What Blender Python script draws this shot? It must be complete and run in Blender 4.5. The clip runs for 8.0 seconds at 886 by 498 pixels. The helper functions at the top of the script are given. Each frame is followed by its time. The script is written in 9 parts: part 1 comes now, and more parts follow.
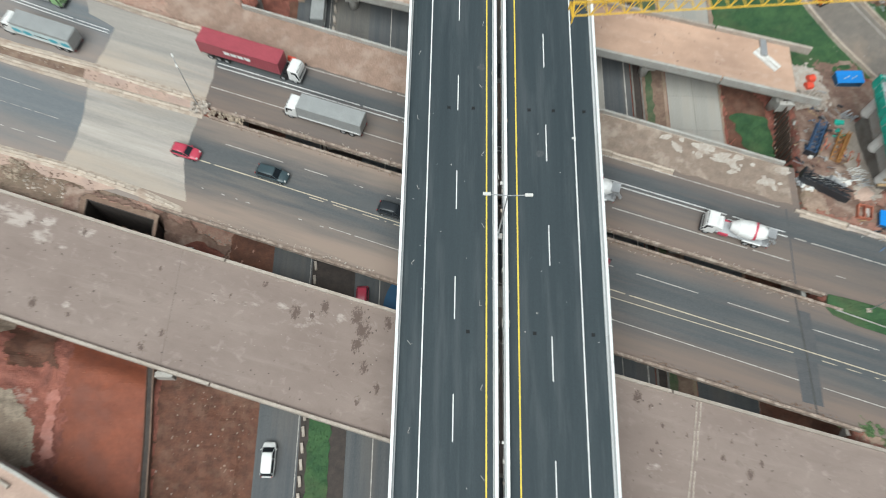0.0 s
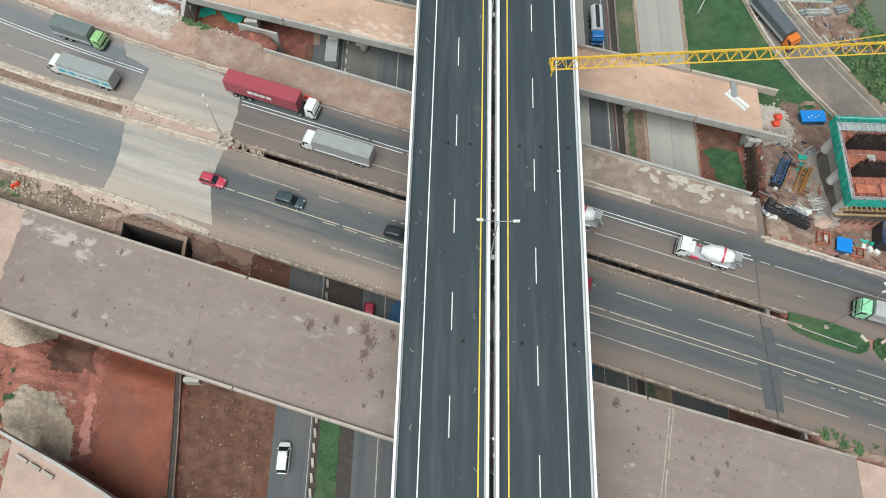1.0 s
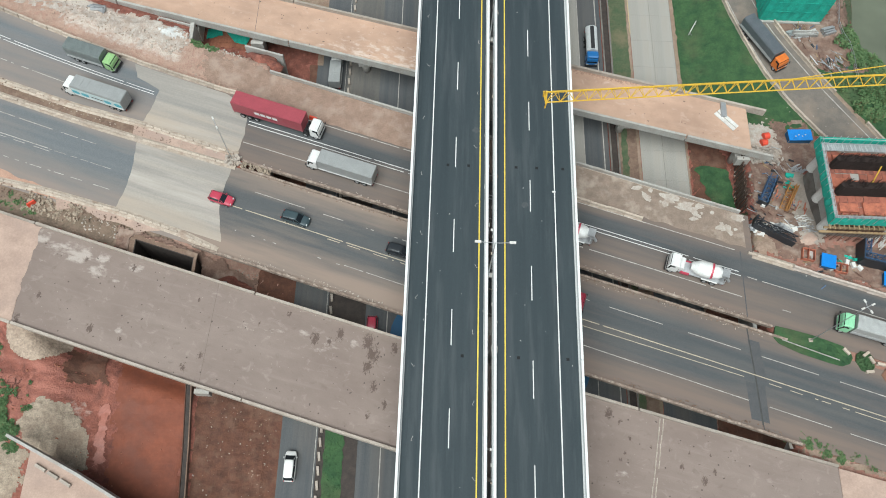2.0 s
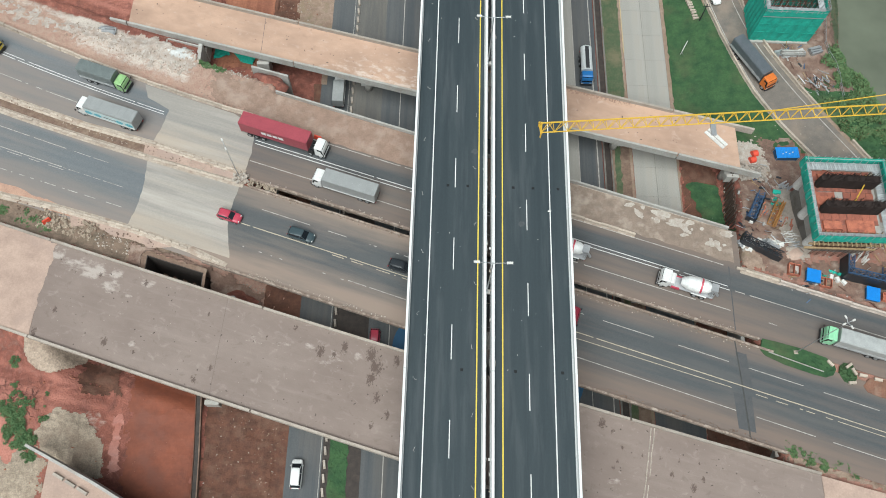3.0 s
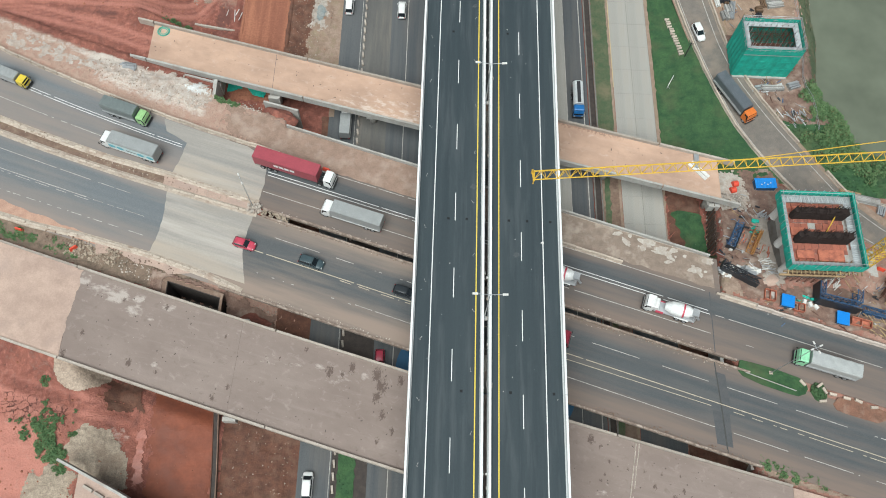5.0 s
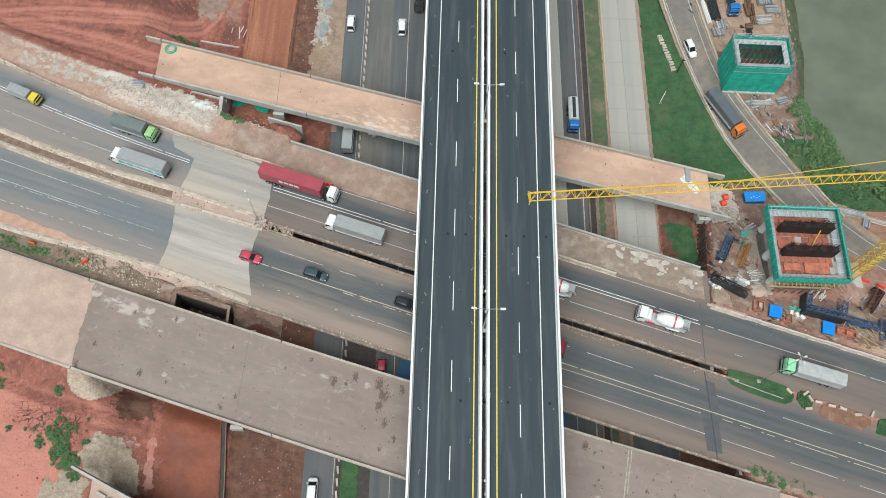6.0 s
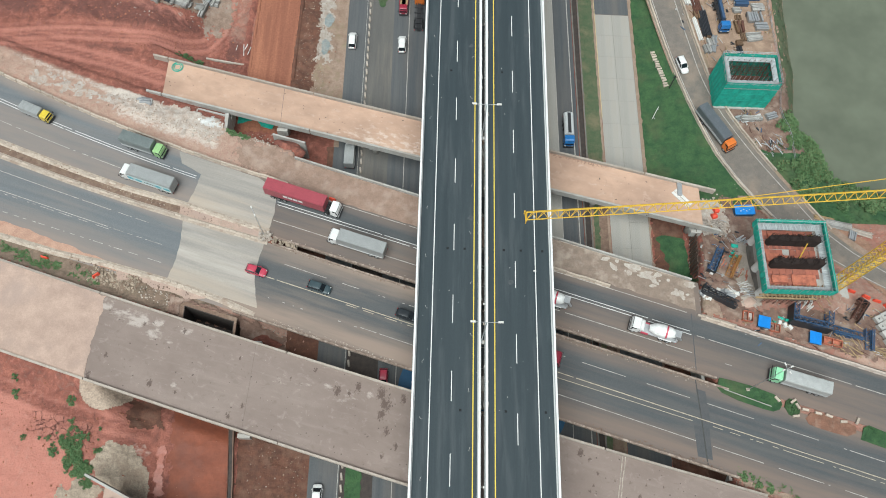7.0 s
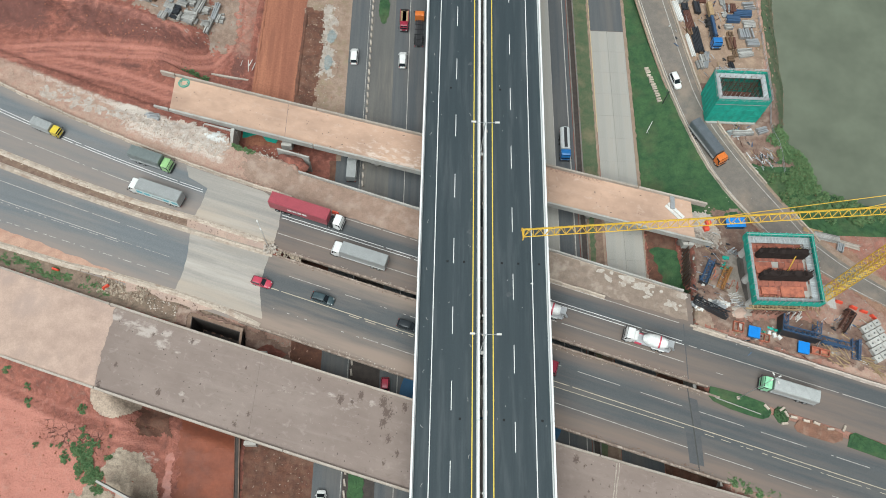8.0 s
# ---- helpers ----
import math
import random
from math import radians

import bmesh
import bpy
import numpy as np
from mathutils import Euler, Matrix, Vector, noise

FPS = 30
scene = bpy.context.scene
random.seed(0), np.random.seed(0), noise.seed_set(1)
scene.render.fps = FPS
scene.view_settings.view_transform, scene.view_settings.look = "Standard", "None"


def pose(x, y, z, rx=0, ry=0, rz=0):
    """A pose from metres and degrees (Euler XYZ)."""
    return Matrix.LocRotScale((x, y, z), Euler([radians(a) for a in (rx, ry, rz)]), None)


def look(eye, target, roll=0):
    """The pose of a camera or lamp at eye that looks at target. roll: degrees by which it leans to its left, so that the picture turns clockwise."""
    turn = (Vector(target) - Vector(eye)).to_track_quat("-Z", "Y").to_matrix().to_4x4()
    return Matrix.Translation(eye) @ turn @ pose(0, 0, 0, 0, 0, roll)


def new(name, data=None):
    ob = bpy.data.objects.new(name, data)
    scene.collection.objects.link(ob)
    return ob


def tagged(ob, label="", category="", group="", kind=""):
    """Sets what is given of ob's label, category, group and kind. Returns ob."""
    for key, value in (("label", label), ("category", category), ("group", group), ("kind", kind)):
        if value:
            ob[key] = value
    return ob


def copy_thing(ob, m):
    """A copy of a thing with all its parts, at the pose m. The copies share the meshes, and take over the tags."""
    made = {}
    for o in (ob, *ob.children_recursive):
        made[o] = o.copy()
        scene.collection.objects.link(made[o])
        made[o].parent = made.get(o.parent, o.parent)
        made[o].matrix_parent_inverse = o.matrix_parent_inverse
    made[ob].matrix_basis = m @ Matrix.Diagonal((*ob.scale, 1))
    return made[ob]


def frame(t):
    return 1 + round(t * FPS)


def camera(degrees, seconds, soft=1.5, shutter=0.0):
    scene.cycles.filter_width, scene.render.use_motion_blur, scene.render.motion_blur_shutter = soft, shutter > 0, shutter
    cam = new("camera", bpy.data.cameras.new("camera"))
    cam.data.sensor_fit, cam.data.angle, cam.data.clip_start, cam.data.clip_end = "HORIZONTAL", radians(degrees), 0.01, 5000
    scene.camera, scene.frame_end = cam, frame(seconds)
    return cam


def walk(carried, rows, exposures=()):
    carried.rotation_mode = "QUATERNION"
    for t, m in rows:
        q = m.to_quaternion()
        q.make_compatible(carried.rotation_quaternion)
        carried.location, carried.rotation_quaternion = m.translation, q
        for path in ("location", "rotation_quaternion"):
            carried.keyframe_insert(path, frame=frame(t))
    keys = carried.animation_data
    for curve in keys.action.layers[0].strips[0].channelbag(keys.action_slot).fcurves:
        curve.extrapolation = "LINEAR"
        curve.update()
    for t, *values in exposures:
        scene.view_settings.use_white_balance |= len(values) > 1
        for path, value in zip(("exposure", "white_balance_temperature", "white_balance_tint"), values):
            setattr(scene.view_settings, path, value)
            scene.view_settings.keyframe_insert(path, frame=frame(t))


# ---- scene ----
cam = camera(60.1, 8.0, soft=0.95, shutter=0.5)
EARLY = [
    (0.0, -8.28, -41.04, 102.22, 20.56, -1.45, 1.20),
    (0.1, -8.11, -42.84, 105.57, 21.01, -1.36, 1.37),
    (0.2, -7.88, -44.05, 107.65, 21.37, -1.23, 1.48),
    (0.3, -7.93, -44.74, 109.11, 21.61, -1.25, 1.46),
]
PATH = [
    (0.5, (-7.563, -45.788, 110.239), (-7.547, -45.031, 108.388), 3.2),
    (1, (-7.838, -45.851, 112.76), (-7.817, -45.086, 110.912), 3.5),
    (1.5, (-7.913, -45.7, 115.324), (-7.892, -44.933, 113.477), 3.5),
    (3, (-8.423, -44.698, 123.486), (-8.397, -43.935, 121.638), 3.8),
    (3.5, (-8.672, -44.514, 125.996), (-8.644, -43.75, 124.148), 4.0),
    (4, (-8.964, -44.444, 128.576), (-8.933, -43.68, 126.728), 4.2),
    (4.5, (-9.133, -44.336, 131.08), (-9.101, -43.57, 129.233), 4.3),
    (6, (-9.868, -43.456, 139.131), (-9.828, -42.694, 137.282), 4.8),
    (6.5, (-10.137, -43.4, 141.665), (-10.094, -42.635, 139.818), 4.9),
    (7, (-10.338, -43.234, 144.281), (-10.293, -42.468, 142.434), 5.0),
    (7.5, (-10.722, -43.154, 146.769), (-10.673, -42.385, 144.923), 5.3),
    (8, (-10.947, -43.106, 149.168), (-10.896, -42.335, 147.324), 5.4),
]
walk(cam, [(t, pose(*p)) for t, *p in EARLY] + [(t, look(eye, target, roll)) for t, eye, target, roll in PATH],
     [(0.0, 1.18, 6040, 2), (8.0, 1.18, 6040, 2)])

# ---- light: bright overcast ----
world = bpy.data.worlds.new("overcast_sky")
scene.world = world
world.use_nodes = True
wn = world.node_tree.nodes
sky = wn.new("ShaderNodeTexSky")
sky.sky_type = "NISHITA"
sky.sun_disc = False
sky.sun_elevation, sky.sun_rotation = radians(64), radians(200)
sky.dust_density, sky.air_density = 4.0, 1.0
veil = wn.new("ShaderNodeHueSaturation")
veil.inputs["Saturation"].default_value = 0.25
wn["Background"].inputs["Strength"].default_value = 0.038
world.node_tree.links.new(sky.outputs["Color"], veil.inputs["Color"])
world.node_tree.links.new(veil.outputs["Color"], wn["Background"].inputs["Color"])
sun_data = bpy.data.lights.new("sun", "SUN")
sun_data.energy, sun_data.angle, sun_data.color = 1.82, radians(52), (1.0, 0.97, 0.93)
sun = new("sun", sun_data)
sun.matrix_world = look((0, 0, 300), (math.sin(radians(200)) * -146, math.cos(radians(200)) * -146, 0))


# ---- materials ----
def mat(name, a, b=None, rough=0.8, size=3.0, fine=0.25, bump=0.15, metal=0.0, dirt=None, dirt_size=8.0,
        dirt_amount=0.5, stretch=None, rand=0.0, dust=None, crust=None, grit=0.25):
    """Procedural surface: a and b mottled at `size` metres, grain at `fine` metres, optional dirt blotches and streaks."""
    m = bpy.data.materials.new(name)
    m.use_nodes = True
    n, l = m.node_tree.nodes, m.node_tree.links
    bsdf = n["Principled BSDF"]
    bsdf.inputs["Roughness"].default_value = rough
    bsdf.inputs["Metallic"].default_value = metal
    b = b or tuple(c * 0.8 for c in a)
    tc = n.new("ShaderNodeTexCoord")
    vec = tc.outputs["Object"]
    if stretch:
        mp = n.new("ShaderNodeMapping")
        mp.inputs["Rotation"].default_value = (0, 0, radians(-stretch[0]))
        mp.inputs["Scale"].default_value = (stretch[1], 1, 1)
        first = n.new("ShaderNodeMapping")
        first.inputs["Rotation"].default_value = (0, 0, radians(-stretch[0]))
        l.new(vec, first.inputs["Vector"])
        mp.inputs["Rotation"].default_value = (0, 0, 0)
        l.new(first.outputs["Vector"], mp.inputs["Vector"])
        coarse_vec = mp.outputs["Vector"]
        half = n.new("ShaderNodeMapping")
        half.inputs["Scale"].default_value = (0.12, 1.3, 1)
        l.new(first.outputs["Vector"], half.inputs["Vector"])
        streak_vec = half.outputs["Vector"]
    else:
        coarse_vec = streak_vec = vec

    def noise_of(v, metres, detail=5.0):
        t = n.new("ShaderNodeTexNoise")
        t.inputs["Scale"].default_value = 1.0 / metres
        t.inputs["Detail"].default_value = detail
        t.inputs["Roughness"].default_value = 0.6
        l.new(v, t.inputs["Vector"])
        return t.outputs["Fac"]

    def ramp_of(fac, lo, hi):
        r = n.new("ShaderNodeMapRange")
        r.inputs["From Min"].default_value, r.inputs["From Max"].default_value = lo, hi
        l.new(fac, r.inputs["Value"])
        return r.outputs["Result"]

    def mix(fac, c1, c2, blend="MIX"):
        x = n.new("ShaderNodeMix")
        x.data_type, x.blend_type = "RGBA", blend
        for socket, value in ((x.inputs["Factor"], fac), (x.inputs["A"], c1), (x.inputs["B"], c2)):
            if isinstance(value, (tuple, list)):
                socket.default_value = (*value[:3], 1)
            elif isinstance(value, (int, float)):
                socket.default_value = value
            else:
                l.new(value, socket)
        return x.outputs["Result"]

    col = mix(ramp_of(noise_of(coarse_vec, size), 0.35, 0.65), a, b)
    grain = noise_of(vec, fine, 3.0)
    col = mix(ramp_of(grain, 0.3, 0.7), col, mix(grit, col, (0.0, 0.0, 0.0)))
    if dirt:
        col = mix(n_scale(n, l, ramp_of(noise_of(streak_vec, dirt_size, 7.0), 0.5, 0.66), dirt_amount), col, dirt)
    if dust:
        at = n.new("ShaderNodeAttribute")
        at.attribute_name = "dust"
        add = n.new("ShaderNodeMath")
        add.operation = "ADD"
        l.new(at.outputs["Fac"], add.inputs[0])
        l.new(n_scale(n, l, ramp_of(noise_of(streak_vec, 2.2, 8.0), 0.3, 0.7), 0.5), add.inputs[1])
        col = mix(ramp_of(add.outputs[0], 0.4, 1.25), col, dust)
    if crust:
        at = n.new("ShaderNodeAttribute")
        at.attribute_name = "crust"
        add = n.new("ShaderNodeMath")
        add.operation = "ADD"
        l.new(at.outputs["Fac"], add.inputs[0])
        l.new(noise_of(vec, 1.5, 9.0), add.inputs[1])
        col = mix(ramp_of(add.outputs[0], 0.98, 1.14), col, crust)
    if rand:
        info = n.new("ShaderNodeObjectInfo")
        col = mix(n_scale(n, l, info.outputs["Random"], rand), col, (0.02, 0.02, 0.02))
    l.new(col, bsdf.inputs["Base Color"])
    if bump:
        bm = n.new("ShaderNodeBump")
        bm.inputs["Strength"].default_value = bump
        bm.inputs["Distance"].default_value = max(0.01, fine * 0.3)
        l.new(grain, bm.inputs["Height"])
        l.new(bm.outputs["Normal"], bsdf.inputs["Normal"])
    return m


def earth(name, a, b, damp, dust, crust, packed):
    """Bare earth: mottled at several scales, packed where driven on, dusty, crusted or cracked where the sheet says so."""
    m = bpy.data.materials.new(name)
    m.use_nodes = True
    n, l = m.node_tree.nodes, m.node_tree.links
    bsdf = n["Principled BSDF"]
    bsdf.inputs["Roughness"].default_value = 0.97
    vec = n.new("ShaderNodeTexCoord").outputs["Object"]

    def noise_of(metres, detail=6.0, twist=0.0, rough=0.62):
        t = n.new("ShaderNodeTexNoise")
        t.inputs["Scale"].default_value, t.inputs["Detail"].default_value = 1.0 / metres, detail
        t.inputs["Roughness"].default_value, t.inputs["Distortion"].default_value = rough, twist
        l.new(vec, t.inputs["Vector"])
        return t.outputs["Fac"]

    def span(fac, lo, hi, to=1.0):
        r = n.new("ShaderNodeMapRange")
        r.inputs["From Min"].default_value, r.inputs["From Max"].default_value, r.inputs["To Max"].default_value = lo, hi, to
        l.new(fac, r.inputs["Value"])
        return r.outputs["Result"]

    def math_of(op, p, q):
        t = n.new("ShaderNodeMath")
        t.operation = op
        for socket, value in zip(t.inputs, (p, q)):
            if isinstance(value, float):
                socket.default_value = value
            else:
                l.new(value, socket)
        return t.outputs[0]

    def sheet(key):
        t = n.new("ShaderNodeAttribute")
        t.attribute_name = key
        return t.outputs["Fac"]

    def mix(fac, c1, c2):
        x = n.new("ShaderNodeMix")
        x.data_type = "RGBA"
        for socket, value in ((x.inputs["Factor"], fac), (x.inputs["A"], c1), (x.inputs["B"], c2)):
            if isinstance(value, tuple):
                socket.default_value = (*value, 1)
            else:
                l.new(value, socket)
        return x.outputs["Result"]

    patchy = noise_of(6.0, 8.0, 1.2)
    lumps = noise_of(1.1, 8.0, 0.6, 0.7)
    grain = noise_of(0.22, 4.0)
    col = mix(span(patchy, 0.36, 0.64), a, b)
    swirl = noise_of(3.2, 9.0, 2.2, 0.6)
    col = mix(span(swirl, 0.53, 0.66, 0.6), col, damp)
    col = mix(span(swirl, 0.45, 0.33, 0.45), col, packed)
    col = mix(span(lumps, 0.44, 0.70, 0.6), col, damp)
    col = mix(span(lumps, 0.46, 0.28, 0.35), col, packed)
    col = mix(span(math_of("ADD", sheet("packed"), span(lumps, 0.3, 0.7, 0.45)), 0.35, 1.15, 0.9), col, packed)
    col = mix(span(math_of("ADD", sheet("damp"), span(swirl, 0.3, 0.7, 0.5)), 0.45, 0.95, 0.85), col, tuple(1.25 * c for c in damp))
    col = mix(span(math_of("ADD", sheet("dust"), span(lumps, 0.3, 0.7, 0.45)), 0.4, 1.2), col, dust)
    col = mix(span(math_of("ADD", sheet("crust"), noise_of(1.7, 9.0, 1.5)), 0.85, 1.2), col, crust)
    # cracked, drying slabs of soil
    wob = n.new("ShaderNodeTexNoise")
    wob.inputs["Scale"].default_value, wob.inputs["Detail"].default_value = 0.9, 4.0
    l.new(vec, wob.inputs["Vector"])
    bend = n.new("ShaderNodeVectorMath")
    bend.operation = "MULTIPLY_ADD"
    bend.inputs[1].default_value = (1.8, 1.8, 0.0)
    l.new(wob.outputs["Color"], bend.inputs[0])
    l.new(vec, bend.inputs[2])
    cell = n.new("ShaderNodeTexVoronoi")
    cell.feature = "DISTANCE_TO_EDGE"
    cell.inputs["Scale"].default_value = 0.75
    l.new(bend.outputs["Vector"], cell.inputs["Vector"])
    crack = math_of("MULTIPLY", span(cell.outputs["Distance"], 0.05, 0.005), span(math_of("ADD", sheet("crack"), lumps), 1.38, 1.55, 0.85))
    col = mix(crack, col, damp)
    col = mix(span(grain, 0.5, 0.75, 0.35), col, damp)
    l.new(col, bsdf.inputs["Base Color"])
    bump = n.new("ShaderNodeBump")
    bump.inputs["Strength"].default_value, bump.inputs["Distance"].default_value = 0.9, 0.35
    l.new(math_of("SUBTRACT", math_of("ADD", lumps, span(grain, 0.0, 1.0, 0.25)), crack), bump.inputs["Height"])
    l.new(bump.outputs["Normal"], bsdf.inputs["Normal"])
    return m


def n_scale(n, l, fac, k):
    t = n.new("ShaderNodeMath")
    t.operation = "MULTIPLY"
    t.inputs[1].default_value = k
    l.new(fac, t.inputs[0])
    return t.outputs[0]


def paint(name, c, rough=0.35, metal=0.0):
    return mat(name, c, tuple(v * 0.88 for v in c), rough, 1.2, 0.12, 0.02, metal)


def deck_mat(name, a, b, wet, dry, speck, yaw):
    """A cast deck: broad mottling, wheel streaks along it, ragged wet and pale marks, drips and specks."""
    m = bpy.data.materials.new(name)
    m.use_nodes = True
    n, l = m.node_tree.nodes, m.node_tree.links
    bsdf = n["Principled BSDF"]
    bsdf.inputs["Roughness"].default_value = 0.92
    vec = n.new("ShaderNodeTexCoord").outputs["Object"]
    turn = n.new("ShaderNodeMapping")
    turn.inputs["Rotation"].default_value = (0, 0, radians(-yaw))
    l.new(vec, turn.inputs["Vector"])

    def noise_of(metres, detail=6.0, along=1.0, twist=0.0):
        v = turn.outputs["Vector"]
        if along != 1.0:
            mp = n.new("ShaderNodeMapping")
            mp.inputs["Scale"].default_value = (along, 1, 1)
            l.new(v, mp.inputs["Vector"])
            v = mp.outputs["Vector"]
        t = n.new("ShaderNodeTexNoise")
        t.inputs["Scale"].default_value, t.inputs["Detail"].default_value = 1.0 / metres, detail
        t.inputs["Roughness"].default_value, t.inputs["Distortion"].default_value = 0.62, twist
        l.new(v, t.inputs["Vector"])
        return t.outputs["Fac"]

    def span(fac, lo, hi, to=1.0):
        r = n.new("ShaderNodeMapRange")
        r.inputs["From Min"].default_value, r.inputs["From Max"].default_value, r.inputs["To Max"].default_value = lo, hi, to
        l.new(fac, r.inputs["Value"])
        return r.outputs["Result"]

    def mix(fac, c1, c2):
        x = n.new("ShaderNodeMix")
        x.data_type = "RGBA"
        l.new(fac, x.inputs["Factor"])
        for socket, value in ((x.inputs["A"], c1), (x.inputs["B"], c2)):
            if isinstance(value, tuple):
                socket.default_value = (*value, 1)
            else:
                l.new(value, socket)
        return x.outputs["Result"]

    def marked(key, fac):
        at = n.new("ShaderNodeAttribute")
        at.attribute_name = key
        add = n.new("ShaderNodeMath")
        l.new(at.outputs["Fac"], add.inputs[0])
        l.new(fac, add.inputs[1])
        return add.outputs[0]

    mean = tuple((p + q) / 2 for p, q in zip(a, b))
    lighter = tuple(0.55 * p + 0.45 * q for p, q in zip(mean, dry))
    darker = tuple(0.62 * p + 0.38 * q for p, q in zip(mean, wet))
    col = mix(span(noise_of(7.0, 7.0, 0.6), 0.36, 0.64), a, b)
    col = mix(span(noise_of(1.4, 6.0, 0.12, 0.4), 0.54, 0.74, 0.35), col, lighter)
    col = mix(span(noise_of(1.8, 6.0, 0.15, 0.5), 0.55, 0.75, 0.4), col, darker)
    fine = noise_of(1.3, 9.0, 0.8, 0.6)
    col = mix(span(fine, 0.57, 0.72, 0.7), col, lighter)
    col = mix(span(fine, 0.41, 0.29, 0.7), col, darker)
    col = mix(span(marked("crust", noise_of(0.8, 10.0, 0.5, 0.2)), 0.80, 0.98, 0.85), col, dry)
    col = mix(span(marked("dust", noise_of(0.55, 8.0, 1.7, 0.9)), 0.82, 0.93, 0.85), col, wet)
    cell = n.new("ShaderNodeTexVoronoi")
    cell.inputs["Scale"].default_value, cell.inputs["Randomness"].default_value = 0.55, 1.0
    l.new(turn.outputs["Vector"], cell.inputs["Vector"])
    col = mix(span(cell.outputs["Distance"], 0.085, 0.05, 0.8), col, speck)
    cell = n.new("ShaderNodeTexVoronoi")
    cell.inputs["Scale"].default_value = 0.8
    l.new(turn.outputs["Vector"], cell.inputs["Vector"])
    col = mix(span(cell.outputs["Distance"], 0.07, 0.03, 0.7), col, dry)
    grain = noise_of(0.16, 3.0)
    col = mix(span(grain, 0.35, 0.7, 0.22), col, darker)
    l.new(col, bsdf.inputs["Base Color"])
    bump = n.new("ShaderNodeBump")
    bump.inputs["Strength"].default_value, bump.inputs["Distance"].default_value = 0.25, 0.05
    l.new(grain, bump.inputs["Height"])
    l.new(bump.outputs["Normal"], bsdf.inputs["Normal"])
    return m


TOLL_DEG = -16.75
RAMP_BROWN = deck_mat("brown_grey_concrete_screed", (0.201, 0.156, 0.135), (0.248, 0.197, 0.171), (0.085, 0.058, 0.047), (0.43, 0.375, 0.335), (0.06, 0.045, 0.04), -15)
RAMP_ORANGE = deck_mat("orange_dust_on_concrete", (0.50, 0.335, 0.243), (0.335, 0.222, 0.163), (0.22, 0.135, 0.10), (0.60, 0.50, 0.43), (0.20, 0.13, 0.10), -13.3)
ASPHALT_NEW = mat("new_asphalt", (0.024, 0.037, 0.044), (0.034, 0.048, 0.055), 0.75, 1.4, 0.12, 0.15,
                  dirt=(0.070, 0.080, 0.086), dirt_size=2.0, dirt_amount=0.45, stretch=(90, 0.03))
ASPHALT_PATCH = mat("fresh_asphalt_patch", (0.075, 0.078, 0.082), (0.09, 0.09, 0.092), 0.85, 1.4, 0.12, 0.15)
TAR = mat("tar_filled_joint", (0.045, 0.045, 0.046), (0.065, 0.063, 0.06), 0.8, 0.8, 0.1, 0.1)
ASPHALT_TOLL = mat("worn_toll_asphalt", (0.072, 0.079, 0.084), (0.090, 0.094, 0.097), 0.85, 1.3, 0.15, 0.12,
                   dirt=(0.16, 0.14, 0.12), dirt_size=6.0, dirt_amount=0.3, stretch=(TOLL_DEG, 0.02), dust=(0.168, 0.127, 0.105),
                   crust=(0.46, 0.40, 0.34))
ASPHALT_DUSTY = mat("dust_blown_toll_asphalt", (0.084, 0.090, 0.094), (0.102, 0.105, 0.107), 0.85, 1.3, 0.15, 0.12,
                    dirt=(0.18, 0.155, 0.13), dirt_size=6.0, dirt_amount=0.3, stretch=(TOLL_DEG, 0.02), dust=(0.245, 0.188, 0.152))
ASPHALT_WEST = mat("pale_worn_asphalt", (0.138, 0.152, 0.163), (0.165, 0.174, 0.182), 0.85, 1.3, 0.15, 0.12,
                   dirt=(0.20, 0.175, 0.155), dirt_size=6.0, dirt_amount=0.3, stretch=(TOLL_DEG, 0.02), dust=(0.232, 0.192, 0.167),
                   crust=(0.46, 0.40, 0.34))
ASPHALT_SERV = mat("dusty_service_asphalt", (0.158, 0.140, 0.122), (0.195, 0.170, 0.147), 0.9, 1.5, 0.15, 0.15,
                   dirt=(0.28, 0.215, 0.165), dirt_size=5.0, dirt_amount=0.5)
ASPHALT_LOW = mat("lower_road_asphalt", (0.078, 0.085, 0.092), (0.108, 0.111, 0.113), 0.88, 1.0, 0.15, 0.15,
                  dirt=(0.15, 0.128, 0.11), dirt_size=5.0, dirt_amount=0.4, stretch=(90, 0.025))
PATCH = mat("dusty_concrete_patch", (0.36, 0.325, 0.285), (0.255, 0.240, 0.222), 0.95, 1.5, 0.25, 0.1, grit=0.12,
            dirt=(0.44, 0.40, 0.36), dirt_size=4.0, dirt_amount=0.7, stretch=(TOLL_DEG, 0.035), dust=(0.40, 0.325, 0.255))
RAMP_PINK = mat("pink_dust_on_concrete", (0.47, 0.342, 0.275), (0.37, 0.265, 0.215), 0.95, 3.0, 0.25, 0.12, grit=0.18,
                dirt=(0.36, 0.28, 0.245), dirt_size=6.0, dirt_amount=0.4)
CONCRETE = mat("grey_concrete", (0.44, 0.43, 0.40), (0.36, 0.34, 0.31), 0.9, 3.0, 0.2, 0.2,
               dirt=(0.28, 0.23, 0.19), dirt_size=2.0, dirt_amount=0.5)
KERB = mat("sun_bleached_kerb", (0.60, 0.51, 0.42), (0.46, 0.375, 0.30), 0.93, 0.9, 0.25, 0.3, dirt=(0.29, 0.20, 0.15), dirt_size=2.2, dirt_amount=0.7, rand=0.3)
KERB_DIRTY = mat("dirt_caked_kerb", (0.30, 0.232, 0.185), (0.185, 0.138, 0.11), 0.95, 0.8, 0.2, 0.4, dirt=(0.46, 0.39, 0.33), dirt_size=0.9, dirt_amount=0.6)
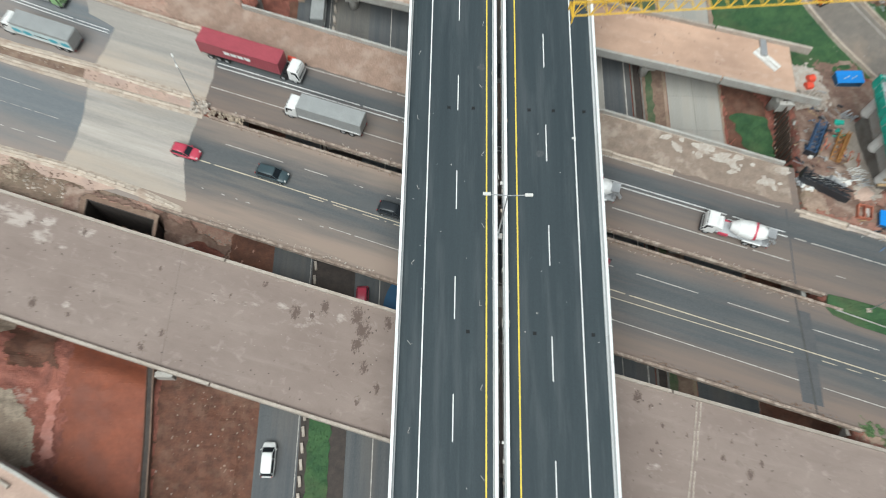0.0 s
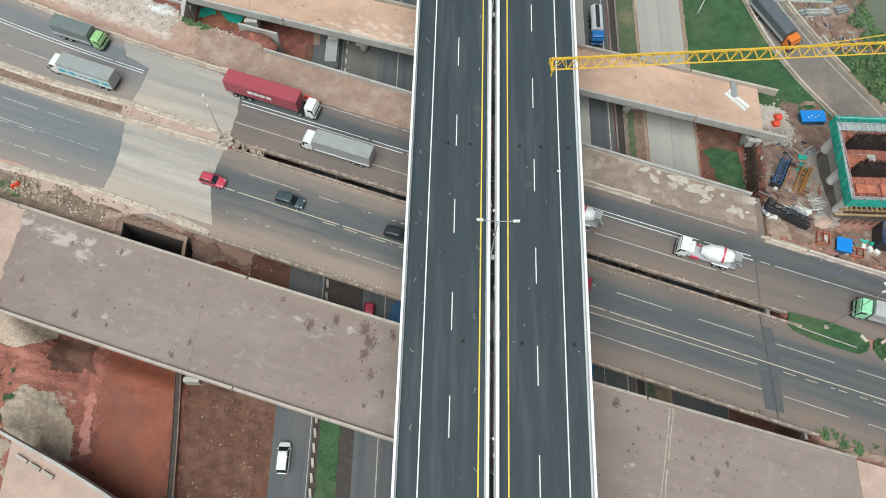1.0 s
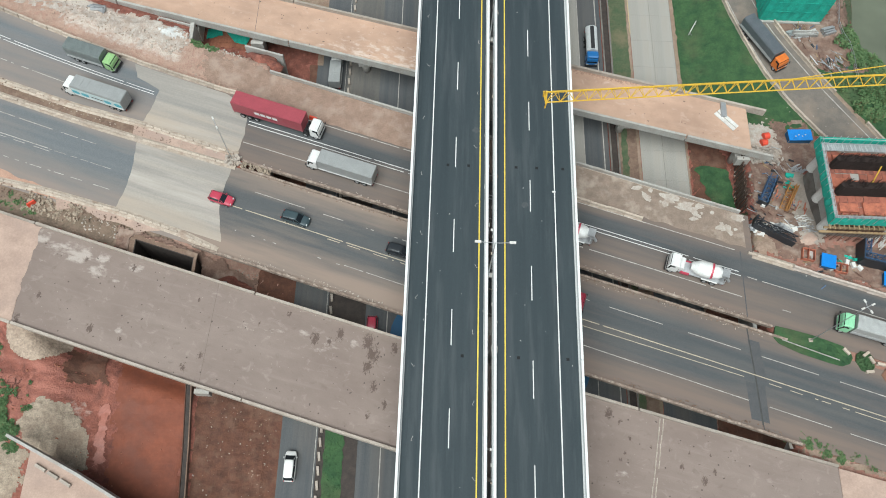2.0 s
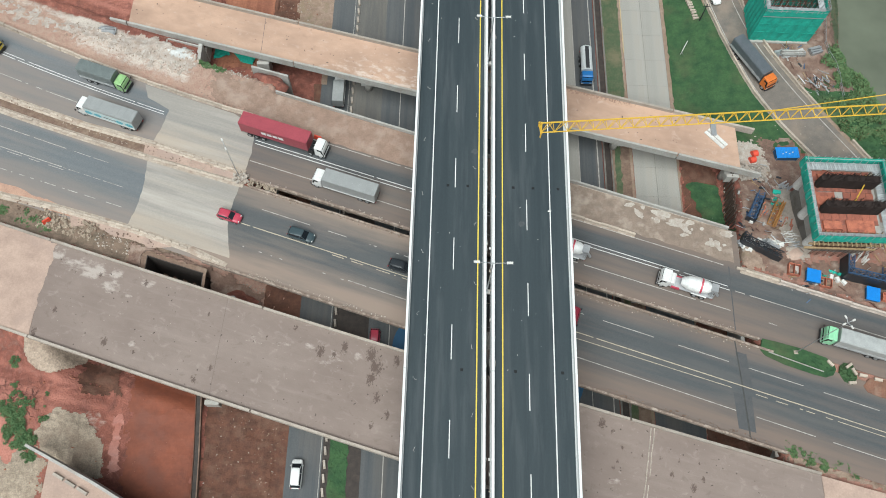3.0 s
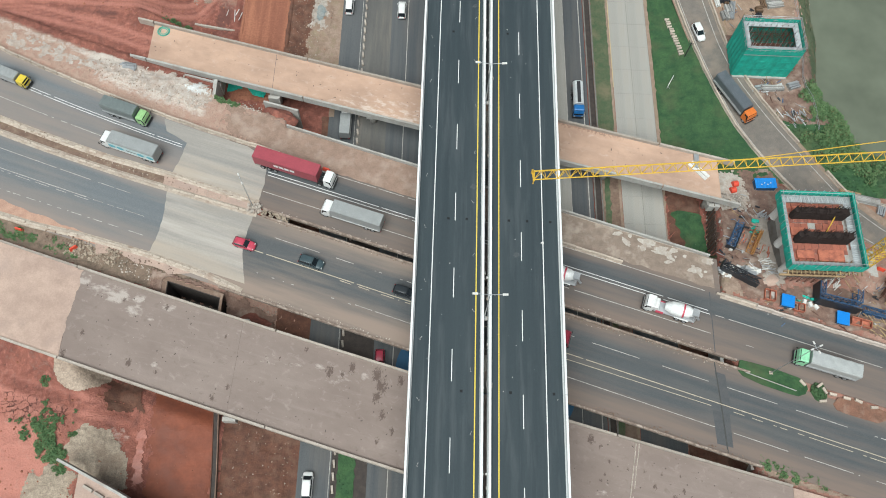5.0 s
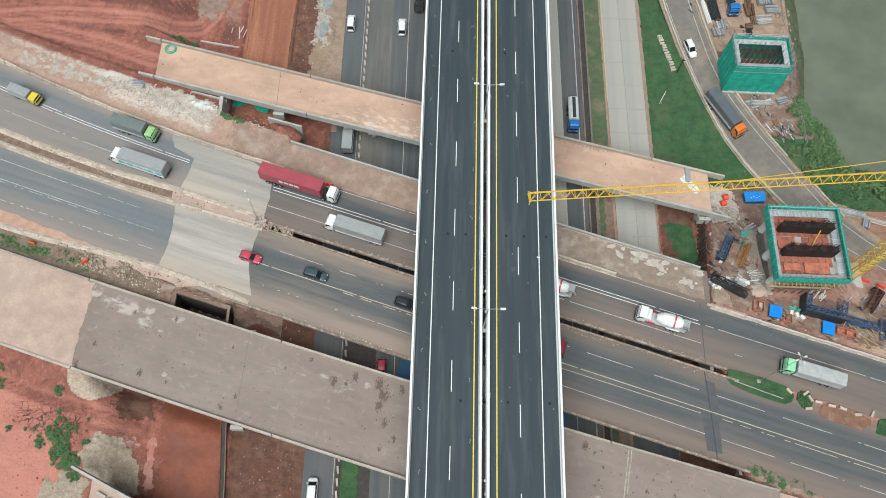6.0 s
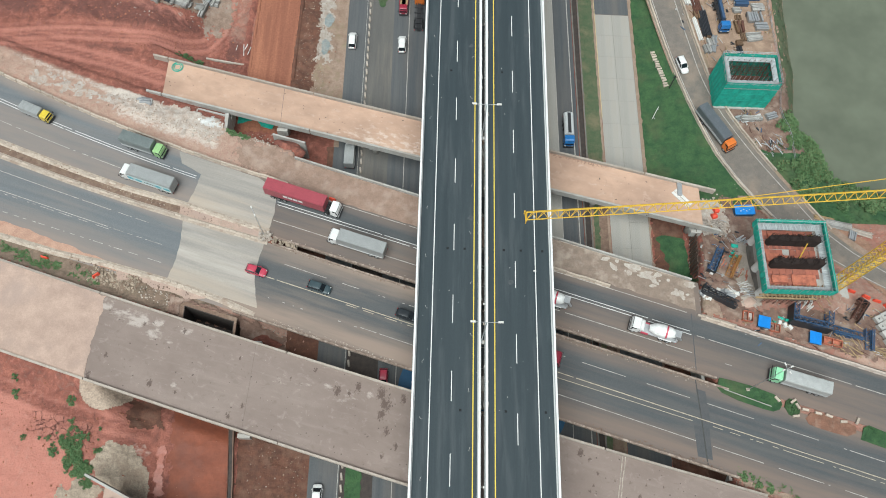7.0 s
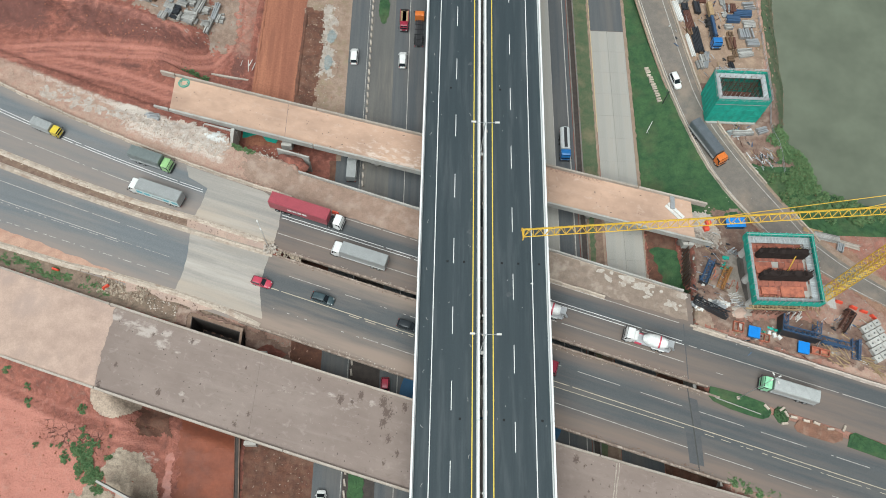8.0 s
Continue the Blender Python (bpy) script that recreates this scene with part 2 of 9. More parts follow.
CONCRETE_PALE = mat("pale_concrete", (0.70, 0.69, 0.66), (0.60, 0.585, 0.55), 0.88, 4.0, 0.2, 0.12,
                    dirt=(0.45, 0.42, 0.38), dirt_size=1.5, dirt_amount=0.35)
PARAPET_WHITE = mat("whitewashed_concrete", (0.80, 0.81, 0.80), (0.72, 0.73, 0.72), 0.85, 3.0, 0.15, 0.1, dirt=(0.52, 0.50, 0.47), dirt_size=1.5, dirt_amount=0.35, stretch=(90, 0.1))
CONCRETE_BEIGE = mat("beige_stained_concrete", (0.50, 0.44, 0.38), (0.42, 0.36, 0.30), 0.92, 2.5, 0.25, 0.2,
                     dirt=(0.31, 0.25, 0.205), dirt_size=1.8, dirt_amount=0.5, rand=0.3)
CONCRETE_ROAD = mat("concrete_slab_road", (0.305, 0.292, 0.262), (0.36, 0.345, 0.315), 0.9, 3.0, 0.2, 0.15,
                    dirt=(0.30, 0.27, 0.23), dirt_size=3.0, dirt_amount=0.6, stretch=(90, 0.06))
SOIL = earth("red_laterite_soil", (0.30, 0.112, 0.078), (0.185, 0.064, 0.046), (0.10, 0.042, 0.034), (0.415, 0.295, 0.23), (0.54, 0.475, 0.415), (0.455, 0.192, 0.146))
SOIL_TRACK = mat("packed_orange_soil", (0.36, 0.150, 0.088), (0.25, 0.098, 0.06), 0.97, 1.6, 0.35, 0.3,
                 dirt=(0.19, 0.075, 0.048), dirt_size=1.6, dirt_amount=0.6, stretch=(90, 0.035))
BED_SOIL = mat("dull_brown_soil", (0.215, 0.145, 0.105), (0.155, 0.10, 0.075), 0.97, 1.5, 0.3, 0.4,
               dirt=(0.30, 0.225, 0.17), dirt_size=2.0, dirt_amount=0.5)
EDGE_SOIL = mat("dusty_road_edge", (0.32, 0.235, 0.18), (0.25, 0.17, 0.125), 0.97, 1.5, 0.3, 0.3,
                dirt=(0.20, 0.17, 0.10), dirt_size=2.0, dirt_amount=0.5)
RUBBLE = mat("pale_rubble", (0.55, 0.50, 0.44), (0.42, 0.34, 0.28), 0.95, 1.0, 0.2, 0.5, rand=0.35)
GRAVEL = mat("tan_grey_gravel", (0.44, 0.36, 0.275), (0.31, 0.245, 0.185), 0.95, 0.7, 0.2, 0.9, grit=0.4, dirt=(0.24, 0.17, 0.125), dirt_size=3.0, dirt_amount=0.5)
# Real dark spoil; also paints shade on soil under the bridge ends.
SPOIL_AND_SHADE = mat("dark_damp_spoil", (0.150, 0.066, 0.042), (0.095, 0.046, 0.031), 0.95, 1.4, 0.25, 0.7, dirt=(0.165, 0.095, 0.066), dirt_size=2.5, dirt_amount=0.6)
# Girder tone set dark to cut light bounced beneath the bridges.
GIRDER = mat("weathered_girder_concrete", (0.21, 0.195, 0.175), (0.16, 0.145, 0.13), 0.92, 2.0, 0.2, 0.2, dirt=(0.11, 0.09, 0.075), dirt_size=2.0, dirt_amount=0.5)
CAGE = mat("dark_rusted_steel", (0.028, 0.016, 0.013), (0.02, 0.012, 0.010), 0.9, 0.4, 0.1, 0.5)
CLAY = mat("smooth_damp_clay", (0.225, 0.066, 0.033), (0.155, 0.046, 0.025), 0.75, 4.0, 0.5, 0.12, dirt=(0.15, 0.058, 0.04), dirt_size=5.0, dirt_amount=0.6, grit=0.1)
# Dark for drain beds, and for painted shade in shaft and under bridges.
DRAIN_AND_SHADE = mat("wet_dark_concrete", (0.060, 0.045, 0.038), (0.035, 0.028, 0.024), 0.8, 1.0, 0.2, 0.3)
BLEACHED = mat("weathered_panels", (0.50, 0.49, 0.465), (0.35, 0.335, 0.31), 0.85, 0.8, 0.15, 0.2, dirt=(0.18, 0.14, 0.11), dirt_size=1.2, dirt_amount=0.5, rand=0.5)
GRASS = mat("short_grass", (0.024, 0.070, 0.027), (0.050, 0.112, 0.040), 0.9, 1.6, 0.35, 0.6,
            dirt=(0.10, 0.105, 0.05), dirt_size=7.0, dirt_amount=0.4)
GRASS_DRY = mat("dusty_grass", (0.062, 0.100, 0.048), (0.098, 0.115, 0.062), 0.9, 1.5, 0.3, 0.5,
                dirt=(0.21, 0.16, 0.10), dirt_size=4.0, dirt_amount=0.5)
LEAF = mat("green_leaves", (0.068, 0.142, 0.050), (0.135, 0.210, 0.085), 0.7, 1.2, 0.3, 0.0)
WATER = mat("murky_river_water", (0.135, 0.150, 0.108), (0.139, 0.153, 0.112), 0.25, 90.0, 9.0, 0.0)
WHITE_LINE = mat("white_road_paint", (0.78, 0.78, 0.76), (0.66, 0.66, 0.64), 0.7, 2.0, 0.1, 0.05)
WORN_LINE = mat("worn_white_road_paint", (0.50, 0.475, 0.435), (0.30, 0.275, 0.25), 0.8, 0.6, 0.1, 0.05)
YELLOW_LINE = mat("yellow_road_paint", (0.76, 0.585, 0.07), (0.67, 0.50, 0.07), 0.7, 2.0, 0.1, 0.05)
CREAM_LINE = mat("worn_cream_road_paint", (0.53, 0.46, 0.34), (0.37, 0.32, 0.245), 0.8, 0.8, 0.1, 0.05)
WORN_YELLOW = mat("worn_yellow_road_paint", (0.56, 0.42, 0.20), (0.38, 0.30, 0.18), 0.8, 0.8, 0.1, 0.05)
STAIN = mat("dark_wet_stain", (0.085, 0.062, 0.052), (0.125, 0.095, 0.08), 0.8, 0.8, 0.15, 0.1)
JOINT = mat("dirt_filled_joint", (0.15, 0.115, 0.10), (0.21, 0.168, 0.148), 0.9, 0.7, 0.15, 0.1)
STEEL = paint("galvanised_steel", (0.50, 0.51, 0.52), 0.45, 0.6)
DARK_STEEL = paint("dark_painted_steel", (0.035, 0.038, 0.045), 0.5, 0.2)
BLUE_STEEL = paint("blue_painted_steel", (0.05, 0.10, 0.19), 0.5, 0.1)
BLUE_SHEET = paint("bright_blue_sheeting", (0.02, 0.25, 0.72), 0.5)
BLUE_DARK = paint("dull_blue_tarpaulin", (0.03, 0.11, 0.22), 0.7)
NET = mat("green_safety_net", (0.030, 0.40, 0.300), (0.026, 0.31, 0.235), 0.85, 1.5, 0.2, 0.3,
          dirt=(0.05, 0.45, 0.34), dirt_size=1.0, dirt_amount=0.4)
CRANE = paint("yellow_crane_paint", (0.74, 0.47, 0.05), 0.5)
RUST = mat("rusty_reinforcement", (0.085, 0.038, 0.028), (0.13, 0.052, 0.034), 0.9, 0.6, 0.1, 0.4)
FORM = mat("red_brown_formwork", (0.50, 0.17, 0.10), (0.38, 0.12, 0.075), 0.85, 1.0, 0.2, 0.2,
           dirt=(0.18, 0.07, 0.05), dirt_size=1.0, dirt_amount=0.6)
WOOD = mat("raw_timber", (0.46, 0.33, 0.18), (0.34, 0.23, 0.12), 0.85, 0.6, 0.1, 0.3, rand=0.4)
ORANGE = paint("orange_plastic", (0.74, 0.085, 0.045), 0.5)
RUBBER = paint("black_rubber", (0.02, 0.02, 0.02), 0.85)
GLASS = paint("dark_vehicle_glass", (0.015, 0.02, 0.025), 0.08)
LAMP_GLASS = paint("headlamp_glass", (0.6, 0.6, 0.58), 0.15)
TAIL = paint("red_tail_lamp", (0.35, 0.02, 0.02), 0.3)
CHASSIS = paint("black_chassis", (0.03, 0.03, 0.033), 0.6)


# ---- mesh building ----
class Shape:
    def __init__(self):
        self.v, self.f = [], []

    def add(self, vs, fs):
        k = len(self.v)
        self.v += [tuple(p) for p in vs]
        self.f += [tuple(i + k for i in q) for q in fs]
        return self

    def box(self, x0, y0, z0, x1, y1, z1, top=0.0):
        """A block; top draws its upper edges in by that much."""
        t = top
        return self.add([(x0, y0, z0), (x1, y0, z0), (x1, y1, z0), (x0, y1, z0),
                         (x0 + t, y0 + t, z1), (x1 - t, y0 + t, z1), (x1 - t, y1 - t, z1), (x0 + t, y1 - t, z1)],
                        [(3, 2, 1, 0), (4, 5, 6, 7), (0, 1, 5, 4), (1, 2, 6, 5), (2, 3, 7, 6), (3, 0, 4, 7)])

    def turned(self, m, other):
        return self.add([m @ Vector(p) for p in other.v], other.f)

    def tube(self, p, q, r, n=6, r2=None):
        p, q = Vector(p), Vector(q)
        d = (q - p).normalized()
        a = d.orthogonal().normalized()
        b = d.cross(a)
        r2 = r if r2 is None else r2
        ring = [(math.cos(2 * math.pi * i / n), math.sin(2 * math.pi * i / n)) for i in range(n)]
        vs = [p + (a * c + b * s) * r for c, s in ring] + [q + (a * c + b * s) * r2 for c, s in ring]
        fs = [(i, (i + 1) % n, n + (i + 1) % n, n + i) for i in range(n)]
        return self.add(vs, fs + [tuple(range(n - 1, -1, -1)), tuple(range(n, 2 * n))])

    def prism(self, poly, z0, z1):
        """An upright prism over a counter-clockwise outline."""
        n = len(poly)
        vs = [(x, y, z0) for x, y in poly] + [(x, y, z1) for x, y in poly]
        return self.add(vs, [(i, (i + 1) % n, n + (i + 1) % n, n + i) for i in range(n)]
                        + [tuple(range(n - 1, -1, -1)), tuple(range(n, 2 * n))])

    def side(self, poly, y0, y1, inset=0.0):
        """A side outline (x, z), counter-clockwise seen from -y, drawn out from y0 to y1. inset narrows what is high."""
        zs = [z for _, z in poly]
        lo, hi = min(zs), max(zs)
        k = [inset * (z - lo) / (hi - lo) for z in zs]
        n = len(poly)
        vs = [(x, y0 + e, z) for (x, z), e in zip(poly, k)] + [(x, y1 - e, z) for (x, z), e in zip(poly, k)]
        return self.add(vs, [((i + 1) % n, i, n + i, n + (i + 1) % n) for i in range(n)]
                        + [tuple(range(n)), tuple(range(2 * n - 1, n - 1, -1))])

    def sweep(self, path, profile):
        """A closed profile of (across, up), across to the left of the way, along a path of (x, y, z)."""
        n, vs, fs = len(profile), [], []
        for i, p in enumerate(path):
            a, b = Vector(path[max(i - 1, 0)]), Vector(path[min(i + 1, len(path) - 1)])
            d = b - a
            d.z = 0
            d.normalize()
            left = Vector((-d.y, d.x, 0))
            vs += [Vector(p) + left * u + Vector((0, 0, w)) for u, w in profile]
        for i in range(len(path) - 1):
            for j in range(n):
                k = (j + 1) % n
                fs.append((i * n + j, (i + 1) * n + j, (i + 1) * n + k, i * n + k))
        last = (len(path) - 1) * n
        fs += [tuple(range(n)), tuple(range(last + n - 1, last - 1, -1))]
        return self.add(vs, fs)

    def mesh(self, name, material, smooth=False):
        me = bpy.data.meshes.new(name)
        me.from_pydata(self.v, [], self.f)
        me.materials.append(material)
        bm = bmesh.new()
        bm.from_mesh(me)
        bmesh.ops.recalc_face_normals(bm, faces=bm.faces)
        bm.to_mesh(me)
        bm.free()
        if smooth:
            me.shade_smooth()
        me.update()
        return me


def part(name, shape, material, parent, label="", smooth=False, kind=""):
    data = shape if isinstance(shape, bpy.types.Mesh) else shape.mesh(name, material, smooth)
    ob = new(name, data)
    ob.parent = parent
    return tagged(ob, label, kind=kind)


def thing(name, label, category, x=0.0, y=0.0, z=0.0, yaw=0.0, group="", kind=""):
    ob = new(name)
    ob.empty_display_size = 0.5
    ob.matrix_basis = pose(x, y, z, 0, 0, yaw)
    return tagged(ob, label, category, group, kind)


def solid(name, shape, material, label, category, group="", kind="", smooth=False):
    return tagged(new(name, shape.mesh(name, material, smooth)), label, category, group, kind)


def place(ob, child, x, y, z, yaw=0.0):
    """A further piece on the same mesh as child, under the same parent."""
    o = new(child.name.split(".")[0], child.data)
    o.parent = ob
    o.matrix_basis = pose(x, y, z, 0, 0, yaw)
    return o


# ---- plan: the curves that all levels follow ----
DECK_Z, TOLL_Z, NRAMP_Z, SRAMP_Z, LOW_Z = 20.0, 6.4, 5.4, 6.9, -1.0


def toll_mid(x):
    return 2.5 - 0.301 * x + 0.0007 * np.minimum(x + 45, 0) ** 2


def toll(x, off):
    """y of the line that lies off metres (along y) north of the toll road's middle."""
    return toll_mid(x) + off * (1 + 0.095 * 0.0007 * np.minimum(x + 45, 0) ** 2)


def sramp_n(x):
    return -17.35 - 0.27 * x + 0.0002 * np.asarray(x) ** 2


def sramp_s(x):
    return sramp_n(x) - 16.6


def nramp_n(x):
    return 40.75 - 0.236 * np.asarray(x)


def nramp_s(x):
    return nramp_n(x) - 9.4


def ease(a, b, x):
    t = np.clip((np.asarray(x, float) - a) / (b - a), 0, 1)
    return t * t * (3 - 2 * t)


W_OFF = [-60, -43, -38, -36, -22, -20, -16, -14, 12, 14, 19, 20.9, 21.5, 24, 25, 34, 37, 60]
W_TOP = [4.0, 4.2, 6.4, 6.4, 6.3, 5.6, 6.2, 6.2, 6.15, 6.15, 6.1, 5.9, 5.8, 5.4, 4.5, 4.5, 4.6, 4.4]
W_EDGE = [-66, -66, -70, -70, -70, -52, -48, -44, -37.5, -37.4, -37.4, -38.2, -53, -53, -53, -53, -74, -74]
W_TOE = [-58, -58, -61, -61, -60, -38, -38, -37, -37.0, -37.0, -37.0, -37.0, -52.2, -52.2, -52.2, -52.2, -60, -60]
E_OFF = [-60, -36, -22, -20, -16, 12, 20, 26, 34, 42, 100]
E_TOP = [6.4, 6.4, 6.3, 6.0, 6.2, 6.2, 5.5, 4.4, 2.2, 0.9, 0.9]
E_EDGE = [51, 51, 51, 48, 46, 43, 43.6, 45.0, 46, 46, 44]
E_TOE = [47, 47, 47, 45, 43, 41.6, 42.9, 44.3, 43.6, 38, 38]


def shore(y):
    return np.interp(y, [-100, 15, 28, 32, 33.7, 35, 36.5, 40, 43.8, 46.6, 48, 52, 65, 85, 130, 300], [400, 150, 101, 88, 82, 78.2, 74.6, 73.8, 73.0, 70.6, 69.3, 68.6, 70.4, 70.8, 76, 95])


def ground_z(x, y):
    x, y = np.asarray(x, float), np.asarray(y, float)
    off = y - toll_mid(x)
    low = LOW_Z - 0.06 + 1.1 * ease(-42, -45, x) * ease(-36, -40, off) + 0.7 * ease(-33, -40, x) * ease(-36, -40, off)
    z = low
    k = 1 - ease(np.interp(off, W_OFF, W_EDGE), np.interp(off, W_OFF, W_TOE), x)
    z = z + (np.interp(off, W_OFF, W_TOP) - z) * k
    k = ease(np.interp(off, E_OFF, E_TOE), np.interp(off, E_OFF, E_EDGE), x)
    z = z + (np.interp(off, E_OFF, E_TOP) - z) * k
    # culvert hole beside the south ramp
    v = y + 0.29 * (x + 50.4) + 0.55
    k = ease(-55.7, -55.3, x) * ease(-45.1, -45.5, x) * ease(-4.8, -4.4, v) * ease(0.6, 0.2, v)
    z = z - 9.0 * k
    # the river bed
    k = ease(-1, 7, x - shore(y))
    z = z + (-5.0 - z) * k
    return z


def rough_ground(x, y):
    """Lumps of the open soil, nothing under the roads."""
    out = np.zeros_like(x)
    for i in range(x.size):
        p = Vector((x.flat[i], y.flat[i], 0.0))
        out.flat[i] = noise.noise(p * 0.13) * 0.45 + (0.35 - abs(noise.noise(p * 0.33))) * 0.6 + (0.3 - abs(noise.noise(p * 0.8))) * 0.3
    return out


# ---- the ground sheet ----
def grow(a, b, step, far):
    inner = list(np.arange(a, b + 1e-6, step))
    lo, hi, d = [], [], step
    while d < far:
        d *= 1.6
        lo.append((lo[-1] if lo else a) - d)
        hi.append((hi[-1] if hi else b) + d)
    return np.array(lo[::-1] + inner + hi)


gx, gy = grow(-116, 112, 0.5, 1200), grow(-56, 104, 0.5, 1200)
X, Y = np.meshgrid(gx, gy)
OFF = Y - toll_mid(X)
Z = ground_z(X, Y)
core = (X > -116) & (X < 112) & (Y > -56) & (Y < 104)
soft = (X > 36) & (X < 66) & (OFF > 36) | (X > 64) & (Y < 44) & (Y > 20)
paved = ((OFF > -16.5) & (OFF < 13.2) & ((X < -36) | (X > 43))) | ((X > -32.5) & (X < 37)) | \
        ((OFF > -39) & (OFF < -20) & ((X < -66) | (X > 47))) | ((OFF > 23) & (OFF < 36) & (X < -50) & (X > -70))
lump = np.where(core & ~paved, rough_ground(X, Y), 0.0)
serv = np.interp(Y, [-40, 9, 18, 26, 37, 46, 56, 70, 87, 130, 300], [150, 86, 70, 66.5, 58, 54, 50, 47, 43.3, 38, 30])
lump = np.where(np.abs(X - serv) < 9, 0.0, lump)
lump = np.where(soft, 0.25 * lump, lump)
lump = np.where((X > -52.6) & (X < -41) & (Y > 44), np.minimum(0.0, lump) * 0.4, lump)
lump = np.where((X > -58) & (X < -43) & (Y < -15), 0.25 * lump, lump)
lump = np.where((OFF > 12) & (OFF < 21) & (X > -62) & (X < -30) | (OFF > 11) & (OFF < 15.5) & (X < -30), 0.2 * lump, lump)
lump = np.where((OFF > 38) & (X < -84) & (Y > 66), 1.9 * lump, lump)
# rain gullies down the bank below the approach slab
ALONG = X * 0.955 - Y * 0.297
gully = np.zeros(X.shape)
bank_sw = ease(-36.5, -38, OFF) * ease(-46.5, -44.5, OFF) * ease(-64, -70, X) * core
for i in np.flatnonzero(bank_sw > 0.01):
    gully.flat[i] = 0.28 - abs(noise.noise(Vector((ALONG.flat[i] * 0.75, OFF.flat[i] * 0.16, 3.0))))
lump = np.where((X > -73) & (X < -61) & (Y < -9) & (Y > -20), 0.0, lump)
lump = lump + bank_sw * (X < -72) * gully * 1.5


def track_near(pts):
    """How near each place of the ground sheet lies to a track, 1 on its middle."""
    best = np.full(X.shape, 1e9)
    for (ax, ay), (bx, by) in zip(pts, pts[1:]):
        t = np.clip(((X - ax) * (bx - ax) + (Y - ay) * (by - ay)) / ((bx - ax) ** 2 + (by - ay) ** 2), 0, 1)
        best = np.minimum(best, np.hypot(X - ax - t * (bx - ax), Y - ay - t * (by - ay)))
    return best


trod = np.zeros(X.shape)
rut = np.zeros(X.shape)
for pts, half in (([(-125, 59), (-107, 61.5), (-97, 63), (-89, 63.5), (-76, 63), (-66, 63.2), (-62, 65), (-59.6, 68.5), (-58.2, 74), (-59, 84), (-60, 110)], 3.0),
                  ([(-112, 61.5), (-94.3, 59.6), (-81.2, 56.6), (-68, 52.3)], 2.4),
                  ([(-120, -2), (-102, -9), (-89.2, -13.9), (-77.8, -18.0), (-67, -20.6), (-57, -22.6), (-48, -23.6)], 3.0)):
    d = track_near(pts)
    fade = 1 - ease(-66, -54, X) * (Y < 0)
    trod = np.maximum(trod, np.exp(-(d / half) ** 4) * fade)
    rut = np.maximum(rut, np.exp(-((np.mod(d + 0.45, 1.8) - 0.9) / 0.4) ** 2) * np.exp(-(d / half) ** 6) * fade)
Z = Z + lump * (1 - 0.7 * trod) - 0.16 * rut - 0.1 * trod
me = bpy.data.meshes.new("ground")
nx, ny = len(gx), len(gy)
quads = [(j * nx + i, j * nx + i + 1, (j + 1) * nx + i + 1, (j + 1) * nx + i) for j in range(ny - 1) for i in range(nx - 1)]
me.from_pydata(np.stack([X, Y, Z], -1).reshape(-1, 3).tolist(), [], quads)
strip_w = ease(12, 13, OFF) * ease(23.0, 21.4, OFF + 0.02 * np.minimum(X + 85, 0)) * ease(-36.5, -37.5, X)
yard_s = ease(-37, -39, OFF) * ease(-62, -72, X)
north_w = ease(36, 38, OFF) * ease(-38, -56, X)
dusty = 0.02 + (0.80 - 0.06 * ease(-56, -44, X)) * strip_w + 0.12 * yard_s + 0.3 * ease(-52, -70, X) * ((OFF > -22) & (OFF < -14)) \
    + 0.42 * ease(42, 48, X) * ease(40, 20, OFF) * (Y < 30) + 0.7 * ease(47, 50, X) * ease(60, 66, Y) + 0.35 * ease(66, 72, X) * (Y < 30) * (Y > -15) \
    + 0.35 * north_w * ease(66, 70, Y + 0.25 * (X + 62)) * ease(-66, -60, X)
dusty = dusty - 0.12 * rut + 0.62 * ease(-60, -54, X) * ease(-30, -34, X) * ease(-23, -21, OFF) * ease(-12, -15, OFF)
dusty = dusty - 0.5 * ease(-36, -40, OFF) * ease(-60, -56, X) * ease(-20, -40, X)
packed = 0.75 * trod - 0.55 * rut + 0.85 * yard_s * ease(-17, -23, Y + 0.35 * (X + 75)) + 0.2 * yard_s + 0.3 * north_w * ease(66, 60, Y + 0.25 * (X + 70))
pink = track_near([(-96, 78.0), (-91.4, 76.6), (-82, 74.2), (-75, 71.8), (-68, 70.6)])
packed = packed - 0.3 * bank_sw
packed = packed + 0.9 * ease(1.6, 0.8, pink)
cracked = ease(-84, -79, X) * ease(-65, -69, X) * ease(-26.5, -24, Y + 0.3 * (X + 74)) * ease(-18.5, -20, Y + 0.3 * (X + 74))
packed = packed - 0.45 * cracked - 0.25 * bank_sw
moist = 0.62 * ease(64.5, 67, Y + 0.22 * (X + 80)) * ease(74, 70, Y + 0.3 * (X + 70)) * ease(-98, -92, X) * ease(-58, -62, X) \
    + 0.75 * ease(-96, -101, X) * ease(66, 70, Y) * ease(92, 84, Y)
for ax, ay, rx, ry, k in ((-84.6, 60.2, 2.8, 2.0, 0.85), (-78.5, 59.0, 4.0, 1.0, 0.6), (-72.5, 53.8, 5.0, 1.2, 0.7), (-93, 62.0, 3.0, 1.2, 0.6), (-71.0, 61.6, 4.0, 0.9, 0.6), (-55.4, 64.0, 1.6, 6.0, 0.7)):
    moist = np.maximum(moist, k * np.clip(1.6 - np.hypot((X - ax) / rx, (Y - ay) / ry), 0, 1))
moist = moist * (1 - trod)
for key, values in (("packed", packed), ("crack", cracked), ("damp", moist)):
    at = me.attributes.new(key, "FLOAT", "POINT")
    at.data.foreach_set("value", np.clip(values, 0, 1).reshape(-1).astype(np.float32))
at = me.attributes.new("dust", "FLOAT", "POINT")
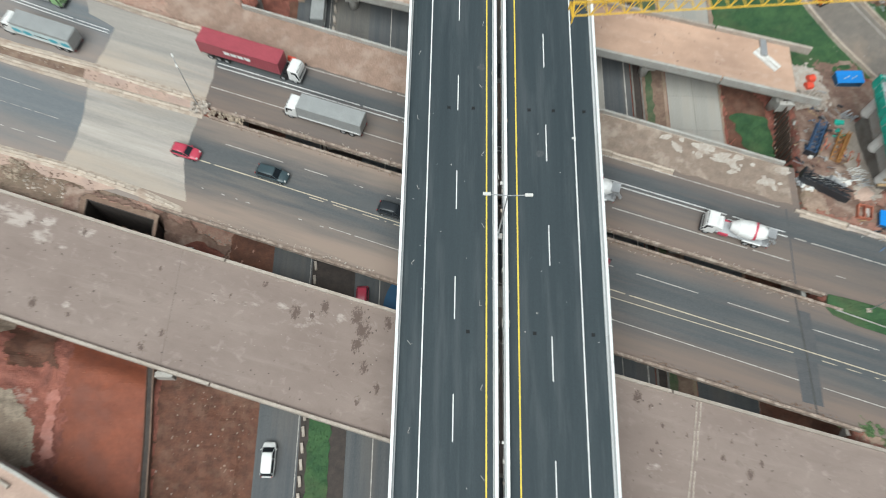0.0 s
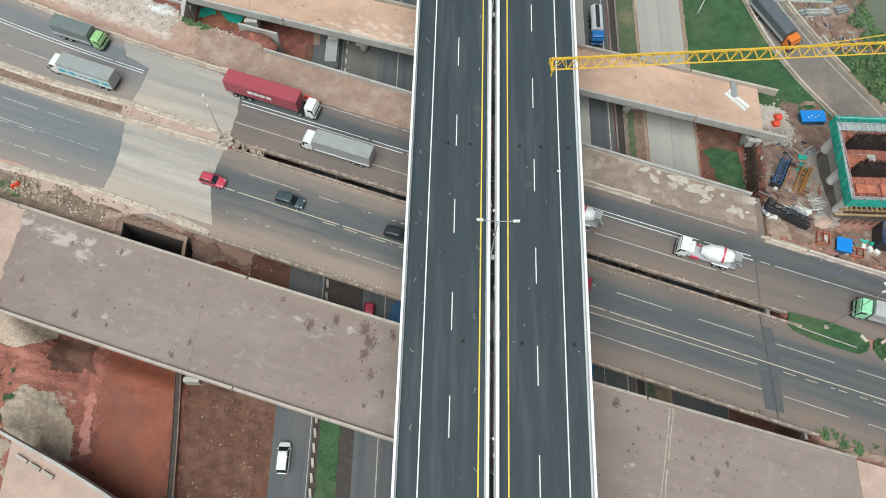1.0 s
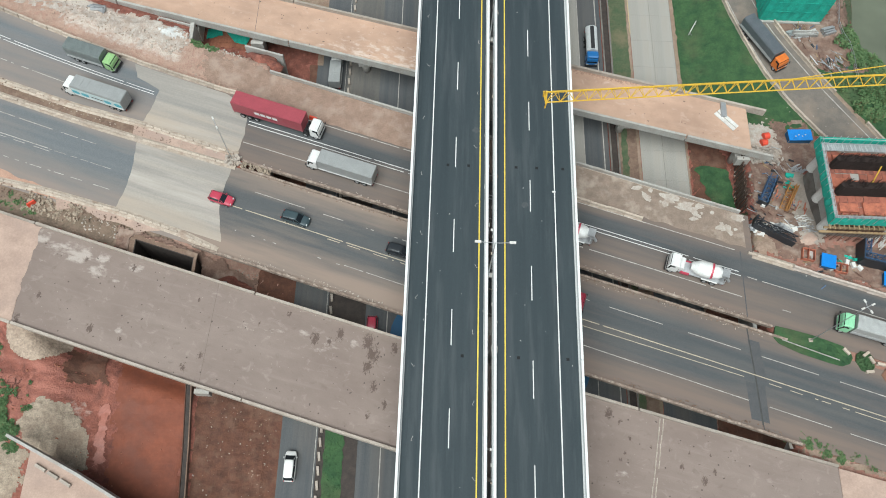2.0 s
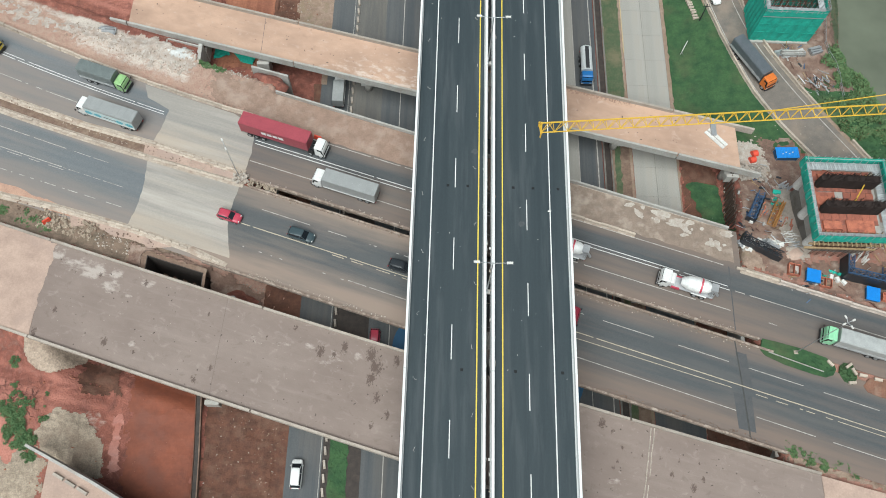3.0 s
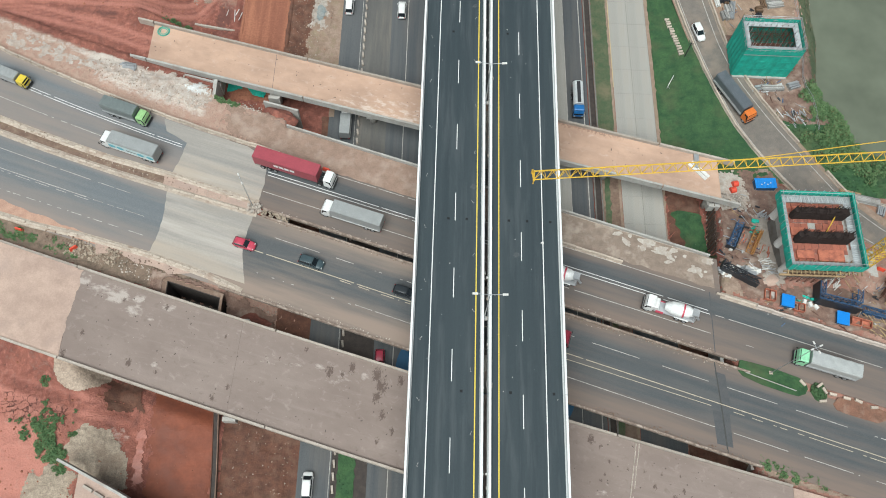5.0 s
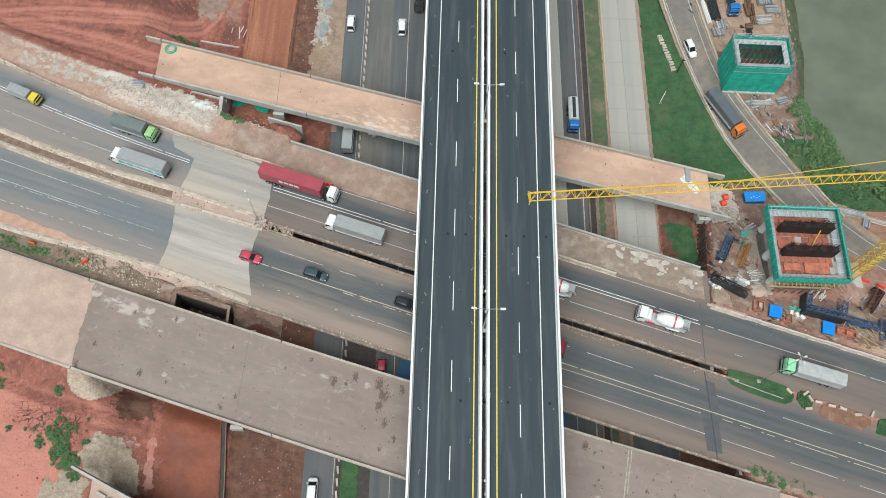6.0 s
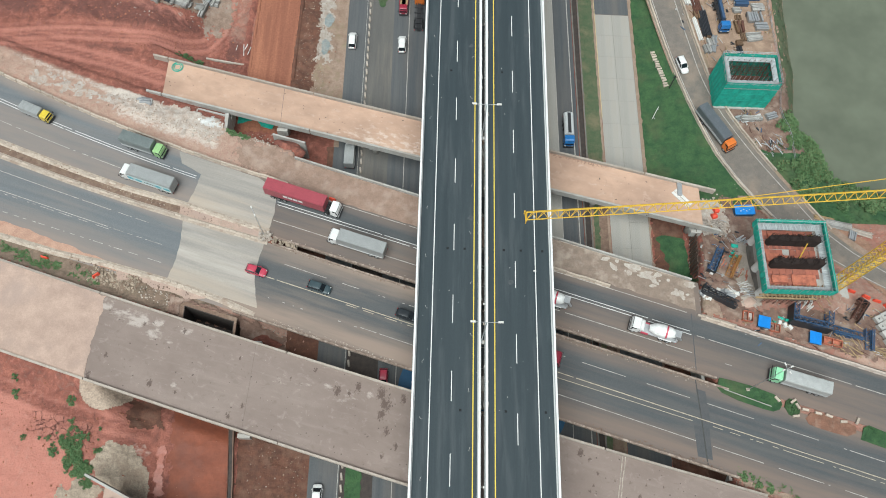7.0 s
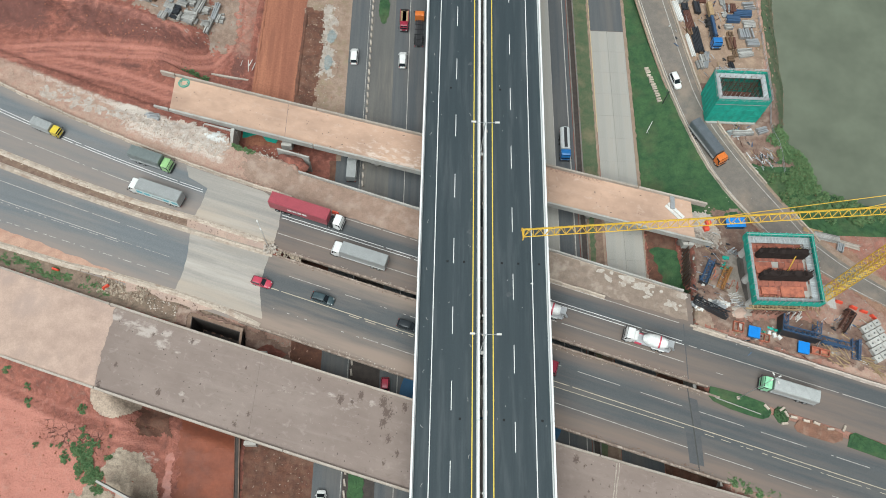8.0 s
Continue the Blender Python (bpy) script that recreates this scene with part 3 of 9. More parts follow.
at.data.foreach_set("value", np.clip(dusty, 0, 1).reshape(-1).astype(np.float32))
pale = 0.62 * ease(-82, -72, X) * ease(-51, -55, X) * ease(13.5, 17, OFF) * ease(24, 21, OFF) \
    + 0.5 * ease(-120, -90, X) * ease(-64, -74, X) * ease(19.5, 21.0, OFF) * ease(22.8, 21.8, OFF) \
    + 0.5 * ease(46, 50, X) * ease(58, 54, X) * ease(20, 24, OFF) * ease(40, 34, OFF) + 0.45 * ease(-42, -38, X) * ease(-32, -35, X) * ease(48, 52, Y) \
    + 0.4 * ease(-66, -62, X) * ease(-57, -60, X) * ease(-22, -25, Y)
at = me.attributes.new("crust", "FLOAT", "POINT")
at.data.foreach_set("value", np.clip(pale, 0, 1).reshape(-1).astype(np.float32))
me.materials.append(SOIL)
me.shade_smooth()
tagged(new("ground", me), "bare red laterite soil with dusty and damp areas", "ground", kind="structure")

ws = Shape()
ws.add([(60, -60, -2.6), (900, -60, -2.6), (900, 900, -2.6), (60, 900, -2.6)], [(0, 1, 2, 3)])
solid("water", ws, WATER, "calm murky olive river beside the construction site", "river", kind="structure")


# ---- road sheets ----
def strip(fa, fb, x0, x1, z, material, name, parent=None, step=3.0, label="", thick=0.06, jag=0.0):
    """A sheet between the curves y = fa(x) (south) and y = fb(x) (north)."""
    xs = np.arange(x0, x1 + 1e-6, (x1 - x0) / max(1, round((x1 - x0) / step)))
    s = Shape()
    vs = []
    for x in xs:
        j = jag * noise.noise(Vector((x * 0.45, z, 3.1)))
        vs += [(x, float(fa(x)) + j, z), (x, float(fb(x)) + j, z), (x, float(fb(x)) + j, z - thick), (x, float(fa(x)) + j, z - thick)]
    n = len(xs)
    fs = []
    for i in range(n - 1):
        for j in range(4):
            k = (j + 1) % 4
            fs.append((4 * i + j, 4 * i + 4 + j, 4 * i + 4 + k, 4 * i + k))
    s.add(vs, fs + [(0, 1, 2, 3), (4 * n - 1, 4 * n - 2, 4 * n - 3, 4 * n - 4)])
    return part(name, s, material, parent, label)


def toll_strip(o0, o1, x0, x1, z, material, name, parent, label="", jag=0.0):
    return strip(lambda x: toll(x, o0), lambda x: toll(x, o1), x0, x1, z, material, name, parent, 3.0, label, jag=jag)


toll_road = thing("road", "worn multi-lane asphalt toll road, dusty at its edges", "road", kind="structure")


def carriageway(offs, dusts, crusts, x0, x1, name, label="", material=ASPHALT_TOLL):
    """One road sheet whose dust grows towards its edges."""
    fine = np.linspace(offs[0], offs[-1], 22)
    xs = np.linspace(x0, x1, max(2, int((x1 - x0) / 2.5)))
    vs, dust_v, crust_v = [], [], []
    for x in xs:
        for o in fine:
            vs.append((x, float(toll(x, o)), TOLL_Z))
            dust_v.append(float(np.interp(o, offs, dusts)) + 0.12 * noise.noise(Vector((x * 0.05, o * 0.4, 2.0))))
            crust_v.append(float(np.interp(o, offs, crusts)) * float(ease(12, 17, x) * ease(42, 38, x) + 0.72 * ease(-38, -34, x) * ease(2, -8, x)))
    w, n = len(fine), len(xs)
    top = len(vs)
    vs += [(x, float(toll(x, o)), TOLL_Z - 0.07) for x in xs for o in (fine[0], fine[-1])]
    fs = [(i * w + j, (i + 1) * w + j, (i + 1) * w + j + 1, i * w + j + 1) for i in range(n - 1) for j in range(w - 1)]
    fs += [(i * w, (i + 1) * w, top + 2 * i + 2, top + 2 * i) for i in range(n - 1)]
    fs += [(i * w + w - 1, (i + 1) * w + w - 1, top + 2 * i + 3, top + 2 * i + 1) for i in range(n - 1)]
    me = bpy.data.meshes.new(name)
    me.from_pydata(vs, [], fs)
    for key, values in (("dust", dust_v), ("crust", crust_v)):
        a = me.attributes.new(key, "FLOAT", "POINT")
        a.data.foreach_set("value", np.clip(values + [0.0] * (len(vs) - top), 0, 1).astype(np.float32))
    me.materials.append(material)
    return part(name, me, None, toll_road, label)


N_OFF, N_DUST, N_CRUST = [0.75, 2, 4, 7.2, 8.2, 10.4, 11.2, 12.6, 18.9], [0.9, 0.8, 0.72, 0.6, 0.15, 0.12, 0.5, 0.9, 0.85], [0, 0, 0, 0, 0, 0, 0.1, 0.35, 0.62]
carriageway(N_OFF[:8], N_DUST[:8], N_CRUST[:8], -240, -48, "carriageway", "", ASPHALT_WEST)
carriageway(N_OFF[:8], N_DUST[:8], N_CRUST[:8], -48, -37.5, "carriageway")
carriageway(N_OFF, N_DUST, N_CRUST, -37.5, 42.6, "carriageway", "worn asphalt with a wide dirt-covered shoulder")
carriageway(N_OFF[:8], N_DUST[:8], N_CRUST[:8], 42.6, 240, "carriageway")
carriageway([-16.3, -14, -12, -9.5, -8, -3.6, -2.4, -0.75], [1.0, 0.9, 0.6, 0.25, 0.08, 0.2, 0.65, 1.0], [0] * 8, -240, -48, "carriageway", "", ASPHALT_WEST)
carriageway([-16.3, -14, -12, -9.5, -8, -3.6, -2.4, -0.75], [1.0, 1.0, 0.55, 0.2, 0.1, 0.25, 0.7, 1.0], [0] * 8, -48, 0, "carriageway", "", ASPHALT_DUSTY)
carriageway([-16.3, -14, -12, -9.5, -8, -3.6, -2.4, -0.75], [1.0, 0.85, 0.5, 0.12, 0.06, 0.2, 0.65, 1.0], [0] * 8, 0, 240, "carriageway")


def med_n(x):
    return toll(x, np.interp(x, [-82, -70, -58, -41], [0.5, 0.7, 1.5, 1.5]))


def med_s(x):
    return toll(x, np.interp(x, [-82, -68, -58, -41], [-1.9, -1.65, -1.3, -0.65]))


strip(med_s, med_n, -240, -58.9, TOLL_Z + 0.02, BED_SOIL, "median_bed", toll_road, 3.0, "dull brown soil between the kerbs")
strip(med_s, med_n, -58.9, -41.2, TOLL_Z + 0.05, RAMP_PINK, "median_fill", toll_road, 2.0, "dusty pale fill between the kerbs")


def resurfaced(left, right, offs, dusts):
    """Pale resurfacing with curved ends: left and right give x by offset across the road."""
    fine = np.linspace(offs[0], offs[-1], 24)
    vs, dust_v = [], []
    for o in fine:
        a = float(np.interp(o, [p[0] for p in left], [p[1] for p in left])) + 0.05 * math.sin(o * 3.1)
        b = float(np.interp(o, [p[0] for p in right], [p[1] for p in right])) + 0.05 * math.sin(o * 2.3 + 1)
        for i in range(13):
            x = a + (b - a) * i / 12
            vs.append((x, float(toll(x, o)), TOLL_Z + 0.006))
            dust_v.append(float(np.interp(o, offs, dusts)) + 0.15 * noise.noise(Vector((x * 0.15, o * 0.8, 6.0))))
    fs = [(13 * j + i, 13 * j + i + 1, 13 * j + 14 + i, 13 * j + 13 + i) for j in range(23) for i in range(12)]
    me = bpy.data.meshes.new("resurfaced_slab")
    me.from_pydata(vs, [], fs)
    at_ = me.attributes.new("dust", "FLOAT", "POINT")
    at_.data.foreach_set("value", np.clip(dust_v, 0, 1).astype(np.float32))
    me.materials.append(PATCH)
    return part("resurfaced_slab", me, None, toll_road, "pale dusty concrete resurfacing")


resurfaced([(-14.3, -59.2), (-10.6, -58.2), (-6.6, -57.8), (-0.9, -58.0)], [(-14.3, -41.6), (-10.5, -42.4), (-7.9, -42.8), (-4.8, -42.4), (-0.9, -41.6)],
           [-14.3, -12.2, -10, -4, -2.4, -0.9], [0.7, 0.45, 0.0, 0.0, 0.3, 0.6])
resurfaced([(1.3, -57.9), (5.3, -56.6), (9.3, -55.9), (9.6, -60.0), (12.3, -61.0)], [(1.3, -41.2), (5.8, -40.4), (10.1, -40.4), (11.4, -41.4), (12.0, -43.8), (12.3, -44.4)],
           [1.3, 3.0, 5.0, 8.0, 12.3], [0.7, 0.5, 0.35, 0.1, 0.0])
SHOULDER = mat("packed_shoulder_dirt", (0.325, 0.222, 0.170), (0.250, 0.170, 0.130), 0.95, 1.6, 0.2, 0.3, dirt=(0.375, 0.29, 0.235), dirt_size=3.0, dirt_amount=0.6)
strip(lambda x: toll(x, 12.4) + 0.35 * noise.noise(Vector((x * 0.5, 0, 3.0))), lambda x: toll(x, 18.75), -39.0, 13.0, TOLL_Z + 0.012, SHOULDER, "dirt_cover", toll_road, 0.8, "packed orange-brown dirt over the shoulder", 0.02)
PALE_SHOULDER = mat("crusted_shoulder_dirt", (0.285, 0.218, 0.172), (0.215, 0.165, 0.132), 0.95, 1.3, 0.2, 0.3, dirt=(0.40, 0.335, 0.275), dirt_size=2.4, dirt_amount=0.6)
strip(lambda x: toll(x, 12.9) + 0.4 * noise.noise(Vector((x * 0.5, 0, 8.0))), lambda x: toll(x, 18.75), 13.0, 41.6, TOLL_Z + 0.012, PALE_SHOULDER, "dirt_cover", toll_road, 0.8, "crusted tan dirt over the shoulder", 0.02)
PINK_SOIL = mat("spilled_pink_soil", (0.50, 0.315, 0.23), (0.40, 0.245, 0.18), 0.95, 1.5, 0.2, 0.3, dirt=(0.33, 0.175, 0.125), dirt_size=2.0, dirt_amount=0.6)
strip(lambda x: toll(x, -15.9), lambda x: toll(x, float(np.interp(x, [-120, -92, -78, -70, -65], [-12.8, -13.1, -13.9, -14.6, -15.7]))) + 0.5 * noise.noise(Vector((x * 0.35, 0, 4.0))) + 0.2 * noise.noise(Vector((x * 1.4, 0, 4.0))),
      -116, -65, TOLL_Z + 0.012, PINK_SOIL, "spilled_soil", toll_road, 0.6, "pink soil spread over the road's edge", 0.02)
# darker asphalt strip over the eastern abutment joint
sp = Shape()
sp.prism([(40.0, -12.1), (40.3, -18.2), (42.1, -18.7), (41.7, -12.6)][::-1], TOLL_Z - 0.05, TOLL_Z + 0.004)
part("asphalt_patch", sp, ASPHALT_PATCH, toll_road, "dark fresh asphalt patch")
sp = Shape()
sp.prism([(38.9, -18.6), (39.1, -24.2), (41.7, -24.8), (41.7, -19.2)][::-1], TOLL_Z - 0.05, TOLL_Z + 0.0035)
part("asphalt_patch", sp, ASPHALT_PATCH, toll_road, "dark fresh asphalt patch")
sp = Shape()
sp.prism([(39.95, -9.7), (40.35, -18.0), (40.6, -25.6), (40.85, -25.7), (40.6, -18.1), (40.15, -9.8)][::-1], TOLL_Z - 0.05, TOLL_Z + 0.007)
part("expansion_joint", sp, TAR, toll_road, "tar-filled joint")
sp = Shape()
sp.prism([(40.5, toll(40.5, 12)), (40.35, toll(40.35, 1.0)), (40.5, toll(40.5, 1.0)), (40.7, toll(40.7, 12))], TOLL_Z - 0.05, TOLL_Z + 0.006)
part("expansion_joint", sp, ASPHALT_PATCH, toll_road)
# markings, worn through in places
def drift(base, x, slip):
    return base + slip * max(float(x), -40.0)


def worn_line(base, x0, x1, material, keep=0.9, half=0.068, slip=0.0, name="edge_line"):
    """Paint along the road, broken where it has worn away."""
    s, run = Shape(), []
    grid = np.arange(x0, x1 + 0.01, 0.25)
    for i, x in enumerate(grid):
        worn = 0.5 + 0.75 * noise.noise(Vector((x * 1.1, base, 1.0))) + 0.35 * noise.noise(Vector((x * 0.2, base, 7.0)))
        if worn < keep and i < len(grid) - 1:
            run.append(x)
            continue
        if len(run) > 1:
            step = 1 if len(run) < 12 else 6
            xs = run[::step] + ([run[-1]] if run[::step][-1] != run[-1] else [])
            s.sweep([(u, float(toll(u, drift(base, u, slip))), TOLL_Z + 0.01) for u in xs], [(-half, -0.05), (half, -0.05), (half, 0.0), (-half, 0.0)])
        run = []
    return part(name, s, material, toll_road) if s.v else None


def dash_line(base, x0, x1, length, period, material, keep=0.9, half=0.065, slip=0.0):
    for x in np.arange(x0, x1, period):
        worn_line(base, x, x + length, material, keep, half, slip, "lane_dash")


S_SLIP = -0.008
worn_line(7.75, -200, -56.5, WHITE_LINE, 0.98, 0.055)
worn_line(8.25, -200, -56.5, WHITE_LINE, 0.96, 0.055)
worn_line(7.75, -40, 40.6, WHITE_LINE, 0.95, 0.055)
worn_line(8.38, -40, 40.4, WHITE_LINE, 0.92, 0.055)
worn_line(7.9, 41.2, 150, WORN_LINE, 0.88)
worn_line(4.3, -200, -61, WORN_LINE, 0.92)
worn_line(4.2, -40.5, 40.4, WORN_LINE, 0.95)
dash_line(4.1, 46, 52, 2.0, 8.2, WORN_LINE, 0.7, 0.05)
worn_line(12.0, -36.5, 40, WORN_LINE, 0.88)
worn_line(-4.6, -200, -71, WORN_LINE, 0.95)
worn_line(-4.6, -71, -64, WORN_LINE, 0.75, 0.04)
worn_line(-8.0, -200, -72, WORN_LINE, 0.97)
worn_line(-8.05, -72, -61, WORN_LINE, 0.7, 0.035)
dash_line(-8.42, -200, -73, 3.2, 3.8, WORN_LINE, 0.7, 0.05)
dash_line(-11.55, -200, -60, 3.2, 3.9, WORN_LINE, 0.7)
dash_line(-4.35, -37.3, 150, 8.6, 11.3, WORN_LINE, 0.92, 0.06, S_SLIP)
worn_line(-7.8, -41.5, 160, CREAM_LINE, 0.98, 0.075, S_SLIP * 0.5)
dash_line(-8.28, -25, 10, 5.6, 7.4, CREAM_LINE, 0.7, 0.06, S_SLIP)
worn_line(-9.0, 10, 39.0, CREAM_LINE, 0.93, 0.055, 0.006)
dash_line(-8.3, 42.4, 160, 9.0, 10.4, CREAM_LINE, 0.85, 0.055, S_SLIP)
worn_line(-11.8, -22, 39.4, WORN_LINE, 0.94, 0.06, S_SLIP * 1.4)
worn_line(-11.9, -40, -22, WORN_LINE, 0.4, 0.07, S_SLIP)
dash_line(-11.9, 42, 150, 9.0, 11.3, WORN_LINE, 0.85, 0.06, S_SLIP)

# ---- toll bridges: slabs on girders over the lower roads ----
for o0, o1, x0, x1, word in ((0.75, 18.9, -37.5, 42.5, "north"), (-16.3, -0.75, -41, 45.5, "south")):
    bridge = thing("road_bridge", "low concrete girder bridge carrying the toll road", "bridge", group="toll bridges")
    toll_strip(o0, o1, x0, x1, TOLL_Z - 0.075, CONCRETE, "slab", bridge).data.materials[0] = CONCRETE
    for k in range(6):
        o = o0 + 1.2 + (o1 - o0 - 2.4) * k / 5
        g = Shape().sweep([(x, toll(x, o), TOLL_Z - 0.14) for x in np.arange(x0, x1 + 1, 10)],
                          [(-0.35, 0), (-0.35, -0.2), (-0.12, -0.3), (-0.12, -1.1), (-0.3, -1.25), (-0.3, -1.5),
                           (0.3, -1.5), (0.3, -1.25), (0.12, -1.1), (0.12, -0.3), (0.35, -0.2), (0.35, 0)])
        part("girder", g, GIRDER, bridge)
    for px in (-22.6, 1.0, 25.6):
        s = Shape()
        ya, yb = toll(px, o0 + 0.8), toll(px, o1 - 0.8)
        s.prism([(px - 0.9, ya), (px + 0.9, ya), (px + 0.9, yb), (px - 0.9, yb)], TOLL_Z - 2.9, TOLL_Z - 1.66)
        cap = part("pier_cap", s, GIRDER, bridge)
        for k in range(3):
            y = ya + (yb - ya) * (k + 0.5) / 3
            part("column", Shape().tube((px, y, LOW_Z - 0.5), (px, y, TOLL_Z - 2.9), 0.6, 14), GIRDER, bridge, smooth=True)
# upstand walls along the bridge edges
wall_profile = [(-0.16, -0.5), (-0.16, 0.75), (0.16, 0.75), (0.16, -0.5)]


def edge_wall(name, label, fn, x0, x1, z, profile, material, step=2.0, category="wall"):
    xs = np.linspace(x0, x1, max(2, int((x1 - x0) / step)))
    return solid(name, Shape().sweep([(x, float(fn(x)), z) for x in xs], profile), material, label, category, kind="structure")


edge_wall("parapet_wall_1", "pale concrete parapet wall beside the dusty shoulder", lambda x: toll(x, 19.0), -37.5, -0.5, TOLL_Z, wall_profile, CONCRETE)
edge_wall("parapet_wall_2", "pale concrete parapet wall beside the dusty shoulder", lambda x: toll(x, 19.0), -0.5, 41.2, TOLL_Z, wall_profile, CONCRETE)
low_kerb = [(-0.18, -0.5), (-0.18, 0.28), (0.18, 0.28), (0.18, -0.5)]
edge_wall("kerb_1", "low dusty concrete kerb along the open median gap", lambda x: toll(x, 0.75), -40, 44, TOLL_Z, low_kerb, KERB_DIRTY)
edge_wall("kerb_2", "low dusty concrete kerb along the open median gap", lambda x: toll(x, -0.72), -40, 46, TOLL_Z, low_kerb, KERB_DIRTY)
edge_wall("kerb_3", "low dusty concrete kerb on the bridge edge", lambda x: toll(x, -16.3), -46, 46, TOLL_Z, low_kerb, KERB_DIRTY)
low_bed = [(-0.62, -0.5), (-0.62, 0.03), (-0.22, 0.13), (0.22, 0.13), (0.62, 0.03), (0.62, -0.5)]
kerb_piece = Shape().box(-0.71, -0.2, -0.1, 0.71, 0.2, 0.26, 0.025).mesh("kerb_block", KERB)
rk = random.Random(15)


def kerb_line(name, label, fn, x0, x1, step=1.39):
    root = edge_wall(name, label, fn, -200 if x0 < 0 else x0, x1, TOLL_Z, low_bed, KERB)
    for x in np.arange(x0, x1 - 0.7, step):
        if rk.random() < 0.06:
            continue
        o = part("kerb_block", kerb_piece, None, root)
        o.matrix_basis = pose(x, float(fn(x)) + rk.gauss(0, 0.03), TOLL_Z + rk.uniform(0.0, 0.06), rk.uniform(-3, 3), rk.uniform(-1, 1), math.degrees(math.atan2(float(fn(x + 1) - fn(x - 1)), 2)) + rk.gauss(0, 1.2) + (rk.uniform(-14, 14) if rk.random() < 0.05 else 0))


kerb_line("kerb_4", "row of dirty concrete kerb blocks beside the western median", med_n, -116, -41)
kerb_line("kerb_5", "row of dirty concrete kerb blocks beside the western median", med_s, -116, -41)
kerb_line("kerb_6", "row of dirty concrete kerb blocks above the soil bank", lambda x: toll(x, np.interp(x, [-80, -72, -58, -48, -42], [-15.8, -15.1, -14.7, -15.0, -15.9])), -116, -42)
apron = Shape().prism([(-69.0, 7.5), (-68.3, 5.3), (-66.0, 5.7), (-63.9, 5.3), (-62.3, 4.6), (-61.3, 3.9), (-58.5, 3.5), (-55.8, 2.6), (-55.3, 1.9), (-51.5, 2.3), (-50.5, 2.9), (-59.4, 5.45)], 5.0, 6.42)
solid("concrete_apron", apron, RAMP_PINK, "cracked dusty concrete apron below the kerb", "apron", kind="structure")



# ---- lower roads ----
def ns_strip(x0, x1, y0, y1, z, material, name, parent, label="", lean=-0.008):
    s = Shape()
    ys = np.linspace(y0, y1, max(2, int((y1 - y0) / 12)))
    vs = []
    for y in ys:
        d = lean * (y - 40)
        vs += [(x0 + d, y, z), (x1 + d, y, z), (x1 + d, y, z - 0.08), (x0 + d, y, z - 0.08)]
    n = len(ys)
    s.add(vs, [(4 * i + j, 4 * i + 4 + j, 4 * i + 4 + (j + 1) % 4, 4 * i + (j + 1) % 4) for i in range(n - 1) for j in range(4)])
    return part(name, s, material, parent, label)


MEDIAN = mat("dusty_grey_paving", (0.135, 0.128, 0.118), (0.105, 0.102, 0.097), 0.9, 2.0, 0.15, 0.2, dirt=(0.21, 0.18, 0.15), dirt_size=3.5, dirt_amount=0.5, stretch=(90, 0.08))
low_road = thing("road", "grey asphalt lower roads that pass beneath all bridges", "road", kind="structure")
ns_strip(-31.0, -25.3, -200, 320, LOW_Z, ASPHALT_LOW, "carriageway", low_road)
ns_strip(-25.35, -19.2, 20, 320, LOW_Z - 0.004, MEDIAN, "paved_median", low_road, "dull dusty grey paved median")
# Near-black strip puts the shade under the bridges into the surface colour.
ns_strip(-25.35, -19.2, -80, 20, LOW_Z - 0.004, DRAIN_AND_SHADE, "drain_median", low_road, "strip between the roads, coloured near-black as bridge shade")
ns_strip(-33.0, -30.9, 46, 320, LOW_Z + 0.03, EDGE_SOIL, "soil_edge", low_road)
# Dark edge continues real spoil and the painted shade under the bridges.
ns_strip(-32.4, -30.9, -60, 40, LOW_Z + 0.03, SPOIL_AND_SHADE, "soil_edge", low_road)
ns_strip(-31.0, -29.9, 40, 320, LOW_Z + 0.006, EDGE_SOIL, "dust_edge", low_road)
ns_strip(-19.2, -12.2, -200, 320, LOW_Z, ASPHALT_LOW, "carriageway", low_road)
ns_strip(-12.2, 13.0, -200, 320, LOW_Z - 0.01, ASPHALT_LOW, "carriageway", low_road)
# Dark asphalt replaces the pale lane here, standing in for bridge shade.
ns_strip(13.0, 18.0, -200, 8, LOW_Z - 0.004, ASPHALT_LOW, "carriageway", low_road)
ns_strip(13.0, 18.0, 8, 320, LOW_Z - 0.004, CONCRETE_ROAD, "concrete_lane", low_road, "pale worn concrete lane")
ns_strip(18.0, 22.4, -200, 320, LOW_Z, ASPHALT_LOW, "carriageway", low_road)
ns_strip(-15.75, -15.6, -200, 320, LOW_Z + 0.01, WORN_LINE, "edge_line", low_road)
ns_strip(-25.6, -25.5, -200, 320, LOW_Z + 0.01, WORN_LINE, "edge_line", low_road)
ns_strip(21.4, 21.6, -200, 320, LOW_Z + 0.01, WORN_LINE, "edge_line", low_road)
ns_strip(18.0, 18.12, -200, 320, LOW_Z + 0.01, WORN_LINE, "edge_line", low_road)
conc_road = thing("road", "pale concrete slab road with dusty edges", "road", kind="structure")
ns_strip(28.1, 36.2, 78.6, 320, LOW_Z, ASPHALT_LOW, "asphalt_end", conc_road)
# Slabs give way to dark asphalt so the bridge gap looks shaded.
ns_strip(28.1, 36.2, -200, 6.5, LOW_Z, ASPHALT_LOW, "asphalt_end", conc_road)
ns_strip(24.15, 27.5, -60, 320, LOW_Z + 0.03, BED_SOIL, "soil_verge", conc_road)
ns_strip(27.5, 28.0, -200, 320, LOW_Z + 0.004, EDGE_SOIL, "soil_edge", conc_road)
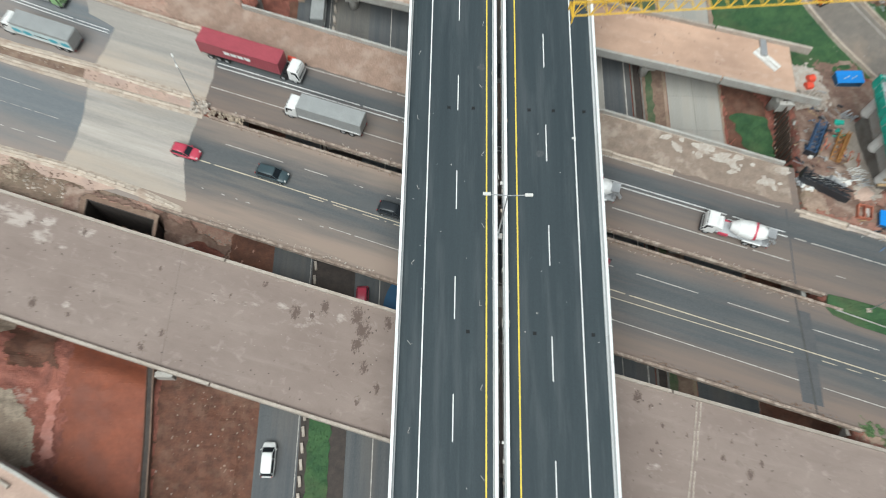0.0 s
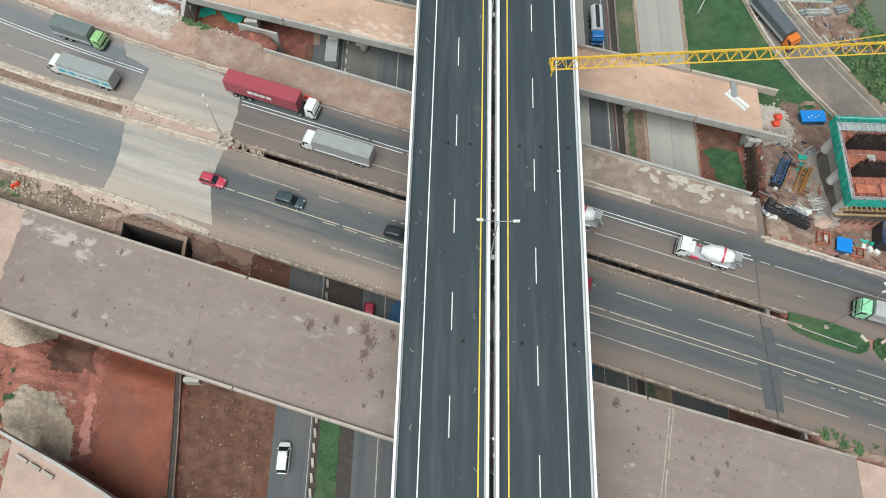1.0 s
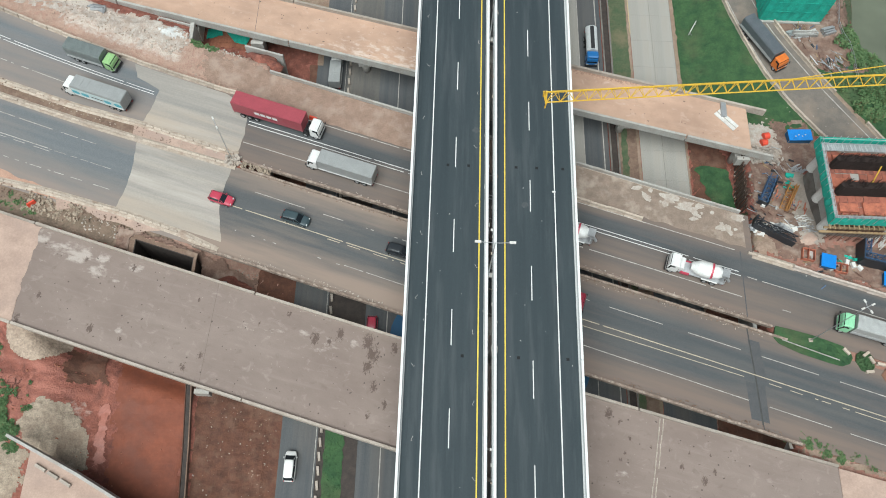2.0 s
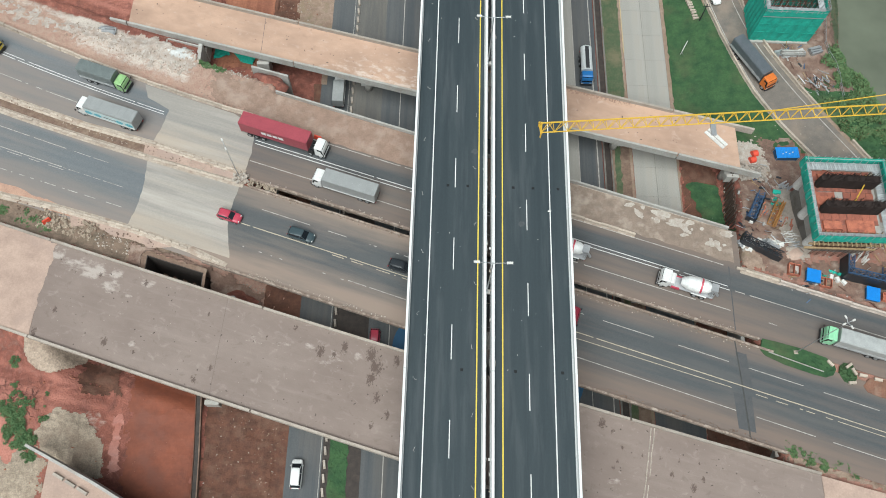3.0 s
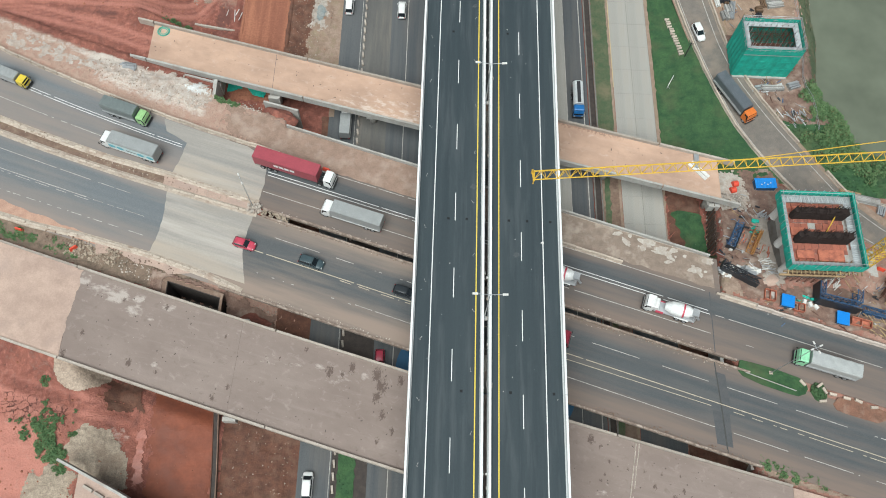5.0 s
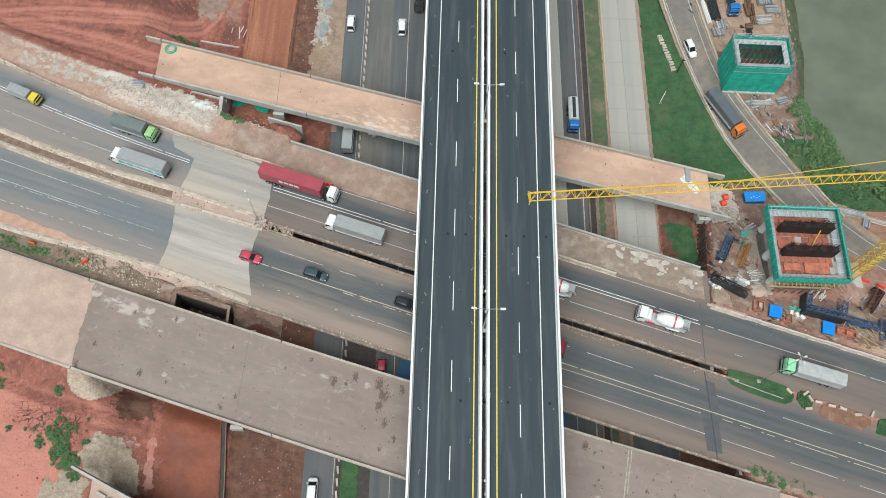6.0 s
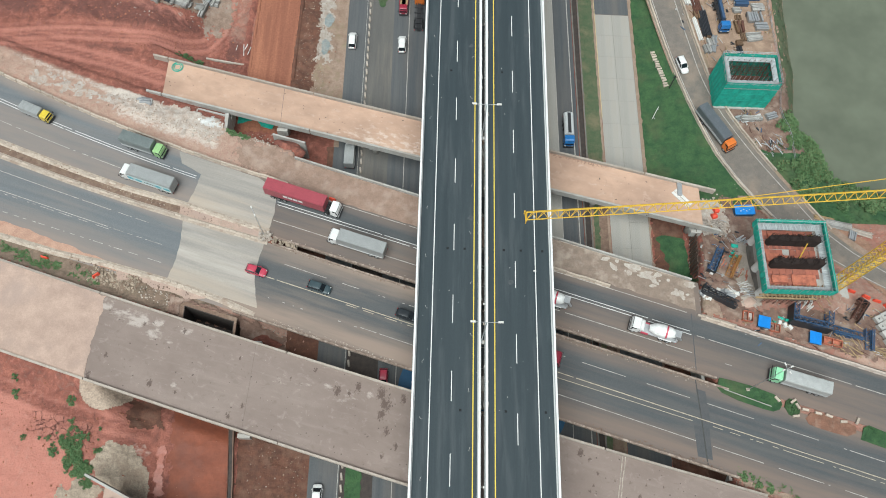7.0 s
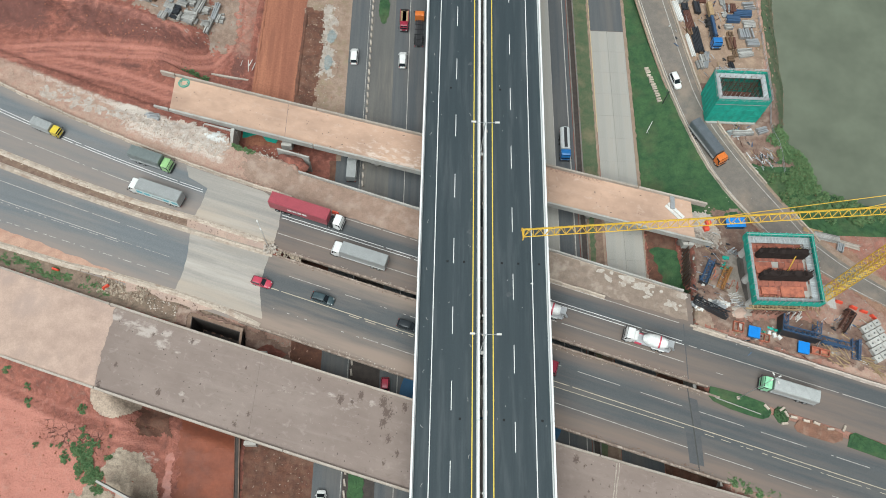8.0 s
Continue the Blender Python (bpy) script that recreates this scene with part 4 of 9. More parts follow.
ns_strip(36.2, 37.2, -200, 320, LOW_Z + 0.02, EDGE_SOIL, "soil_edge", conc_road)
ns_strip(28.0, 28.15, 50, 320, LOW_Z + 0.02, WORN_YELLOW, "edge_line", conc_road)
ns_strip(28.1, 36.3, 6.5, 78.6, LOW_Z - 0.03, MEDIAN, "slab_bed", conc_road)
panel = Shape().box(-2.0, -2.985, -0.09, 2.0, 2.985, 0.0).mesh("slab", CONCRETE_ROAD)
for y in np.arange(6.5, 75, 6.0):
    for x in (30.1, 34.16):
        o = part("slab", panel, None, conc_road)
        o.matrix_basis = pose(x - 0.008 * (y + 3 - 40), y + 3, LOW_Z, 0, 0, 0.46)
# lower kerbs: a saw-tooth row of blocks, the ditch with its edges
kerb_row = thing("kerb", "row of small dirty concrete kerb blocks", "kerb", kind="structure")
block = Shape().box(-0.22, -0.7, -0.3, 0.22, 0.7, 0.32, 0.04).mesh("kerb_block", CONCRETE_BEIGE)
for y in np.arange(-60, 110, 2.1):
    o = part("kerb_block", block, None, kerb_row)
    o.matrix_basis = pose(-24.85 - 0.008 * (y - 40), y, LOW_Z, 0, 0, 9)
ditch = thing("trim", "long concrete drainage channel beside the lower road", "drain", kind="structure")
for x0, x1, h in ((22.5, 22.8, 0.35), (23.9, 24.2, 0.35), (22.8, 23.9, 0.08), (24.2, 24.5, 0.02)):
    ns_strip(x0, x1, -120, 300, LOW_Z + h, GIRDER if h > 0.2 else DRAIN_AND_SHADE, "channel_wall" if h > 0.2 else "channel_bed", ditch)
# service road between site and grass
SERV_Y = [-60, -20, -6, 9, 18, 26, 37, 46, 56, 70, 87, 130, 300]
SERV_W = [200, 125, 104, 84, 68, 62, 53.3, 49.8, 46.4, 43.0, 39.7, 32, 10]
SERV_E = [212, 134, 113, 92, 76.5, 71.5, 63.5, 58, 52.8, 50.0, 47.0, 39.5, 17]


def serv_z(x, y):
    return float(ground_z(x, y))


service_road = thing("road", "narrow curving asphalt service road", "road", kind="structure")
s = Shape()
ys = np.concatenate([np.arange(-60, 100, 2.0), np.arange(100, 301, 20)])
vs = []
for y in ys:
    a, b = np.interp(y, SERV_Y, SERV_W), np.interp(y, SERV_Y, SERV_E)
    # smooth the bends of the two edges
    a = np.mean([np.interp(y + k, SERV_Y, SERV_W) for k in (-6, -3, 0, 3, 6)])
    b = np.mean([np.interp(y + k, SERV_Y, SERV_E) for k in (-6, -3, 0, 3, 6)])
    z = max(serv_z(a + (b - a) * k, y) for k in (0.1, 0.3, 0.5, 0.7, 0.9)) + 0.12
    vs += [(a, y, z), (b, y, z), (b, y, z - 0.3), (a, y, z - 0.3)]
n = len(ys)
s.add(vs, [(4 * i + j, 4 * i + 4 + j, 4 * i + 4 + (j + 1) % 4, 4 * i + (j + 1) % 4) for i in range(n - 1) for j in range(4)])
part("carriageway", s, ASPHALT_SERV, service_road)
SERV_TOP = [(v[0], v[1], v[2]) for v in vs[0::4]], [(v[0], v[1], v[2]) for v in vs[1::4]]
for side_pts, d in ((SERV_TOP[0], 0.5), (SERV_TOP[1], -1.3)):
    p = [(x + d, y, z + 0.004) for x, y, z in side_pts]
    part("edge_line", Shape().sweep(p, [(-0.09, 0), (0.09, 0), (0.09, 0.008), (-0.09, 0.008)]), WORN_LINE, service_road)


for side_pts, a, b in ((SERV_TOP[1], -1.5, 0.3), (SERV_TOP[0], -0.3, 0.9)):
    p = [(x, y, z - 0.02) for x, y, z in side_pts]
    part("soil_margin", Shape().sweep(p, [(a, -0.25), (b, -0.25), (b, 0.0), (a, 0.0)]), EDGE_SOIL, service_road, "dusty soil margin")


# ---- ramps ----
WET = ((-67.6, -9.2, 0.6), (-70.0, -13.0, 0.8), (-61.6, -3.2, 0.5), (-54.2, -4.3, 0.7), (-43.4, -9.1, 0.4), (-59.0, -14.1, 0.8), (-54.2, -15.5, 0.5), (-44.3, -19.5, 0.8),
       (-42.0, -17.6, 0.6), (-25.4, -14.4, 1.0), (-21.7, -13.8, 1.0), (-23.2, -14.8, 0.6), (-17.4, -14.8, 1.3), (-16.6, -16.6, 1.5), (-17.2, -18.6, 1.2), (-13.4, -15.7, 0.9),
       (-16.2, -21.5, 0.8), (-16.8, -25.5, 0.6), (-14.5, -24.0, 0.7), (-29.6, -10.8, 0.5), (-33.9, -12.5, 0.4))
WET_EAST = ((18.1, -24.2, 1.4), (19.6, -25.3, 0.8), (20.9, -27.6, 0.7), (20.1, -29.7, 0.6), (17.5, -31.1, 0.5), (19.3, -30.7, 0.6), (26.6, -29.1, 0.6), (29.3, -29.4, 0.6),
            (28.1, -28.0, 0.5), (28.1, -31.4, 0.8), (31.2, -33.2, 1.2), (32.7, -32.0, 0.8), (23.8, -28.8, 0.5), (32.3, -29.7, 0.4))
PALE = ((-62.7, -2.7, 1.7, 0.52), (-58.8, -3.2, 1.3, 0.5), (-60.0, -4.9, 1.6, 0.5), (-66.0, -1.2, 2.2, 0.45), (-69.6, 0.2, 1.4, 0.55), (-53.5, -4.4, 1.0, 0.5), (-56.6, -6.5, 1.0, 0.42),
        (-36.1, -13.1, 2.0, 0.30), (-31.4, -14.1, 1.8, 0.32), (-23.5, -16.1, 2.4, 0.36), (-19.6, -15.6, 1.6, 0.38), (-26.8, -13.7, 1.4, 0.3), (-54.7, -14.3, 0.5, 0.6), (20, -32.5, 1.4, 0.4))


def deck_screed(fn, fs, x0, x1, z, material):
    """The walking surface of a ramp, with wet and pale areas as soft marks."""
    wide = z > 6
    xs, us = np.linspace(x0, x1, 330), np.linspace(0, 1, 50 if wide else 28)
    vs, wet, dry = [], [], []
    for x in xs:
        for u in us:
            y = float(fs(x)) + 0.06 + u * (float(fn(x) - fs(x)) - 0.12)
            vs.append((x, y, z))
            if wide:
                wet.append(max([0.0] + [0.34 * (1.7 - math.hypot((x - a) * 1.25, (y - b) * 0.75) / r) for a, b, r in WET + tuple((a, b, 0.62 * r) for a, b, r in WET_EAST) if abs(x - a) < 2.5]))
                dry.append(max([0.0] + [0.62 * k * (1.7 - math.hypot((x - a) * 0.7, y - b) / r) for a, b, r, k in PALE if abs(x - a) < 5]))
            else:
                edge = min(u, 1 - u) * 9.4
                wet.append(0.30 * max(0.0, 1 - edge / 1.6) + 0.22 * float(ease(6, 16, x) * ease(30, 24, x)) * u)
                dry.append(0.12 + 0.3 * float(ease(-34, -22, x) * ease(12, 0, x)) * (1 - u))
    w = len(us)
    me = bpy.data.meshes.new("screed")
    me.from_pydata(vs, [], [(i * w + j, (i + 1) * w + j, (i + 1) * w + j + 1, i * w + j + 1) for i in range(len(xs) - 1) for j in range(w - 1)])
    for key, values in (("dust", wet), ("crust", dry)):
        a = me.attributes.new(key, "FLOAT", "POINT")
        a.data.foreach_set("value", np.clip(values, 0, 1).astype(np.float32))
    me.materials.append(material)
    return me


def ramp(label, fn, fs, x0, x1, z, material, par_h, caps, spans, girders):
    r = thing("ramp_bridge", label, "bridge")
    xs = np.linspace(x0, x1, 30)
    s = Shape()
    s.prism([(x, float(fs(x)) + 0.05) for x in xs] + [(x, float(fn(x)) - 0.05) for x in xs[::-1]], z - 0.28, z - 0.03)
    part("deck_slab", s, CONCRETE, r)
    part("screed", deck_screed(fn, fs, x0, x1, z, material), None, r)
    prof = [(-0.2, -0.75), (-0.2, par_h), (0.2, par_h), (0.2, -0.75)]
    for f, d in ((fn, -0.2), (fs, 0.2)):
        for a, b in spans:
            q = np.linspace(a + 0.12, b - 0.12, 12)
            part("parapet", Shape().sweep([(x, float(f(x)) + d, z) for x in q], prof), CONCRETE_BEIGE if z > 6 or d < 0 else CONCRETE, r)
    for k in range(girders):
        u = (k + 0.35) / (girders - 0.3)
        q = np.linspace(x0 + 0.4, x1 - 0.4, 12)
        g = Shape().sweep([(x, float(fs(x)) + 0.5 + u * (float(fn(x) - fs(x)) - 1.0), z - 0.29) for x in q],
                          [(-0.35, 0), (-0.35, -0.2), (-0.12, -0.3), (-0.12, -1.3), (-0.3, -1.45), (-0.3, -1.7),
                           (0.3, -1.7), (0.3, -1.45), (0.12, -1.3), (0.12, -0.3), (0.35, -0.2), (0.35, 0)])
        part("girder", g, GIRDER, r)
    for px in caps:
        reach = 0.6 if abs(px) > 40 else -1.3
        ya, yb = float(fs(px)) - reach, float(fn(px)) + reach
        s = Shape()
        s.prism([(px - 1.1, ya), (px + 1.1, ya), (px + 1.1, yb), (px - 1.1, yb)], z - 3.2, z - 2.02)
        s.prism([(px - 1.1, ya), (px + 1.1, ya), (px + 1.1, ya + 0.7), (px - 1.1, ya + 0.7)], z - 2.02, z - 1.3)
        part("pier_cap", s, CONCRETE, r, "pale concrete bent cap")
        for k in range(2):
            y = ya + (yb - ya) * (0.25 + 0.5 * k)
            part("column", Shape().tube((px, y, LOW_Z - 0.5), (px, y, z - 3.2), 0.75, 14), CONCRETE, r, smooth=True)
    return r


nramp = ramp("narrow unfinished ramp bridge with orange dusty concrete deck", nramp_n, nramp_s, -67, 45.3, NRAMP_Z, RAMP_ORANGE, 0.75,
             (-41.3, -21.8, 1.5, 24.5, 44.3), ((-70.4, -67.0), (-67, -35.2), (-35.2, 0), (0, 34.2), (34.2, 48.6)), 5)
sramp = ramp("wide unfinished ramp bridge with brown-grey concrete deck", sramp_n, sramp_s, -70.7, 50.4, SRAMP_Z, RAMP_BROWN, 0.5,
             (-41.4, -20.5, 2, 24.6, 48.4), ((-70.7, -35), (-35, 0), (0, 22.4), (22.4, 50.4)), 8)
# transverse joint strip of broken pale blocks, and the deck joints
joint = Shape().box(-0.10, -0.62, -0.02, 0.10, 0.62, 0.07, 0.03).mesh("joint_block", CONCRETE_BEIGE)
rj = random.Random(61)
for k in range(13):
    for side in (-0.24, 0.24):
        if rj.random() < 0.12:
            continue
        o = part("joint_block", joint, None, sramp)
        o.matrix_basis = pose(25.7 - 0.225 * k + side + rj.gauss(0, 0.04), float(sramp_n(25.7)) - 1.1 - 1.19 * k, SRAMP_Z - 0.01, 0, 0, -10.7 + rj.gauss(0, 1.6))
for px in (-41.6,):
    s = Shape()
    s.prism([(px, float(nramp_s(px)) + 0.5), (px + 0.09, float(nramp_s(px)) + 0.5), (px + 0.09, float(nramp_n(px)) - 0.5), (px, float(nramp_n(px)) - 0.5)],
            NRAMP_Z - 0.1, NRAMP_Z + 0.005)
    part("expansion_joint", s, JOINT, nramp)
    s = Shape()
    s.prism([(px, float(sramp_s(px)) + 0.5), (px + 0.07, float(sramp_s(px)) + 0.5), (px + 0.83, float(sramp_n(px)) - 0.5), (px + 0.76, float(sramp_n(px)) - 0.5)],
            SRAMP_Z - 0.1, SRAMP_Z + 0.005)
    part("expansion_joint", s, JOINT, sramp)


# blotches of dried slurry and wet stains on the ramp decks
def blotch(x, y, z, r, seed, k=1.0, yaw=0.0, n=14):
    s = Shape()
    pts = []
    for i in range(n):
        a = 2 * math.pi * i / n
        d = r * (0.65 + 0.7 * abs(noise.noise(Vector((math.cos(a) * 1.3 + seed, math.sin(a) * 1.3, seed * 0.7)))))
        u, v = math.cos(a) * d * k, math.sin(a) * d
        c, t = math.cos(yaw), math.sin(yaw)
        pts.append((x + u * c - v * t, y + u * t + v * c))
    return s.prism(pts, z - 0.03, z + 0.006)


rng = random.Random(7)
for fn_, z_, root, n_ in ((sramp_s, SRAMP_Z, sramp, 110), (nramp_s, NRAMP_Z, nramp, 40)):
    for _ in range(n_):
        x = rng.uniform(-66, 46)
        y = float(fn_(x)) + rng.uniform(0.9, 15.6 if root is sramp else 8.5)
        part("stain", blotch(x, y, z_ + 0.002, rng.uniform(0.05, 0.13), x, rng.uniform(0.5, 2.6), rng.uniform(0, 3), 8), STAIN, root)

# flaking pale crust on the shoulder's eastern end
rc = random.Random(33)
FLAKE = mat("flaking_pale_crust", (0.52, 0.475, 0.42), (0.40, 0.345, 0.295), 0.93, 1.0, 0.2, 0.4, dirt=(0.30, 0.235, 0.19), dirt_size=1.2, dirt_amount=0.6)
for k in range(30):
    x = 41.0 - 17.0 * rc.random() ** 1.5
    o = rc.uniform(14.6, 18.2) if x > 33 else rc.uniform(16.4, 18.3)
    part("crust_patch", blotch(x, float(toll(x, o)), TOLL_Z + 0.012 + 0.004 * k, rc.uniform(0.25, 0.8), 3.1 * k, rc.uniform(0.9, 2.6), radians(TOLL_DEG) + rc.gauss(0, 0.3), 24), FLAKE, toll_road)

# ramp approaches on fill
ap = thing("road", "pink dusty concrete approach slab of the wide ramp", "ramp approach", kind="structure")
strip(lambda x: sramp_s(x) + 0.4, lambda x: sramp_n(x) - 0.4, -200, -70.75, SRAMP_Z - 0.01, RAMP_PINK, "slab", ap, 4.0)
strip(lambda x: sramp_s(x) + 0.4, lambda x: sramp_n(x) - 0.4, 50.45, 200, SRAMP_Z - 0.01, RAMP_PINK, "slab", ap, 4.0)
for f in (lambda x: sramp_n(x) - 0.2, lambda x: sramp_s(x) + 0.2):
    part("kerb", Shape().sweep([(x, float(f(x)), SRAMP_Z) for x in np.linspace(-200, -70.9, 30)],
                               [(-0.2, -0.6), (-0.2, 0.18), (0.2, 0.18), (0.2, -0.6)]), CONCRETE_BEIGE, ap)
s = Shape()
rag = [(-70.6 + 0.55 * noise.noise(Vector((0.0, y_ * 0.5, 2.0))) + 0.25 * noise.noise(Vector((0.0, y_ * 1.9, 5.0))) + 0.09 * (y_ + 8.5), y_)
       for y_ in np.linspace(float(sramp_s(-70.7)) + 0.45, float(sramp_n(-70.7)) - 0.75, 40)]
s.prism(rag + [(-71.6, rag[-1][1] + 0.2), (-71.6, rag[0][1] + 0.3)], SRAMP_Z - 0.02, SRAMP_Z + 0.008)
part("dust_drift", s, RAMP_PINK, ap, "pink dust drifting on to the brown deck")
# south-west ramp with its wall
sw = thing("ramp_bridge", "pink dusty ramp deck with a low concrete edge wall", "bridge")
s = Shape()
s.prism([(-63.2, -32.0), (-63.0, -60), (-20, -78), (-20, -55.7), (-49.6, -38.6), (-56, -35.3)], 7.1, 7.5)
part("deck_slab", s, RAMP_PINK, sw)
part("parapet", Shape().sweep([(-66.6, -30.2, 7.5), (-56, -35.1, 7.5), (-49.6, -38.4, 7.5), (-20, -55.5, 7.5)],
                              [(-0.2, -1.6), (-0.2, 1.0), (0.2, 1.0), (0.2, -1.6)]), CONCRETE, sw)
part("abutment", Shape().prism([(-63.0, -33.0), (-63, -58), (-57, -60), (-57, -36.0)], 0.2, 7.08), CONCRETE, sw)
for k in range(3):
    s = Shape().box(-0.9, -0.25, 0, 0.9, 0.25, 0.45, 0.05)
    o = part("edge_block", s, CONCRETE_BEIGE, sw)
    o.matrix_basis = pose(-61.2 + 1.9 * k, -34.4 - 0.95 * k, 7.5, 0, 0, -27)

# retaining walls
def wall(name, label, p, q, z0, z1, t=0.35, material=CONCRETE):
    s = Shape().sweep([(*p, z0), (*q, z0)], [(-t / 2, 0), (-t / 2, z1 - z0), (t / 2, z1 - z0), (t / 2, 0)])
    return solid(name, s, material, label, "wall", kind="structure")


wall("wall_1", "concrete abutment wall under the orange ramp", (-53.0, 54), (-52.8, 43.4), LOW_Z - 0.5, 3.3, 0.9)
wall("wall_9", "concrete wing wall beside the pale crust", (-52.8, 43.39), (-52.7, 39.6), LOW_Z - 0.5, 5.7, 0.75)
wall("wall_10", "thin concrete wing wall along the foot of the ramp", (-59.0, 44.3), (-53.18, 42.9), 3.0, 5.72, 0.28)
wall("wall_2", "short angled concrete retaining wall above a soil heap", (-42.8, 38.7), (-35.9, 36.9), LOW_Z - 0.5, 5.9)
wall("wall_3", "concrete end wall of the toll bridge", (-36.8, 33.0), (-36.8, 10.0), LOW_Z - 0.5, 6.25, 0.6)
wall("wall_4", "concrete end wall of the toll bridge", (42.2, 9.0), (42.2, -10.0), LOW_Z - 0.5, 4.6, 0.6)
wall("wall_5", "concrete end wall of the toll bridge", (45.2, -12.5), (45.2, -28.0), LOW_Z - 0.5, 4.7, 0.6)
pile_wall = thing("wall_6", "dark rusty sheet-pile wall beside the site", "wall", kind="structure")
pile = Shape().box(-0.07, -0.17, LOW_Z - 0.5, 0.07, 0.17, 3.9).mesh("sheet_pile", mat("brown_rusted_piles", (0.115, 0.075, 0.055), (0.07, 0.045, 0.035), 0.9, 0.6, 0.15, 0.3))
for k in range(29):
    o = part("sheet_pile", pile, None, pile_wall)
    o.matrix_basis = pose(44.5 - 0.7 * k / 28 + (0.09 if k % 2 else -0.09), 22.5 - 12.7 * k / 28, 0.25 * math.sin(k * 2.1), 0, 0, 6 * math.sin(k * 1.7))
# Shaft walls and floor are near-black: the shade inside is painted on.
hole = thing("culvert_shaft", "open rectangular concrete shaft, inside coloured dark as shade", "shaft")
quad_ = [(-55.2, 0.95), (-45.6, -1.85), (-45.6, -4.5), (-55.2, -1.75)]
for k in range(4):
    p, q = quad_[k], quad_[(k + 1) % 4]
    part("shaft_wall", Shape().sweep([(*p, 0.4), (*q, 0.4)], [(-0.12, -4), (-0.12, 5.5), (0.12, 5.5), (0.12, -4)]), DRAIN_AND_SHADE, hole)
part("shaft_floor", Shape().prism([(x, y) for x, y in quad_[::-1]], -3.0, -2.7), DRAIN_AND_SHADE, hole)
for k, d in ((0, 0.8), (3, 0.8), (1, 0.45)):
    p, q = Vector(quad_[k]), Vector(quad_[(k + 1) % 4])
    e = (q - p).normalized()
    s = Shape().sweep([(*(p - e * 0.4), 5.98 - 0.01 * k), (*(q + e * 0.4), 5.98 - 0.01 * k)], [(0.0, -0.3), (0.0, 0.0), (d, 0.05), (d, -0.3)])
    part("soil_rim", s, BED_SOIL, hole)
wall("wall_8", "concrete abutment wall under the wide ramp", (50.2, -31), (50.2, -46), LOW_Z - 0.5, 4.6, 0.8)
drain = thing("trim", "narrow dark drain cut through the red soil", "drain", kind="structure")
for u, w, z1, m_ in ((0.0, 0.6, 0.96, DRAIN_AND_SHADE), (-0.42, 0.14, 1.06, SPOIL_AND_SHADE), (0.42, 0.18, 1.08, BED_SOIL)):
    part("drain_edge" if u else "drain_bed", Shape().sweep([(-44.9 + u, -20.5, -0.8), (-43.9 + u, -30, -0.8), (-42.6 + u, -46, -0.8)], [(-w / 2, 0), (w / 2, 0), (w / 2, z1 + 0.8), (-w / 2, z1 + 0.8)]), m_, drain)


# ---- the high viaduct ----
viaduct = thing("viaduct", "long high viaduct with fresh dark asphalt and white parapets", "viaduct")
Y0, Y1 = -170.0, 330.0
part("deck_slab", Shape().prism([(-11.9, Y0), (-0.50, Y0), (-0.50, Y1), (-11.9, Y1)], DECK_Z - 0.45, DECK_Z - 0.09), CONCRETE, viaduct)
part("deck_slab", Shape().prism([(-0.04, Y0), (11.9, Y0), (11.9, Y1), (-0.04, Y1)], DECK_Z - 0.45, DECK_Z - 0.09), CONCRETE, viaduct)
part("asphalt_surface", Shape().prism([(-11.4, Y0), (-0.52, Y0), (-0.52, Y1), (-11.4, Y1)], DECK_Z - 0.085, DECK_Z), ASPHALT_NEW, viaduct)
part("asphalt_surface", Shape().prism([(-0.02, Y0), (11.4, Y0), (11.4, Y1), (-0.02, Y1)], DECK_Z - 0.085, DECK_Z), ASPHALT_NEW, viaduct)
par_prof = [(-0.26, -0.9), (-0.26, 0.0), (-0.22, 1.0), (0.10, 1.0), (0.16, 0.45), (0.30, 0.2), (0.30, -0.085), (0.0, -0.09), (0.0, -0.9)]
jersey = [(-0.30, 0.0), (-0.20, 0.3), (-0.18, 0.95), (0.18, 0.95), (0.20, 0.3), (0.30, 0.0)]
SEG = 25.0
SCUFF_PALE = mat("pale_spatter", (0.30, 0.30, 0.29), (0.20, 0.20, 0.20), 0.85, 0.4, 0.1, 0.1)
left = Shape().sweep([(0, 0.02, 0), (0, SEG - 0.02, 0)], [(-u, w) for u, w in par_prof][::-1]).mesh("parapet", PARAPET_WHITE)
right = Shape().sweep([(0, 0.02, 0), (0, SEG - 0.02, 0)], par_prof).mesh("parapet", PARAPET_WHITE)
mid = Shape().sweep([(0, 0.02, 0), (0, SEG - 0.02, 0)], jersey).mesh("median_barrier", PARAPET_WHITE)
for k in range(20):
    y = Y0 + SEG * k
    for data, x, name in ((right, 11.65, "parapet"), (left, -11.65, "parapet"), (mid, -0.85, "median_barrier"), (mid, 0.35, "median_barrier")):
        o = part(name, data, None, viaduct)
        o.matrix_basis = pose(x, y, DECK_Z)
for x in (-9.2, -5.6, -2.0, 2.0, 5.6, 9.2):
    part("girder", Shape().sweep([(x, Y0, DECK_Z - 0.46), (x, Y1, DECK_Z - 0.46)],
                                 [(-0.5, 0), (-0.5, -0.25), (-0.15, -0.4), (-0.15, -1.7), (-0.4, -1.9), (-0.4, -2.1),
                                  (0.4, -2.1), (0.4, -1.9), (0.15, -1.7), (0.15, -0.4), (0.5, -0.25), (0.5, 0)]), CONCRETE, viaduct)
